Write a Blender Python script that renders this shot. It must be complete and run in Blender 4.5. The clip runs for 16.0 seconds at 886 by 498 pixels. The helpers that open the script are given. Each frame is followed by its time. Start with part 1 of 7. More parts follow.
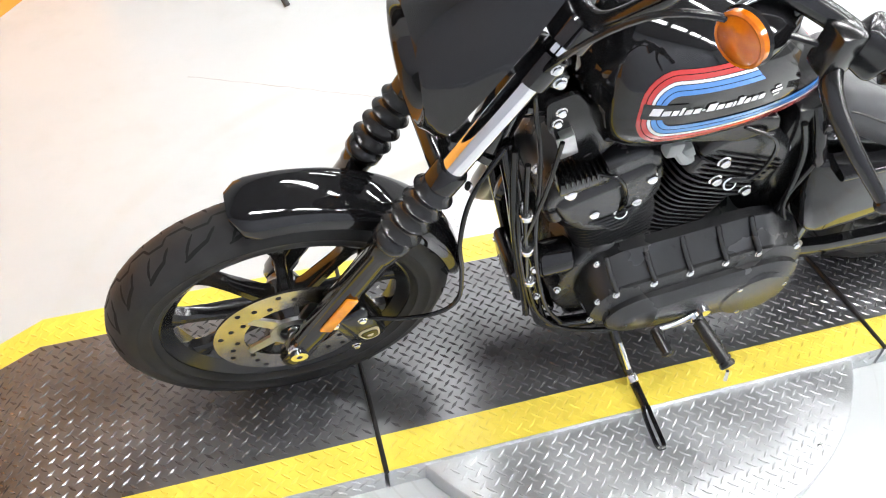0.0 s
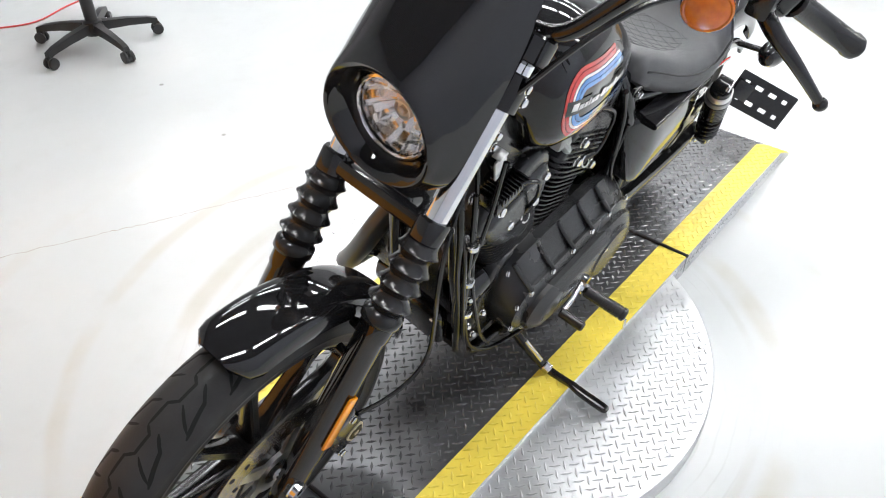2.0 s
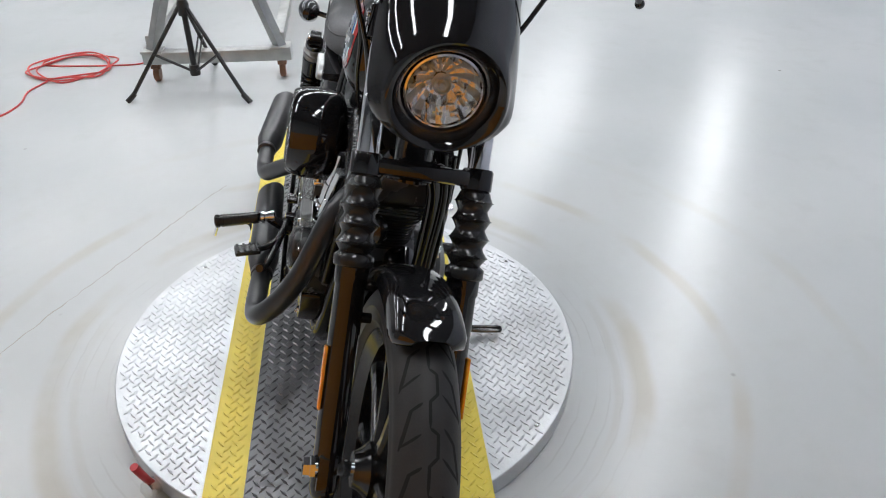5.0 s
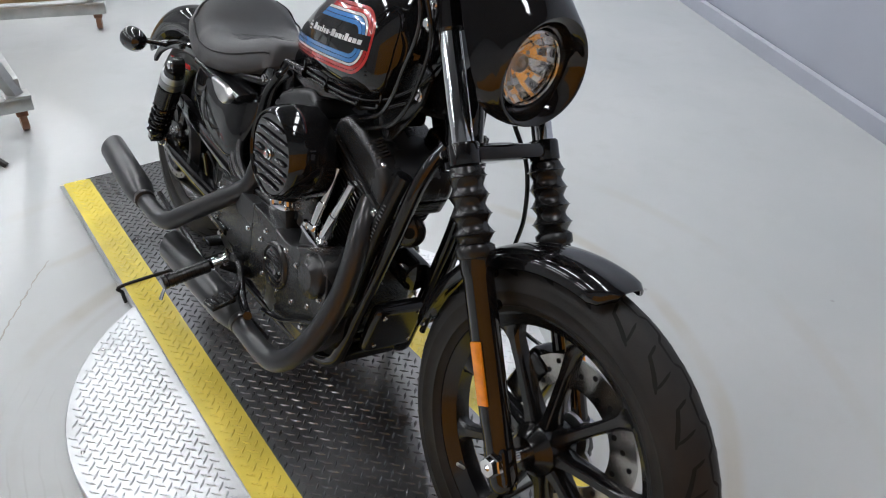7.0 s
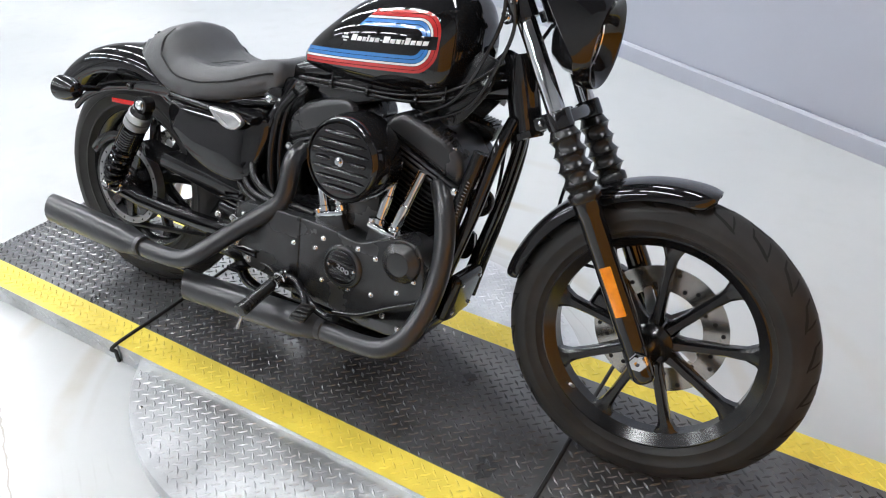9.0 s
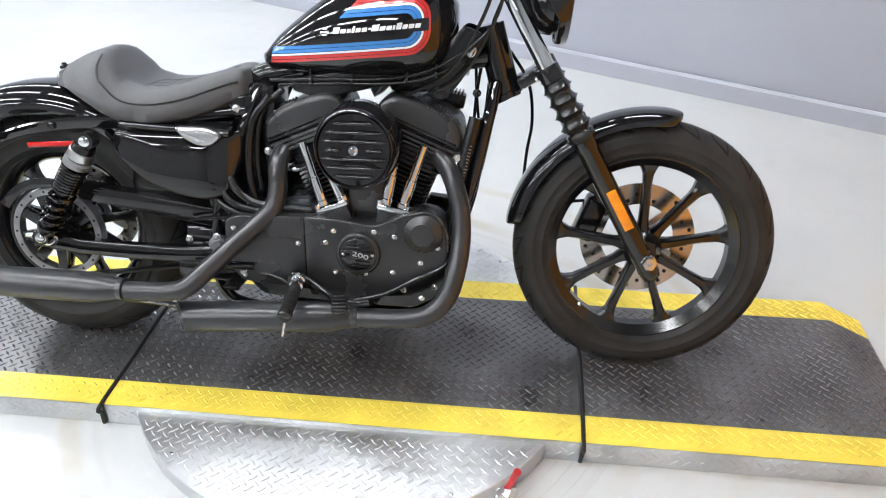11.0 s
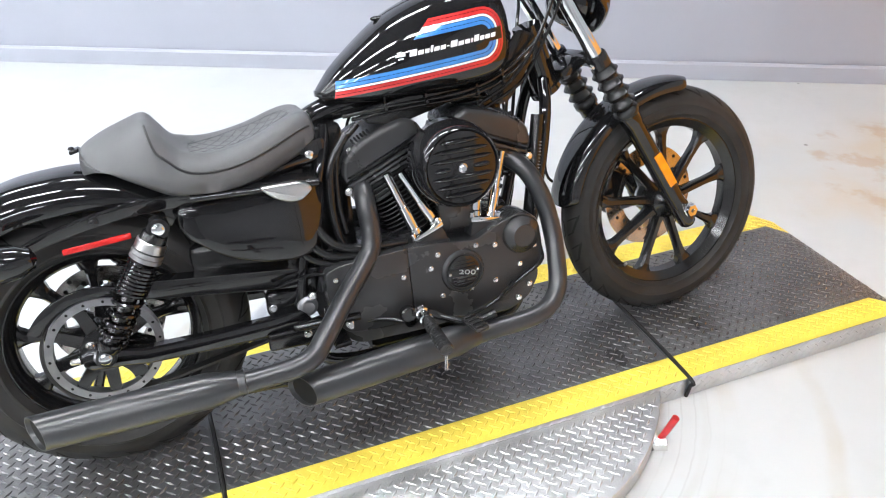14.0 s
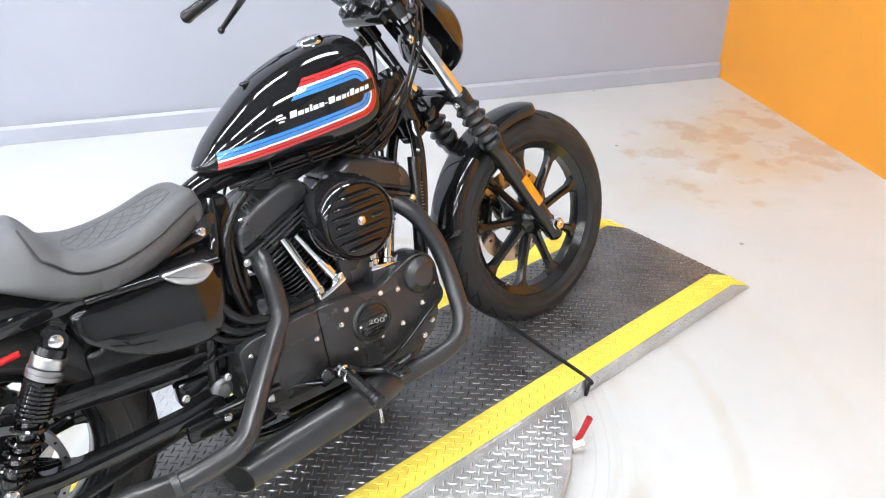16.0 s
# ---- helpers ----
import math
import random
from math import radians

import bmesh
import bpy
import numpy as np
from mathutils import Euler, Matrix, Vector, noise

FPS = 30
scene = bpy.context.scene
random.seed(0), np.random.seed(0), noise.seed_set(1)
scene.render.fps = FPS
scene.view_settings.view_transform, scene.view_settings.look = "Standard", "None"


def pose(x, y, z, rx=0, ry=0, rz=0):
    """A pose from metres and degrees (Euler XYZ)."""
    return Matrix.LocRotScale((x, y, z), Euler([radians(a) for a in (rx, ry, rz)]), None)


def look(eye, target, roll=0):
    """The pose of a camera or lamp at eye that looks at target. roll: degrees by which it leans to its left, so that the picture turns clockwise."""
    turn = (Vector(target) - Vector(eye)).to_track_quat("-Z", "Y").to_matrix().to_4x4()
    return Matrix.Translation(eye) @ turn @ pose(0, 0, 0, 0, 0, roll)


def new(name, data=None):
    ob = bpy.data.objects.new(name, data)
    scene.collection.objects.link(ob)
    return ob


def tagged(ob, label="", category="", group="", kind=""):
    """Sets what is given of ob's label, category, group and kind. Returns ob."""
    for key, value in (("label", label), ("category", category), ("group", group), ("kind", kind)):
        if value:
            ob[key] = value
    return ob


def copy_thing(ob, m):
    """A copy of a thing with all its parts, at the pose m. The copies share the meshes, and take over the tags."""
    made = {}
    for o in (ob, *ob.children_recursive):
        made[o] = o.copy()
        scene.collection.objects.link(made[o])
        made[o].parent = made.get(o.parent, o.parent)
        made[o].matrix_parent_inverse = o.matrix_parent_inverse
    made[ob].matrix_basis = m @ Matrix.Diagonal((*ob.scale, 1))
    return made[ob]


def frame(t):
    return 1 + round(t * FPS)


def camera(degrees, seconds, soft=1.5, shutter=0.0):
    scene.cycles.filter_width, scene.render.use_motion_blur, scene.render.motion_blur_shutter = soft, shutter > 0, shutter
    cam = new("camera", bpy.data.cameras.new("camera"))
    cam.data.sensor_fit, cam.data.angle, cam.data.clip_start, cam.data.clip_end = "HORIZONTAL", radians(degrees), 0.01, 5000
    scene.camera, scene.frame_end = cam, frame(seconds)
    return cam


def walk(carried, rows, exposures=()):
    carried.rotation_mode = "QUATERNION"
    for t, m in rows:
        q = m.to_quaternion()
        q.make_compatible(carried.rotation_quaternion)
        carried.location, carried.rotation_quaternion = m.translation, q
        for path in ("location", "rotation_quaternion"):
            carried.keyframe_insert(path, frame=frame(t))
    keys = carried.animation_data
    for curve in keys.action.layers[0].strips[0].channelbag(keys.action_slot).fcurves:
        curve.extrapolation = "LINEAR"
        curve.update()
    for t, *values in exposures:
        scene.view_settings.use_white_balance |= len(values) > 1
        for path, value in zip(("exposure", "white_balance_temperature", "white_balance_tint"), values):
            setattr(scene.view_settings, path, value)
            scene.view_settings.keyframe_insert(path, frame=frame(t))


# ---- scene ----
from mathutils.bvhtree import BVHTree
cam = camera(60.84, 16.0, soft=1.1)

PATH = [
    (0, (1.498, 1.076, 1.441), (1.113, -0.295, 0.037), 0.16),
    (0.5, (1.654, 1.115, 1.454), (1.042, -0.164, 0.044), -0.43),
    (1, (1.736, 1.072, 1.416), (0.983, -0.141, 0.015), -1.29),
    (1.5, (1.848, 0.918, 1.397), (0.863, -0.273, 0.128), -0.33),
    (2, (1.923, 0.814, 1.413), (0.734, -0.179, 0.147), -0.23),
    (2.5, (2.137, 0.733, 1.365), (0.785, -0.099, 0.148), -1.53),
    (3, (2.281, 0.634, 1.352), (0.840, -0.027, 0.134), -1.47),
    (3.5, (2.322, 0.455, 1.334), (0.835, -0.082, 0.109), -1.05),
    (4, (2.323, 0.327, 1.346), (0.777, 0.018, 0.117), -0.74),
    (4.5, (2.373, 0.208, 1.356), (0.766, 0.067, 0.173), -0.61),
    (4.7, (2.397, 0.144, 1.372), (0.767, 0.135, 0.214), -0.18),
    (6.8, (2.166, -0.570, 1.336), (0.780, 0.344, 0.222), 1.36),
    (7, (2.156, -0.651, 1.334), (0.811, 0.336, 0.231), 1.45),
    (7.5, (2.075, -0.790, 1.351), (0.851, 0.343, 0.248), 0.98),
    (8, (1.927, -0.934, 1.349), (0.825, 0.331, 0.260), 1.23),
    (8.5, (1.844, -1.078, 1.354), (0.849, 0.270, 0.262), 0.61),
    (9, (1.775, -1.283, 1.384), (0.926, 0.158, 0.288), 0.30),
    (9.2, (1.743, -1.347, 1.358), (0.954, 0.149, 0.291), 0.63),
    (11.3, (1.091, -1.642, 1.404), (0.983, 0.018, 0.294), -0.64),
    (11.5, (1.011, -1.639, 1.392), (0.957, 0.026, 0.285), -0.70),
    (12, (0.802, -1.615, 1.390), (0.881, 0.057, 0.295), -0.35),
    (12.5, (0.610, -1.642, 1.384), (0.800, 0.028, 0.300), -0.10),
    (13, (0.445, -1.669, 1.404), (0.799, -0.031, 0.312), -0.22),
    (13.5, (0.332, -1.624, 1.387), (0.845, -0.020, 0.310), -0.75),
    (14, (0.237, -1.524, 1.419), (0.837, 0.037, 0.322), -0.80),
    (14.5, (0.119, -1.463, 1.395), (0.761, 0.093, 0.315), -0.78),
    (15, (0.021, -1.450, 1.413), (0.830, 0.016, 0.319), -0.55),
    (15.5, (0.021, -1.424, 1.430), (0.992, -0.028, 0.377), -1.29),
    (16, (0.047, -1.408, 1.473), (1.102, -0.068, 0.427), -1.54),
]
EXPOSURES = [(0, 1.1, 6750, 10), (1, 0.98, 6750, 10), (2, 0.72, 6700, 10), (3, 0.4, 6600, 10), (3.5, 0.3, 6600, 10), (4.5, -0.1, 6500, 10), (7, -0.22, 6500, 10), (7.5, -0.06, 6500, 10), (9, 0.45, 6500, 10), (11.5, 0.78, 6500, 10), (12.5, 0.88, 6500, 10), (14.5, 1.03, 6500, 10), (16, 1.06, 6500, 10)]
walk(cam, [(t, look(eye, target, roll)) for t, eye, target, roll in PATH], EXPOSURES)

# ---- light ----
world = bpy.data.worlds.new("room_air")
scene.world = world
world.use_nodes = True
world.node_tree.nodes["Background"].inputs[0].default_value = (0.75, 0.82, 0.9, 1)
world.node_tree.nodes["Background"].inputs[1].default_value = 0.3
LAMP_POWER = 26.0
FLOOR_Z = -0.065


# ---- materials ----
def mat(name, color, rough=0.5, metal=0.0, coat=0.0, var=0.0, scale=8.0, bump=0.0, bump_scale=200.0, rough_var=0.0,
        emit=0.0, trans=0.0, coords="Object", spec=0.5):
    """A principled surface with stains at one scale and fine grain at another."""
    m = bpy.data.materials.new(name)
    m.use_nodes = True
    nt = m.node_tree
    b = nt.nodes["Principled BSDF"]
    c = (*color, 1)
    b.inputs["Base Color"].default_value = c
    b.inputs["Roughness"].default_value = rough
    b.inputs["Metallic"].default_value = metal
    b.inputs["Coat Weight"].default_value = coat
    b.inputs["Coat Roughness"].default_value = 0.04
    b.inputs["Transmission Weight"].default_value = trans
    b.inputs["Specular IOR Level"].default_value = spec
    if emit:
        b.inputs["Emission Color"].default_value = c
        b.inputs["Emission Strength"].default_value = emit
    if var or bump or rough_var:
        tc = nt.nodes.new("ShaderNodeTexCoord")
        n1 = nt.nodes.new("ShaderNodeTexNoise")
        n1.inputs["Scale"].default_value, n1.inputs["Detail"].default_value = scale, 6
        nt.links.new(tc.outputs[coords], n1.inputs["Vector"])
        if var:
            r = nt.nodes.new("ShaderNodeValToRGB")
            r.color_ramp.elements[0].position, r.color_ramp.elements[1].position = 0.3, 0.7
            r.color_ramp.elements[0].color = (*[max(0, x * (1 - var)) for x in color], 1)
            r.color_ramp.elements[1].color = (*[min(1, x * (1 + var)) for x in color], 1)
            nt.links.new(n1.outputs["Fac"], r.inputs["Fac"])
            nt.links.new(r.outputs["Color"], b.inputs["Base Color"])
        if rough_var:
            mr = nt.nodes.new("ShaderNodeMapRange")
            mr.inputs["To Min"].default_value, mr.inputs["To Max"].default_value = rough - rough_var, rough + rough_var
            nt.links.new(n1.outputs["Fac"], mr.inputs["Value"])
            nt.links.new(mr.outputs["Result"], b.inputs["Roughness"])
        if bump:
            n2 = nt.nodes.new("ShaderNodeTexNoise")
            n2.inputs["Scale"].default_value, n2.inputs["Detail"].default_value = bump_scale, 3
            nt.links.new(tc.outputs[coords], n2.inputs["Vector"])
            bp = nt.nodes.new("ShaderNodeBump")
            bp.inputs["Strength"].default_value, bp.inputs["Distance"].default_value = bump, 0.002
            nt.links.new(n2.outputs["Fac"], bp.inputs["Height"])
            nt.links.new(bp.outputs["Normal"], b.inputs["Normal"])
    return m


GLOSS = mat("gloss_black_paint", (0.009, 0.009, 0.010), 0.05, spec=0.68)
SATIN = mat("satin_black_metal", (0.009, 0.009, 0.0098), 0.18, bump=0.03, bump_scale=300, rough_var=0.04, spec=0.65)
WRINKLE = mat("wrinkle_black_engine_paint", (0.0245, 0.025, 0.0265), 0.27, var=0.15, bump=0.2, bump_scale=700, rough_var=0.06, spec=0.68)
FIN = mat("cylinder_black_paint", (0.017, 0.017, 0.018), 0.25, bump=0.1, bump_scale=400)
EXHAUST = mat("matt_black_exhaust", (0.024, 0.025, 0.0275), 0.3, var=0.15, scale=5, rough_var=0.05, spec=0.7)
CHROME = mat("chrome", (0.78, 0.79, 0.8), 0.07, metal=1.0)
STEEL = mat("machined_steel", (0.55, 0.55, 0.55), 0.3, metal=1.0, var=0.15, scale=30)
ZINC = mat("zinc_bolt", (0.82, 0.82, 0.81), 0.2, metal=1.0)
RUBBER = mat("tyre_rubber", (0.034, 0.0338, 0.034), 0.45, var=0.3, scale=10, bump=0.15, bump_scale=300, rough_var=0.08, spec=0.16)
# near black: painted shade of grooves, holes and silencer bores; also rivets, horn centre
SHADE_AND_TRIM = mat("shade_and_trim_black", (0.004, 0.004, 0.004), 0.9)
BOOT = mat("rubber_boot", (0.017, 0.017, 0.0175), 0.24, rough_var=0.06, scale=30)
PLASTIC = mat("black_plastic", (0.010, 0.0102, 0.011), 0.2, bump=0.05, bump_scale=500)
VINYL = mat("seat_vinyl", (0.092, 0.094, 0.098), 0.48, var=0.12, scale=12, bump=0.35, bump_scale=900)
PIPING = mat("seat_piping", (0.011, 0.011, 0.012), 0.45)
STITCH = mat("seat_seam", (0.072, 0.074, 0.077), 0.55)
RED = mat("red_decal", (0.55, 0.03, 0.03), 0.18, coat=1.0)
WHITE = mat("white_decal", (0.82, 0.82, 0.82), 0.2, coat=1.0)
BLUE = mat("blue_decal", (0.05, 0.23, 0.62), 0.18, coat=1.0)
AMBER = mat("amber_plastic", (0.95, 0.3, 0.01), 0.2, coat=0.5, var=0.12, scale=60)
AMBER_LENS = mat("amber_lens", (1.0, 0.22, 0.004), 0.08, coat=1.0, var=0.2, scale=70, trans=0.25)
REDLENS = mat("red_reflector", (0.6, 0.015, 0.015), 0.15, coat=0.6, var=0.2, scale=80)
REFLECTOR = mat("headlight_reflector", (0.92, 0.92, 0.92), 0.07, metal=1.0)
GLASS = mat("clear_lens", (1, 1, 1), 0.02, trans=1.0)
SATIN_SILVER = mat("satin_silver", (0.62, 0.62, 0.62), 0.28, metal=1.0)
ROTOR = mat("brake_rotor_steel", (0.5, 0.48, 0.45), 0.22, metal=1.0, var=0.12, scale=40)
BLACK_PLATE = mat("black_tread_plate", (0.145, 0.147, 0.153), 0.31, metal=0.6, var=0.35, scale=6, bump=0.15, bump_scale=250, rough_var=0.12)
BLACK_TREAD = mat("worn_black_tread", (0.17, 0.173, 0.18), 0.22, metal=0.65, var=0.4, scale=9, rough_var=0.1)
YELLOW_TREAD = mat("worn_yellow_tread", (0.87, 0.70, 0.10), 0.3, var=0.12, scale=14, rough_var=0.08)
YELLOW = mat("yellow_floor_paint", (0.86, 0.69, 0.095), 0.4, var=0.1, scale=9, bump=0.2, bump_scale=120, rough_var=0.1)
TREAD_STEEL = mat("galvanised_tread_plate", (0.6, 0.615, 0.63), 0.36, metal=0.85, var=0.16, scale=7, bump=0.25, bump_scale=160, rough_var=0.14)
CORD = mat("black_cord", (0.008, 0.008, 0.008), 0.5)
GREY_WALL = mat("grey_painted_wall", (0.36, 0.38, 0.44), 0.45, var=0.04, scale=1.5, bump=0.06, bump_scale=60)
GREY_TRIM = mat("grey_painted_trim", (0.37, 0.39, 0.45), 0.4, var=0.04, scale=3)
ORANGE_WALL = mat("orange_painted_wall", (0.74, 0.30, 0.03), 0.4, var=0.05, scale=1.5, bump=0.06, bump_scale=60)
CEILING = mat("dark_ceiling", (0.11, 0.11, 0.115), 0.8, var=0.1, scale=2)
HALL_WALL = mat("hall_wall", (0.27, 0.27, 0.28), 0.7, var=0.1, scale=0.8)
UPPER_WALL = mat("grey_upper_wall", (0.3, 0.305, 0.315), 0.6, var=0.06, scale=1.2)
LAMP = mat("lamp_tube", (0.93, 0.955, 0.985), 0.5, emit=LAMP_POWER)
LAMP_BODY = mat("lamp_housing", (0.8, 0.8, 0.8), 0.4)
CHAIR = mat("office_chair_plastic", (0.015, 0.015, 0.016), 0.4)
TRIPOD = mat("tripod_black", (0.014, 0.014, 0.014), 0.4)
REDCORD = mat("red_cable", (0.62, 0.06, 0.05), 0.4)
FRAME_STEEL = mat("grey_steel_frame", (0.42, 0.43, 0.42), 0.35, metal=0.7, var=0.15, scale=12)
CASTER = mat("brown_caster", (0.16, 0.07, 0.035), 0.5, var=0.2, scale=20)
WOOD = mat("plywood", (0.42, 0.27, 0.13), 0.55, var=0.2, scale=9)
LABEL_GREY = mat("grey_label_print", (0.16, 0.16, 0.165), 0.5)
PULLEY = mat("dull_pulley_steel", (0.3, 0.3, 0.31), 0.42, metal=0.9, var=0.2, scale=25)
CREAM = mat("cream_print", (0.62, 0.53, 0.33), 0.4, var=0.1, scale=80)
REDGRIP = mat("red_handle", (0.5, 0.02, 0.025), 0.35, var=0.1, scale=30)


def floor_material():
    """Pale epoxy floor: cloudy tint, tan scuff rings round the turntable, a crack, rust stains by the orange wall."""
    m = bpy.data.materials.new("pale_epoxy_floor")
    m.use_nodes = True
    nt = m.node_tree
    N, L = nt.nodes.new, nt.links.new
    b = nt.nodes["Principled BSDF"]
    tc = N("ShaderNodeTexCoord")

    def noise_at(scale, detail=5, vec=None):
        n = N("ShaderNodeTexNoise")
        n.inputs["Scale"].default_value, n.inputs["Detail"].default_value = scale, detail
        L(vec or tc.outputs["Object"], n.inputs["Vector"])
        return n.outputs["Fac"]

    def math_(op, a, c=None, clamp=False):
        n = N("ShaderNodeMath")
        n.operation, n.use_clamp = op, clamp
        for i, x in enumerate((a, c)):
            if x is None:
                continue
            if isinstance(x, (int, float)):
                n.inputs[i].default_value = x
            else:
                L(x, n.inputs[i])
        return n.outputs[0]

    def ramp(fac, lo, hi):
        n = N("ShaderNodeMapRange")
        n.interpolation_type = "SMOOTHSTEP"
        n.inputs["From Min"].default_value, n.inputs["From Max"].default_value = lo, hi
        L(fac, n.inputs["Value"])
        return n.outputs["Result"]

    def mix(fac, a, c):
        n = N("ShaderNodeMix")
        n.data_type = "RGBA"
        L(fac, n.inputs[0])
        for i, x in ((6, a), (7, c)):
            if isinstance(x, tuple):
                n.inputs[i].default_value = (*x, 1)
            else:
                L(x, n.inputs[i])
        return n.outputs[2]

    def dist(x, y):
        n = N("ShaderNodeVectorMath")
        n.operation = "DISTANCE"
        L(tc.outputs["Object"], n.inputs[0])
        n.inputs[1].default_value = (x, y, 0)
        return n.outputs["Value"]

    cloud = noise_at(0.9)
    col = mix(ramp(cloud, 0.22, 0.78), (0.49, 0.512, 0.517), (0.565, 0.58, 0.58))
    fine = noise_at(7, 8)
    col = mix(math_("MULTIPLY", ramp(fine, 0.5, 0.8), 0.35), col, (0.47, 0.48, 0.47))
    # tan scuff rings round the turntable
    wob = math_("MULTIPLY", math_("SUBTRACT", noise_at(1.3, 3), 0.5), 0.10)
    d = math_("ADD", dist(0.78, -0.03), wob)
    patch = ramp(noise_at(2.2, 4), 0.36, 0.62)
    for r, w, k, tint in ((0.80, 0.032, 0.6, (0.43, 0.385, 0.30)), (0.735, 0.012, 0.3, (0.42, 0.4, 0.36)), (1.05, 0.026, 0.4, (0.45, 0.39, 0.29)), (1.42, 0.03, 0.18, (0.47, 0.42, 0.34))):
        band = math_("SUBTRACT", 1.0, ramp(math_("ABSOLUTE", math_("SUBTRACT", d, r)), w * 0.3, w * 1.4))
        col = mix(math_("MULTIPLY", math_("MULTIPLY", band, patch), k), col, tint)
    # thin arc scratches
    sc = N("ShaderNodeTexWave")
    sc.wave_type, sc.rings_direction = "RINGS", "Z"
    sc.inputs["Scale"].default_value, sc.inputs["Distortion"].default_value, sc.inputs["Detail"].default_value = 9, 2, 4
    mp = N("ShaderNodeMapping")
    mp.inputs["Location"].default_value = (-0.78, 0.03, 0)
    L(tc.outputs["Object"], mp.inputs["Vector"])
    L(mp.outputs["Vector"], sc.inputs["Vector"])
    near = math_("SUBTRACT", 1.0, ramp(d, 0.68, 0.86))
    scr = math_("MULTIPLY", math_("MULTIPLY", ramp(sc.outputs["Fac"], 0.93, 0.99), near), ramp(noise_at(3, 3), 0.45, 0.65))
    col = mix(math_("MULTIPLY", scr, 0.3), col, (0.36, 0.36, 0.35))
    # rust stains near the orange wall
    rust = N("ShaderNodeVectorMath")
    rust.operation = "DISTANCE"
    mp2 = N("ShaderNodeMapping")
    mp2.inputs["Rotation"].default_value = (0, 0, radians(-62))
    mp2.inputs["Scale"].default_value = (0.55, 1.1, 1)
    mp2.inputs["Location"].default_value = (0, 0, 0)
    L(tc.outputs["Object"], mp2.inputs["Vector"])
    L(mp2.outputs["Vector"], rust.inputs[0])
    rm = Matrix.Diagonal((0.55, 1.1, 1)) 
    p = Euler((0, 0, radians(-62))).to_matrix() @ (rm @ Vector((3.45, 0.35, 0)))
    rust.inputs[1].default_value = (p.x, p.y, 0)
    near2 = math_("SUBTRACT", 1.0, ramp(rust.outputs["Value"], 0.1, 1.35))
    spots = ramp(math_("MULTIPLY", near2, noise_at(2.6, 10)), 0.25, 0.7)
    col = mix(math_("MULTIPLY", spots, 0.62), col, (0.53, 0.41, 0.25))
    spots2 = ramp(math_("MULTIPLY", near2, noise_at(7, 10)), 0.42, 0.56)
    col = mix(math_("MULTIPLY", spots2, 0.45), col, (0.46, 0.3, 0.16))
    # small dark chips
    v = N("ShaderNodeTexVoronoi")
    v.inputs["Scale"].default_value = 2.3
    L(tc.outputs["Object"], v.inputs["Vector"])
    chips = math_("SUBTRACT", 1.0, ramp(v.outputs["Distance"], 0.012, 0.03))
    col = mix(math_("MULTIPLY", chips, 0.7), col, (0.2, 0.19, 0.18))
    L(col, b.inputs["Base Color"])
    mr = N("ShaderNodeMapRange")
    mr.inputs["To Min"].default_value, mr.inputs["To Max"].default_value = 0.21, 0.29
    L(cloud, mr.inputs["Value"])
    L(mr.outputs["Result"], b.inputs["Roughness"])
    bp = N("ShaderNodeBump")
    bp.inputs["Strength"].default_value, bp.inputs["Distance"].default_value = 0.12, 0.004
    L(noise_at(14, 4), bp.inputs["Height"])
    L(bp.outputs["Normal"], b.inputs["Normal"])
    return m


FLOOR = floor_material()


# ---- mesh helpers ----
def part(name, bm, material, parent=None, label="", m=None, sharp=38, mats=()):
    """Links a bmesh as one mesh object under a thing or a part."""
    me = bpy.data.meshes.new(name)
    bmesh.ops.recalc_face_normals(bm, faces=bm.faces)
    bm.to_mesh(me)
    bm.free()
    for x in (material, *mats):
        me.materials.append(x)
    me.polygons.foreach_set("use_smooth", [True] * len(me.polygons))
    me.set_sharp_from_angle(angle=radians(sharp))
    ob = new(name, me)
    if parent:
        ob.parent = parent
    if m:
        ob.matrix_basis = m
    if label:
        tagged(ob, label)
    return ob


def again(ob, m, name=None):
    """A second object on the same mesh, with the same parent."""
    o = ob.copy()
    scene.collection.objects.link(o)
    if name:
        o.name = name
    o.matrix_basis = m
    return o


def axis(p, d, up="Y"):
    return Matrix.Translation(p) @ Vector(d).to_track_quat("Z", up).to_matrix().to_4x4()


def loft(bm, rings, cap=True, loop=False):
    """Skin over rings of equal length. loop: the last ring meets the first."""
    vs = [[bm.verts.new(p) for p in r] for r in rings]
    n = len(vs[0])
    for i in range(len(vs) if loop else len(vs) - 1):
        a, b = vs[i], vs[(i + 1) % len(vs)]
        for k in range(n):
            bm.faces.new((a[k], a[(k + 1) % n], b[(k + 1) % n], b[k]))
    if cap and not loop:
        bm.faces.new(vs[0])
        bm.faces.new(vs[-1])
    return vs


def lathe(bm, prof, M=Matrix(), seg=32, loop=False, cap=True):
    """prof: (radius, height) round local z."""
    rings = [[M @ Vector((max(r, 1e-4) * math.cos(2 * math.pi * k / seg), max(r, 1e-4) * math.sin(2 * math.pi * k / seg), h)) for k in range(seg)] for r, h in prof]
    return loft(bm, rings, cap=cap, loop=loop)


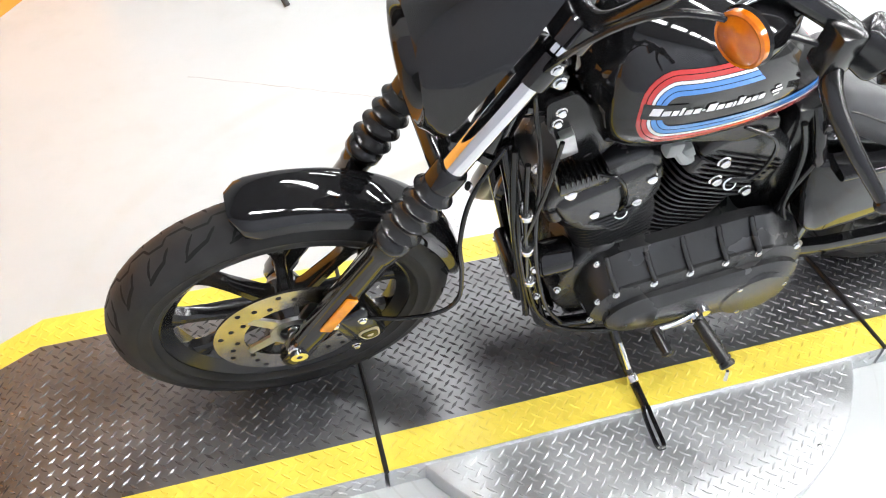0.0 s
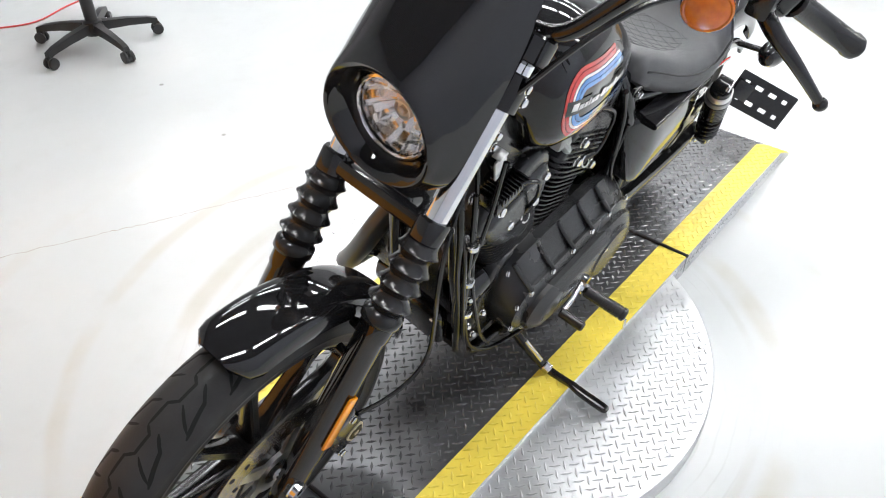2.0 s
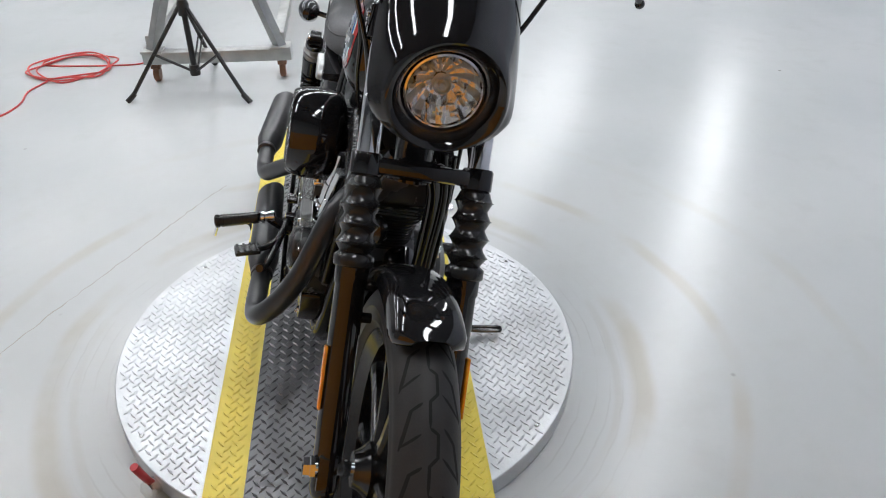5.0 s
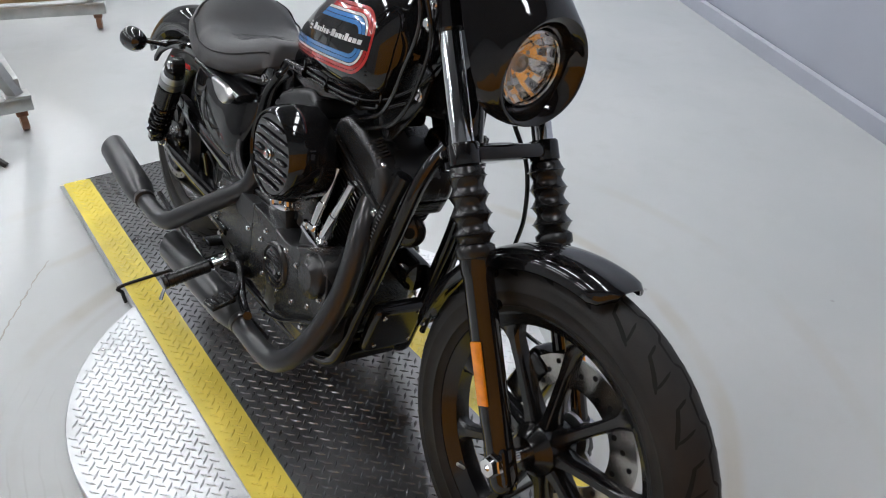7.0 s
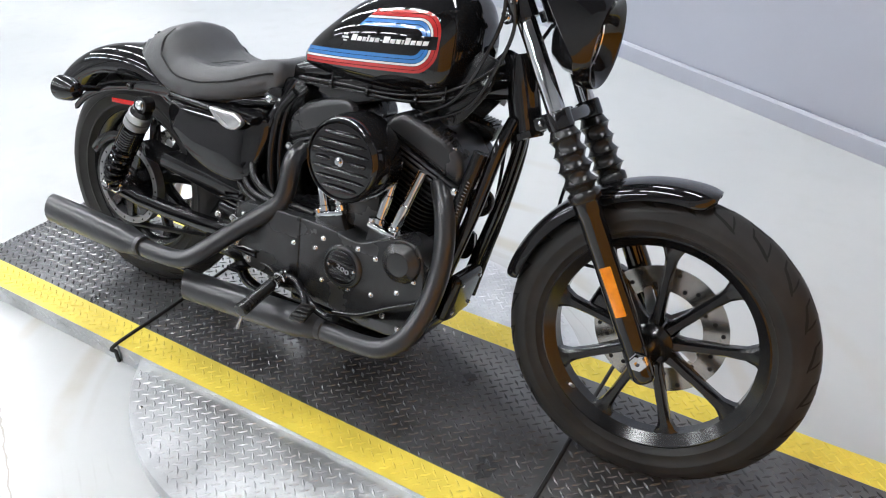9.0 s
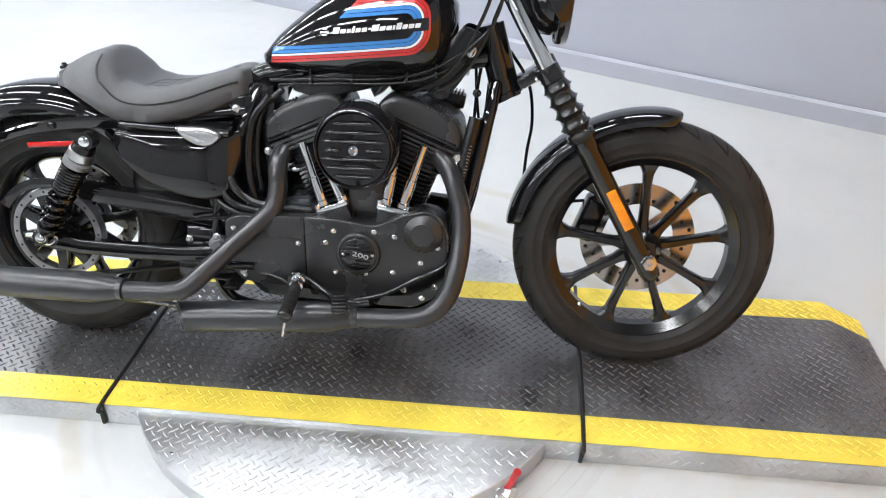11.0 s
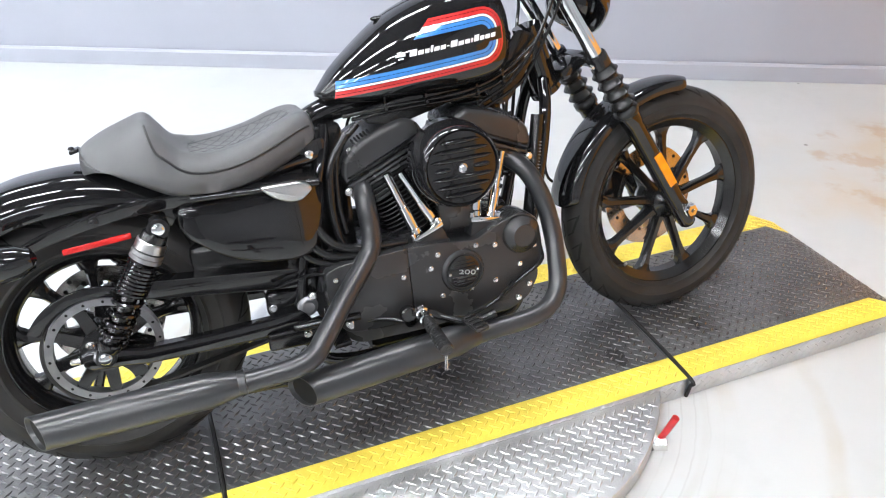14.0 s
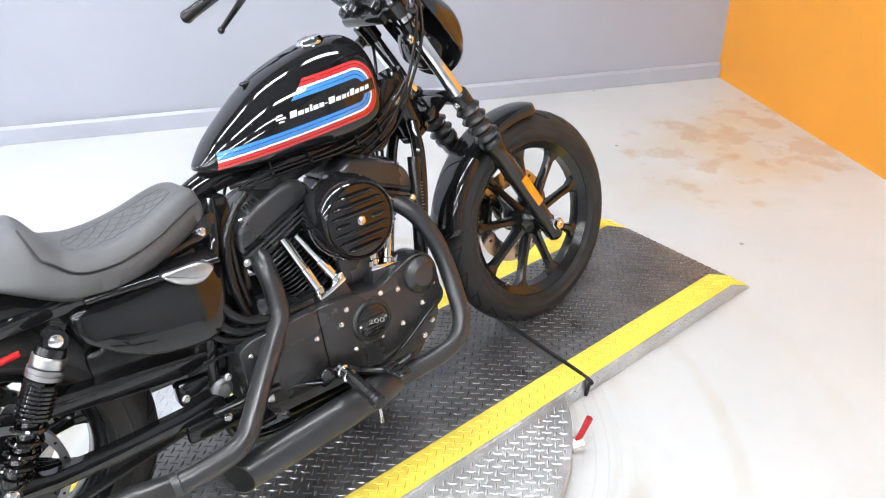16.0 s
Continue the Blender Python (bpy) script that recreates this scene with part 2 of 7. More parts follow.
def spline(pts, n=8):
    """Catmull-Rom through the points."""
    P = [Vector(p) for p in pts]
    P = [2 * P[0] - P[1]] + P + [2 * P[-1] - P[-2]]
    out = []
    for i in range(1, len(P) - 2):
        a, b, c, d = P[i - 1:i + 3]
        for k in range(n):
            t = k / n
            out.append(0.5 * ((2 * b) + (c - a) * t + (2 * a - 5 * b + 4 * c - d) * t * t + (3 * b - a - 3 * c + d) * t ** 3))
    out.append(P[-2])
    return out


def tube(bm, pts, r, seg=12, n=8, smooth=True, cap=True):
    """A round tube along points; r is a number or one per given point."""
    P = spline(pts, n) if smooth and len(pts) > 2 else [Vector(p) for p in pts]
    if isinstance(r, (int, float)):
        R = [r] * len(P)
    else:
        R = [float(x) for x in np.interp(np.linspace(0, 1, len(P)), np.linspace(0, 1, len(r)), r)]
    t0 = (P[1] - P[0]).normalized()
    ref = Vector((0, 0, 1)) if abs(t0.z) < 0.9 else Vector((0, 1, 0))
    nrm = (ref - t0 * ref.dot(t0)).normalized()
    rings = []
    for i, p in enumerate(P):
        t = (P[min(i + 1, len(P) - 1)] - P[max(i - 1, 0)]).normalized()
        nrm = (nrm - t * nrm.dot(t)).normalized()
        bi = t.cross(nrm)
        rings.append([p + R[i] * (math.cos(a) * nrm + math.sin(a) * bi) for a in (2 * math.pi * k / seg for k in range(seg))])
    return loft(bm, rings, cap=cap)


def box(bm, size, M=Matrix(), bevel=0.0, seg=2):
    made = bmesh.ops.create_cube(bm, size=1.0, matrix=M @ Matrix.Diagonal((*size, 1)))
    if bevel:
        es = {e for v in made["verts"] for e in v.link_edges}
        bmesh.ops.bevel(bm, geom=list(es), offset=bevel, segments=seg, profile=0.5, affect="EDGES")


def prism(bm, pts, h0, h1, M=Matrix(), bevel=0.0, seg=2):
    """A plate with the outline pts in local x, y from height h0 to h1."""
    tmp = bmesh.new()
    a = [tmp.verts.new((x, y, h0)) for x, y in pts]
    b = [tmp.verts.new((x, y, h1)) for x, y in pts]
    n = len(pts)
    tmp.faces.new(a[::-1])
    tmp.faces.new(b)
    for k in range(n):
        tmp.faces.new((a[k], a[(k + 1) % n], b[(k + 1) % n], b[k]))
    bmesh.ops.recalc_face_normals(tmp, faces=tmp.faces)
    if bevel:
        top = [e for e in tmp.edges if all(v in b for v in e.verts)]
        bmesh.ops.bevel(tmp, geom=top, offset=bevel, segments=seg, profile=0.5, affect="EDGES")
    bmesh.ops.transform(tmp, matrix=M, verts=tmp.verts)
    me = bpy.data.meshes.new("tmp")
    tmp.to_mesh(me)
    tmp.free()
    bm.from_mesh(me)
    bpy.data.meshes.remove(me)


def rounded(pts, r, n=5):
    """Outline with rounded corners."""
    out = []
    for i, p in enumerate(pts):
        p, a, b = Vector(p), Vector(pts[i - 1]), Vector(pts[(i + 1) % len(pts)])
        da, db = (a - p), (b - p)
        k = min(r, da.length * 0.45, db.length * 0.45)
        s, e = p + da.normalized() * k, p + db.normalized() * k
        for j in range(n + 1):
            t = j / n
            q = s * (1 - t) ** 2 + p * 2 * t * (1 - t) + e * t * t
            out.append((q.x, q.y))
    return out


def bolt(bm, p, d, r=0.006, h=0.005, seg=10):
    lathe(bm, [(r * 1.3, 0), (r * 1.3, h * 0.2), (r, h * 0.25), (r, h * 0.8), (r * 0.75, h)], axis(p, d), seg)


def bolts(name, points, d, parent, r=0.006, h=0.005, m=None, material=None):
    """Each bolt is a part of its own on one mesh."""
    first = None
    for p in points:
        M = (m or Matrix()) @ axis(p, d)
        if first is None:
            bm = bmesh.new()
            bolt(bm, (0, 0, 0), (0, 0, 1), r, h)
            first = part(name, bm, material or ZINC, parent, m=M)
        else:
            again(first, M)
    return first

# ---- the room ----
CORNER = Vector((4.114, 1.024, FLOOR_Z))
GREY_DIR = Vector((math.cos(radians(152.5)), math.sin(radians(152.5)), 0))
ORANGE_DIR = Vector((math.cos(radians(243)), math.sin(radians(243)), 0))
GREY_LEN, ORANGE_LEN, HIGH = 15.0, 11.0, 3.7
ROOM = Matrix(((GREY_DIR.x, ORANGE_DIR.x, 0, CORNER.x), (GREY_DIR.y, ORANGE_DIR.y, 0, CORNER.y), (0, 0, 1, CORNER.z), (0, 0, 0, 1)))


def structure(name, bm, material, label, category, m=None):
    return tagged(part(name, bm, material, label="", m=m), label, category, kind="structure")


def in_room(x0, x1, y0, y1, z0, z1):
    """A box given along the grey wall (x), along the orange wall (y) and up."""
    bm = bmesh.new()
    vs = [bm.verts.new(ROOM @ Vector((x, y, z))) for z in (z0, z1) for x, y in ((x0, y0), (x1, y0), (x1, y1), (x0, y1))]
    for f in ((0, 3, 2, 1), (4, 5, 6, 7), (0, 1, 5, 4), (1, 2, 6, 5), (2, 3, 7, 6), (3, 0, 4, 7)):
        bm.faces.new([vs[i] for i in f])
    return bm


bm = bmesh.new()
vs = [bm.verts.new(ROOM @ Vector((x, y, 0))) for x, y in ((-0.3, -0.3), (GREY_LEN, -0.3), (GREY_LEN, ORANGE_LEN), (-0.3, ORANGE_LEN))]
bm.faces.new(vs)
structure("floor", bm, FLOOR, "pale glossy epoxy floor with tan scuff rings and stains", "floor")
structure("wall_grey", in_room(-0.15, GREY_LEN, -0.15, 0, -0.05, HIGH), GREY_WALL, "plain blue-grey painted wall", "wall")
structure("wall_upper", in_room(-0.15, 0, 0, 4.3, 1.7, HIGH), UPPER_WALL, "plain grey wall above the orange one", "wall")
structure("wall_orange", in_room(-0.15, 0, 0, 4.3, -0.05, 1.7), ORANGE_WALL, "bright orange painted wall", "wall")
structure("wall_end", in_room(-0.15, 0, 4.3, ORANGE_LEN, -0.05, HIGH), HALL_WALL, "plain grey wall closing the hall", "wall")
structure("wall_far", in_room(GREY_LEN, GREY_LEN + 0.15, -0.15, ORANGE_LEN + 0.15, -0.05, HIGH), HALL_WALL, "plain grey wall closing the hall", "wall")
structure("wall_side", in_room(-0.15, GREY_LEN, ORANGE_LEN, ORANGE_LEN + 0.15, -0.05, HIGH), HALL_WALL, "plain grey wall closing the hall", "wall")
structure("ceiling", in_room(-0.2, GREY_LEN + 0.2, -0.2, ORANGE_LEN + 0.2, HIGH, HIGH + 0.1), CEILING, "plain dark ceiling with linear lamps", "ceiling")
bm = in_room(0.004, GREY_LEN, 0.0005, 0.03, 0.001, 0.094)
bmesh.ops.bevel(bm, geom=[e for e in bm.edges if all(v.co.z > FLOOR_Z + 0.08 for v in e.verts)], offset=0.012, segments=1, affect="EDGES")
structure("baseboard", bm, GREY_TRIM, "grey painted baseboard on the grey wall", "baseboard")


def ceiling_lamp():
    lamp = new("ceiling_lamp")
    bm = bmesh.new()
    box(bm, (1.26, 0.30, 0.05), pose(0, 0, 0.045), 0.008)
    part("housing", bm, LAMP_BODY, lamp)
    bm = bmesh.new()
    box(bm, (1.2, 0.25, 0.03), pose(0, 0, 0.012), 0.01)
    part("diffuser", bm, LAMP, lamp, "glowing white diffuser")
    return tagged(lamp, "white linear ceiling lamp with a glowing diffuser", "lamp", "ceiling lamps")


lamp0 = None
for row in (1.6, 4.1, 6.6, 9.1):
    for k in range(8):
        p = ROOM @ Vector((2.0 + 1.62 * k, row, HIGH - 0.075))
        m = Matrix.Translation(p) @ Matrix.Rotation(radians(152.5), 4, "Z")
        if lamp0 is None:
            lamp0 = ceiling_lamp()
            lamp0.matrix_basis = m
        else:
            copy_thing(lamp0, m)

# ---- the turntable and its platform ----
MIDY, HALF, STRIPE = -0.0375, 0.3155, {-1: 0.089, 1: 0.087}
turntable = tagged(new("display_turntable"), "steel turntable carrying a long black and yellow tread-plate platform", "turntable")
PITCH, LOZ, LOZW, LOZH = 0.0305, 0.028, 0.0072, 0.0022


def lozenges(inside, xs, ys, to_world):
    """Raised tread bars, turned by turns this way and that, joined into one mesh."""
    verts, faces = [], []
    nx, ny = int((xs[1] - xs[0]) / PITCH) + 1, int((ys[1] - ys[0]) / PITCH) + 1
    for i in range(2 * nx):
        for j in range(ny):
            x, y = xs[0] + (i + 1) * PITCH / 2, ys[0] + (j + 0.25 + (0.5 if i % 2 else 0)) * PITCH
            if not inside(x, y):
                continue
            a = radians(42 if i % 2 else -42)
            c, s = math.cos(a), math.sin(a)
            k = len(verts)
            for px_, py_, h in ((-LOZ / 2, 0, 0), (0, -LOZW / 2, 0), (LOZ / 2, 0, 0), (0, LOZW / 2, 0), (-LOZ * 0.3, 0, LOZH), (LOZ * 0.3, 0, LOZH)):
                verts.append(to_world(x + c * px_ - s * py_, y + s * px_ + c * py_, h))
            for f in ((0, 1, 4), (1, 5, 4), (1, 2, 5), (2, 3, 5), (3, 4, 5), (3, 0, 4)):
                faces.append(tuple(k + q for q in f))
    return verts, faces


def tread(name, data, material, parent):
    me = bpy.data.meshes.new(name)
    me.from_pydata([tuple(v) for v in data[0]], [], data[1])
    me.materials.append(material)
    ob = new(name, me)
    ob.parent = parent
    return tagged(ob, kind="stuff")


def deck_z(x):
    """Height of the platform's top along its length."""
    for end, bend, s in ((2.252, 2.125, 1), (-0.69, -0.56, -1)):
        if (x - bend) * s > 0:
            return (FLOOR_Z + 0.004) * min(1, (x - bend) / (end - bend))
    return 0.0


def strip(x0, x1, y0, y1, lift):
    """A top sheet that follows the deck, with its ramps."""
    bm = bmesh.new()
    xs = sorted({x0, x1, *[b for b in (2.125, -0.56) if x0 < b < x1]})
    rows = [[bm.verts.new((x, y, deck_z(x) + lift)) for y in (y0, y1)] for x in xs]
    for a, b in zip(rows, rows[1:]):
        bm.faces.new((a[0], b[0], b[1], a[1]))
    return bm


SECTIONS = ((-0.69, 0.166), (0.176, 1.39), (1.40, 2.252))
for x0, x1 in SECTIONS:
    bm = bmesh.new()
    xs = sorted({x0, x1, *[b for b in (2.125, -0.56) if x0 < b < x1]})
    rings = [[(x, MIDY - HALF, FLOOR_Z + 0.001), (x, MIDY + HALF, FLOOR_Z + 0.001), (x, MIDY + HALF, max(deck_z(x), FLOOR_Z + 0.003)), (x, MIDY - HALF, max(deck_z(x), FLOOR_Z + 0.003))] for x in xs]
    loft(bm, rings)
    sec = part("platform_section", bm, TREAD_STEEL, turntable, "galvanised platform section with a tread-plate rim")
    low_y, high_y = MIDY - HALF + STRIPE[-1], MIDY + HALF - STRIPE[1]
    part("black_deck", strip(x0, x1, low_y, high_y, 0.002), BLACK_PLATE, sec, "worn black tread plate")
    for s in (-1, 1):
        lo, hi = (MIDY - HALF, low_y) if s < 0 else (high_y, MIDY + HALF)
        part("yellow_stripe", strip(x0, x1, lo, hi, 0.0026), YELLOW, sec, "yellow painted edge stripe")
        ok = lambda x, y: x0 + 0.012 < x < x1 - 0.012 and lo + 0.008 < y < hi - 0.008
        tread("raised_tread", lozenges(ok, (x0, x1), (MIDY - HALF, MIDY + HALF), lambda x, y, h: (x, y, deck_z(x) + 0.0026 + h)), YELLOW_TREAD, sec)
        ok = lambda x, z: x0 + 0.012 < x < x1 - 0.012 and -0.056 < z < deck_z(x) - 0.01
        tread("raised_tread", lozenges(ok, (x0, x1), (FLOOR_Z, 0), lambda x, z, h: (x, MIDY + s * (HALF + h), z)), TREAD_STEEL, sec)
    ok = lambda x, y: x0 + 0.012 < x < x1 - 0.012 and low_y + 0.006 < y < high_y - 0.006
    tread("raised_tread", lozenges(ok, (x0, x1), (MIDY - HALF, MIDY + HALF), lambda x, y, h: (x, y, deck_z(x) + 0.002 + h)), BLACK_TREAD, sec)

DISC_C, DISC_R, DISC_Z = Vector((0.783, -0.032, 0)), 0.612, -0.012
bm = bmesh.new()
lathe(bm, [(DISC_R, FLOOR_Z + 0.002), (DISC_R, DISC_Z - 0.002), (DISC_R - 0.002, DISC_Z)], Matrix.Translation(DISC_C), 128)
disc = part("round_deck", bm, TREAD_STEEL, turntable, "round galvanised tread-plate deck")
ok = lambda x, y: (Vector((x, y, 0)) - DISC_C).length < DISC_R - 0.015 and abs(y - MIDY) > HALF + 0.012
tread("raised_tread", lozenges(ok, (DISC_C.x - DISC_R, DISC_C.x + DISC_R), (DISC_C.y - DISC_R, DISC_C.y + DISC_R), lambda x, y, h: (x, y, DISC_Z + h)), TREAD_STEEL, disc)
for k in range(10):
    a = radians(36 * k + 14)
    p = DISC_C + (DISC_R - 0.03) * Vector((math.cos(a), math.sin(a), 0))
    if abs(p.y - MIDY) > HALF + 0.02:
        bm = bmesh.new()
        bolt(bm, (p.x, p.y, DISC_Z), (0, 0, 1), 0.004, 0.0015)
        part("deck_screw", bm, ZINC, disc)

# black cords pressed into the two joints of the platform
for x in (0.171, 1.395):
    bm = bmesh.new()
    tube(bm, [(x - 0.004, MIDY - HALF - 0.006, -0.058), (x, MIDY - HALF - 0.009, -0.02), (x, MIDY - HALF - 0.004, 0.003), (x + 0.002, MIDY - 0.12, 0.0035), (x - 0.001, MIDY + 0.1, 0.0035), (x, MIDY + HALF + 0.003, 0.003)], 0.0055, 8, 5)
    tagged(part("joint_cord", bm, CORD), "thin black cord lying in the platform's joint", "cord", "cords in the platform joints")

# locking lever with a red handle beside the round deck
lever = tagged(new("locking_lever"), "small steel locking lever with a red dipped handle on the floor", "lever")
bm = bmesh.new()
tube(bm, [(1.175, -0.452, -0.045), (1.205, -0.474, -0.042)], 0.016, 14, smooth=False)
tube(bm, [(1.205, -0.474, -0.05), (1.232, -0.492, -0.04)], 0.021, 6, smooth=False)
tube(bm, [(1.19, -0.475, -0.045), (1.196, -0.46, -0.064)], 0.02, 10, smooth=False)
part("valve_body", bm, ZINC, lever)
bm = bmesh.new()
tube(bm, [(1.215, -0.48, -0.03), (1.224, -0.486, -0.01), (1.238, -0.498, 0.05)], [0.006, 0.0085, 0.0095], 10)
part("handle", bm, REDGRIP, lever, "red dipped handle")


# hairline cracks in the floor coating
def crack(points, seed):
    rnd = random.Random(seed)
    bm = bmesh.new()
    P = spline([(x, y, FLOOR_Z + 0.0006) for x, y in points], 14)
    rows = []
    for i, p in enumerate(P):
        d = (P[min(i + 1, len(P) - 1)] - P[max(i - 1, 0)]).normalized()
        n = Vector((-d.y, d.x, 0))
        c = p + n * rnd.uniform(-0.004, 0.004)
        w = rnd.uniform(0.001, 0.003)
        rows.append([bm.verts.new(c - n * w), bm.verts.new(c + n * w)])
    for a, b in zip(rows, rows[1:]):
        bm.faces.new((a[0], a[1], b[1], b[0]))
    structure("floor_crack", bm, mat("crack_dirt", (0.36, 0.34, 0.31), 0.8), "thin dirty crack in the floor coating", "crack")


crack([(1.75, -1.52), (1.24, -1.27), (1.05, -1.17), (0.86, -1.08), (0.59, -0.95), (0.25, -0.76), (0.0, -0.62), (-0.2, -0.5)], 1)


# ---- clutter on the floor ----
def office_chair(p):
    chair = tagged(new("office_chair"), "black five-star office chair on twin casters", "chair")
    chair.matrix_basis = Matrix.Translation(p) @ Matrix.Rotation(radians(87), 4, "Z")
    bm = bmesh.new()
    lathe(bm, [(0.045, 0.06), (0.05, 0.09), (0.04, 0.12), (0.028, 0.125), (0.028, 0.3)], seg=16)
    part("gas_column", bm, CHAIR, chair)
    bm = bmesh.new()
    box(bm, (0.48, 0.46, 0.07), pose(0, 0, 0.48), 0.03, 3)
    box(bm, (0.2, 0.16, 0.05), pose(0, 0, 0.42), 0.01)
    part("seat", bm, CHAIR, chair)
    leg = wheel = None
    for k in range(5):
        m = Matrix.Rotation(radians(72 * k), 4, "Z")
        if leg is None:
            bm = bmesh.new()
            rings = []
            for x, w, z, h in ((0.03, 0.045, 0.095, 0.04), (0.15, 0.038, 0.088, 0.034), (0.24, 0.032, 0.076, 0.028), (0.28, 0.03, 0.066, 0.022)):
                rings.append([(x, -w / 2, z - h / 2), (x, w / 2, z - h / 2), (x, w / 2.6, z + h / 2), (x, -w / 2.6, z + h / 2)])
            loft(bm, rings)
            leg = part("base_arm", bm, CHAIR, chair, m=m)
            bm = bmesh.new()
            for s in (-1, 1):
                lathe(bm, [(0.024, -0.008), (0.027, 0), (0.024, 0.008)], axis((0.272, s * 0.015, 0.0275), (0, 1, 0)), 18)
            box(bm, (0.03, 0.014, 0.03), pose(0.272, 0, 0.045), 0.004)
            wheel = part("caster", bm, CHAIR, chair, m=m)
        else:
            again(leg, m)
            again(wheel, m)
    return chair


office_chair((0.40, -2.53, FLOOR_Z))


def light_stand(p, spin, spread, height, label):
    st = tagged(new("light_stand"), label, "tripod")
    st.matrix_basis = Matrix.Translation(p) @ Matrix.Rotation(radians(spin), 4, "Z")
    bm = bmesh.new()
    tube(bm, [(0, 0, 0.09), (0, 0, height)], 0.014, 10, smooth=False)
    lathe(bm, [(0.024, 0.075), (0.026, 0.1), (0.022, 0.125)], seg=12)
    lathe(bm, [(0.026, 0.36), (0.028, 0.41), (0.02, 0.43)], seg=12)
    part("column", bm, TRIPOD, st)
    leg = brace = None
    for k in range(3):
        m = Matrix.Rotation(radians(120 * k), 4, "Z")
        if leg is None:
            bm = bmesh.new()
            tube(bm, [(0.02, 0, 0.4), (spread - 0.02, 0, 0.014)], 0.0095, 8, smooth=False)
            tube(bm, [(spread - 0.04, 0, 0.036), (spread, 0, 0.004)], 0.013, 8, smooth=False)
            leg = part("leg", bm, TRIPOD, st, m=m)
            bm = bmesh.new()
            for s in (-1, 1):
                tube(bm, [(0.02, s * 0.01, 0.1), (spread * 0.52, s * 0.01, 0.205)], 0.0045, 6, smooth=False)
            brace = part("brace", bm, TRIPOD, st, m=m)
        else:
            again(leg, m)
            again(brace, m)
    return st


light_stand((-1.17, -0.75, FLOOR_Z), -66, 0.33, 1.6, "black folding light stand on three braced legs")
light_stand((1.49, -2.27, FLOOR_Z), 119, 0.34, 1.6, "black folding light stand on three braced legs")

# red extension cable with a loose coil
bm = bmesh.new()
cz = FLOOR_Z + 0.005
run = [(0.75, -3.2), (0.6, -3.07), (0.45, -3.01), (0.25, -3.08), (0.05, -3.12), (-0.2, -3.15), (-0.45, -3.09), (-0.62, -2.96), (-0.76, -2.76), (-0.87, -2.5), (-0.92, -2.24), (-0.885, -1.97), (-0.86, -1.77), (-0.91, -1.60), (-1.05, -1.54), (-1.2, -1.55), (-1.31, -1.51)]
rnd = random.Random(4)
for k in range(34):
    a = radians(-20 + 41 * k)
    run.append((-1.50 + (0.17 + rnd.uniform(-0.03, 0.03)) * math.cos(a) + 0.01 * rnd.uniform(-1, 1), -1.42 + (0.2 + rnd.uniform(-0.05, 0.03)) * math.sin(a)))
run += [(-1.52, -1.16), (-1.57, -1.06), (-1.66, -0.95), (-1.64, -0.8)]
tube(bm, [(x, y, cz + (0.004 * (i % 5) if 17 < i < 51 else 0)) for i, (x, y) in enumerate(run)], 0.0045, 6, 5)
tagged(part("extension_cable", bm, REDCORD), "red extension cable lying on the floor in a loose coil", "cable")


def steel_cart(a, b, lean, label, panel):
    """A wheeled steel frame whose end beam runs from a to b."""
    cart = tagged(new("steel_cart"), label, "cart")
    a, b = Vector((*a, FLOOR_Z)), Vector((*b, FLOOR_Z))
    d = (b - a)
    L = d.length
    cart.matrix_basis = Matrix.Translation(a) @ Matrix.Rotation(math.atan2(d.y, d.x), 4, "Z")
    bm = bmesh.new()
    box(bm, (L + 0.06, 0.06, 0.06), pose(L / 2, 0, 0.12), 0.006)
    part("end_beam", bm, FRAME_STEEL, cart)
    post = wheel = plate = None
    for x in (0.02, L - 0.02):
        m = Matrix.Translation((x, 0, 0))
        if post is None:
            bm = bmesh.new()
            tube(bm, [(0, 0.0, 0.15), (0.28, lean, 0.95)], 0.032, 4, smooth=False)
            post = part("post", bm, FRAME_STEEL, cart, m=m)
            bm = bmesh.new()
            box(bm, (0.1, 0.09, 0.012), pose(0, 0, 0.156), 0.002)
            plate = part("foot_plate", bm, FRAME_STEEL, cart, m=m)
            bm = bmesh.new()
            lathe(bm, [(0.034, -0.014), (0.038, -0.008), (0.038, 0.008), (0.034, 0.014)], axis((0, 0, 0.039), (1, 0, 0)), 18)
            box(bm, (0.045, 0.04, 0.025), pose(0, 0, 0.078), 0.004)
            wheel = part("caster", bm, CASTER, cart, "brown caster wheel", m=m)
        else:
            again(post, m @ Matrix.Rotation(math.pi, 4, "Z") if lean == 0 else m @ Matrix.Diagonal((-1, 1, 1, 1)))
            again(plate, m)
            again(wheel, m)
    bm = bmesh.new()
    box(bm, (0.05, 1.2, 0.05), pose(0.02, 0.6 if lean > 0 else -0.6, 0.2), 0.005)
    side = part("side_rail", bm, FRAME_STEEL, cart)
    again(side, Matrix.Translation((L - 0.04, 0, 0)))
    if panel:
        bm = bmesh.new()
        box(bm, (L - 0.12, 0.018, 0.4), pose(L / 2, 0.06 if lean > 0 else -0.06, 0.36), 0.002)
        part("wood_panel", bm, WOOD, cart, "tan plywood panel")
    return cart


steel_cart((-1.30, -0.33), (-1.30, -0.98), -0.08, "grey steel A-frame cart on brown casters", False)
steel_cart((-2.55, 0.31), (-2.86, -0.64), -0.05, "grey steel A-frame cart with plywood panel on casters", True)

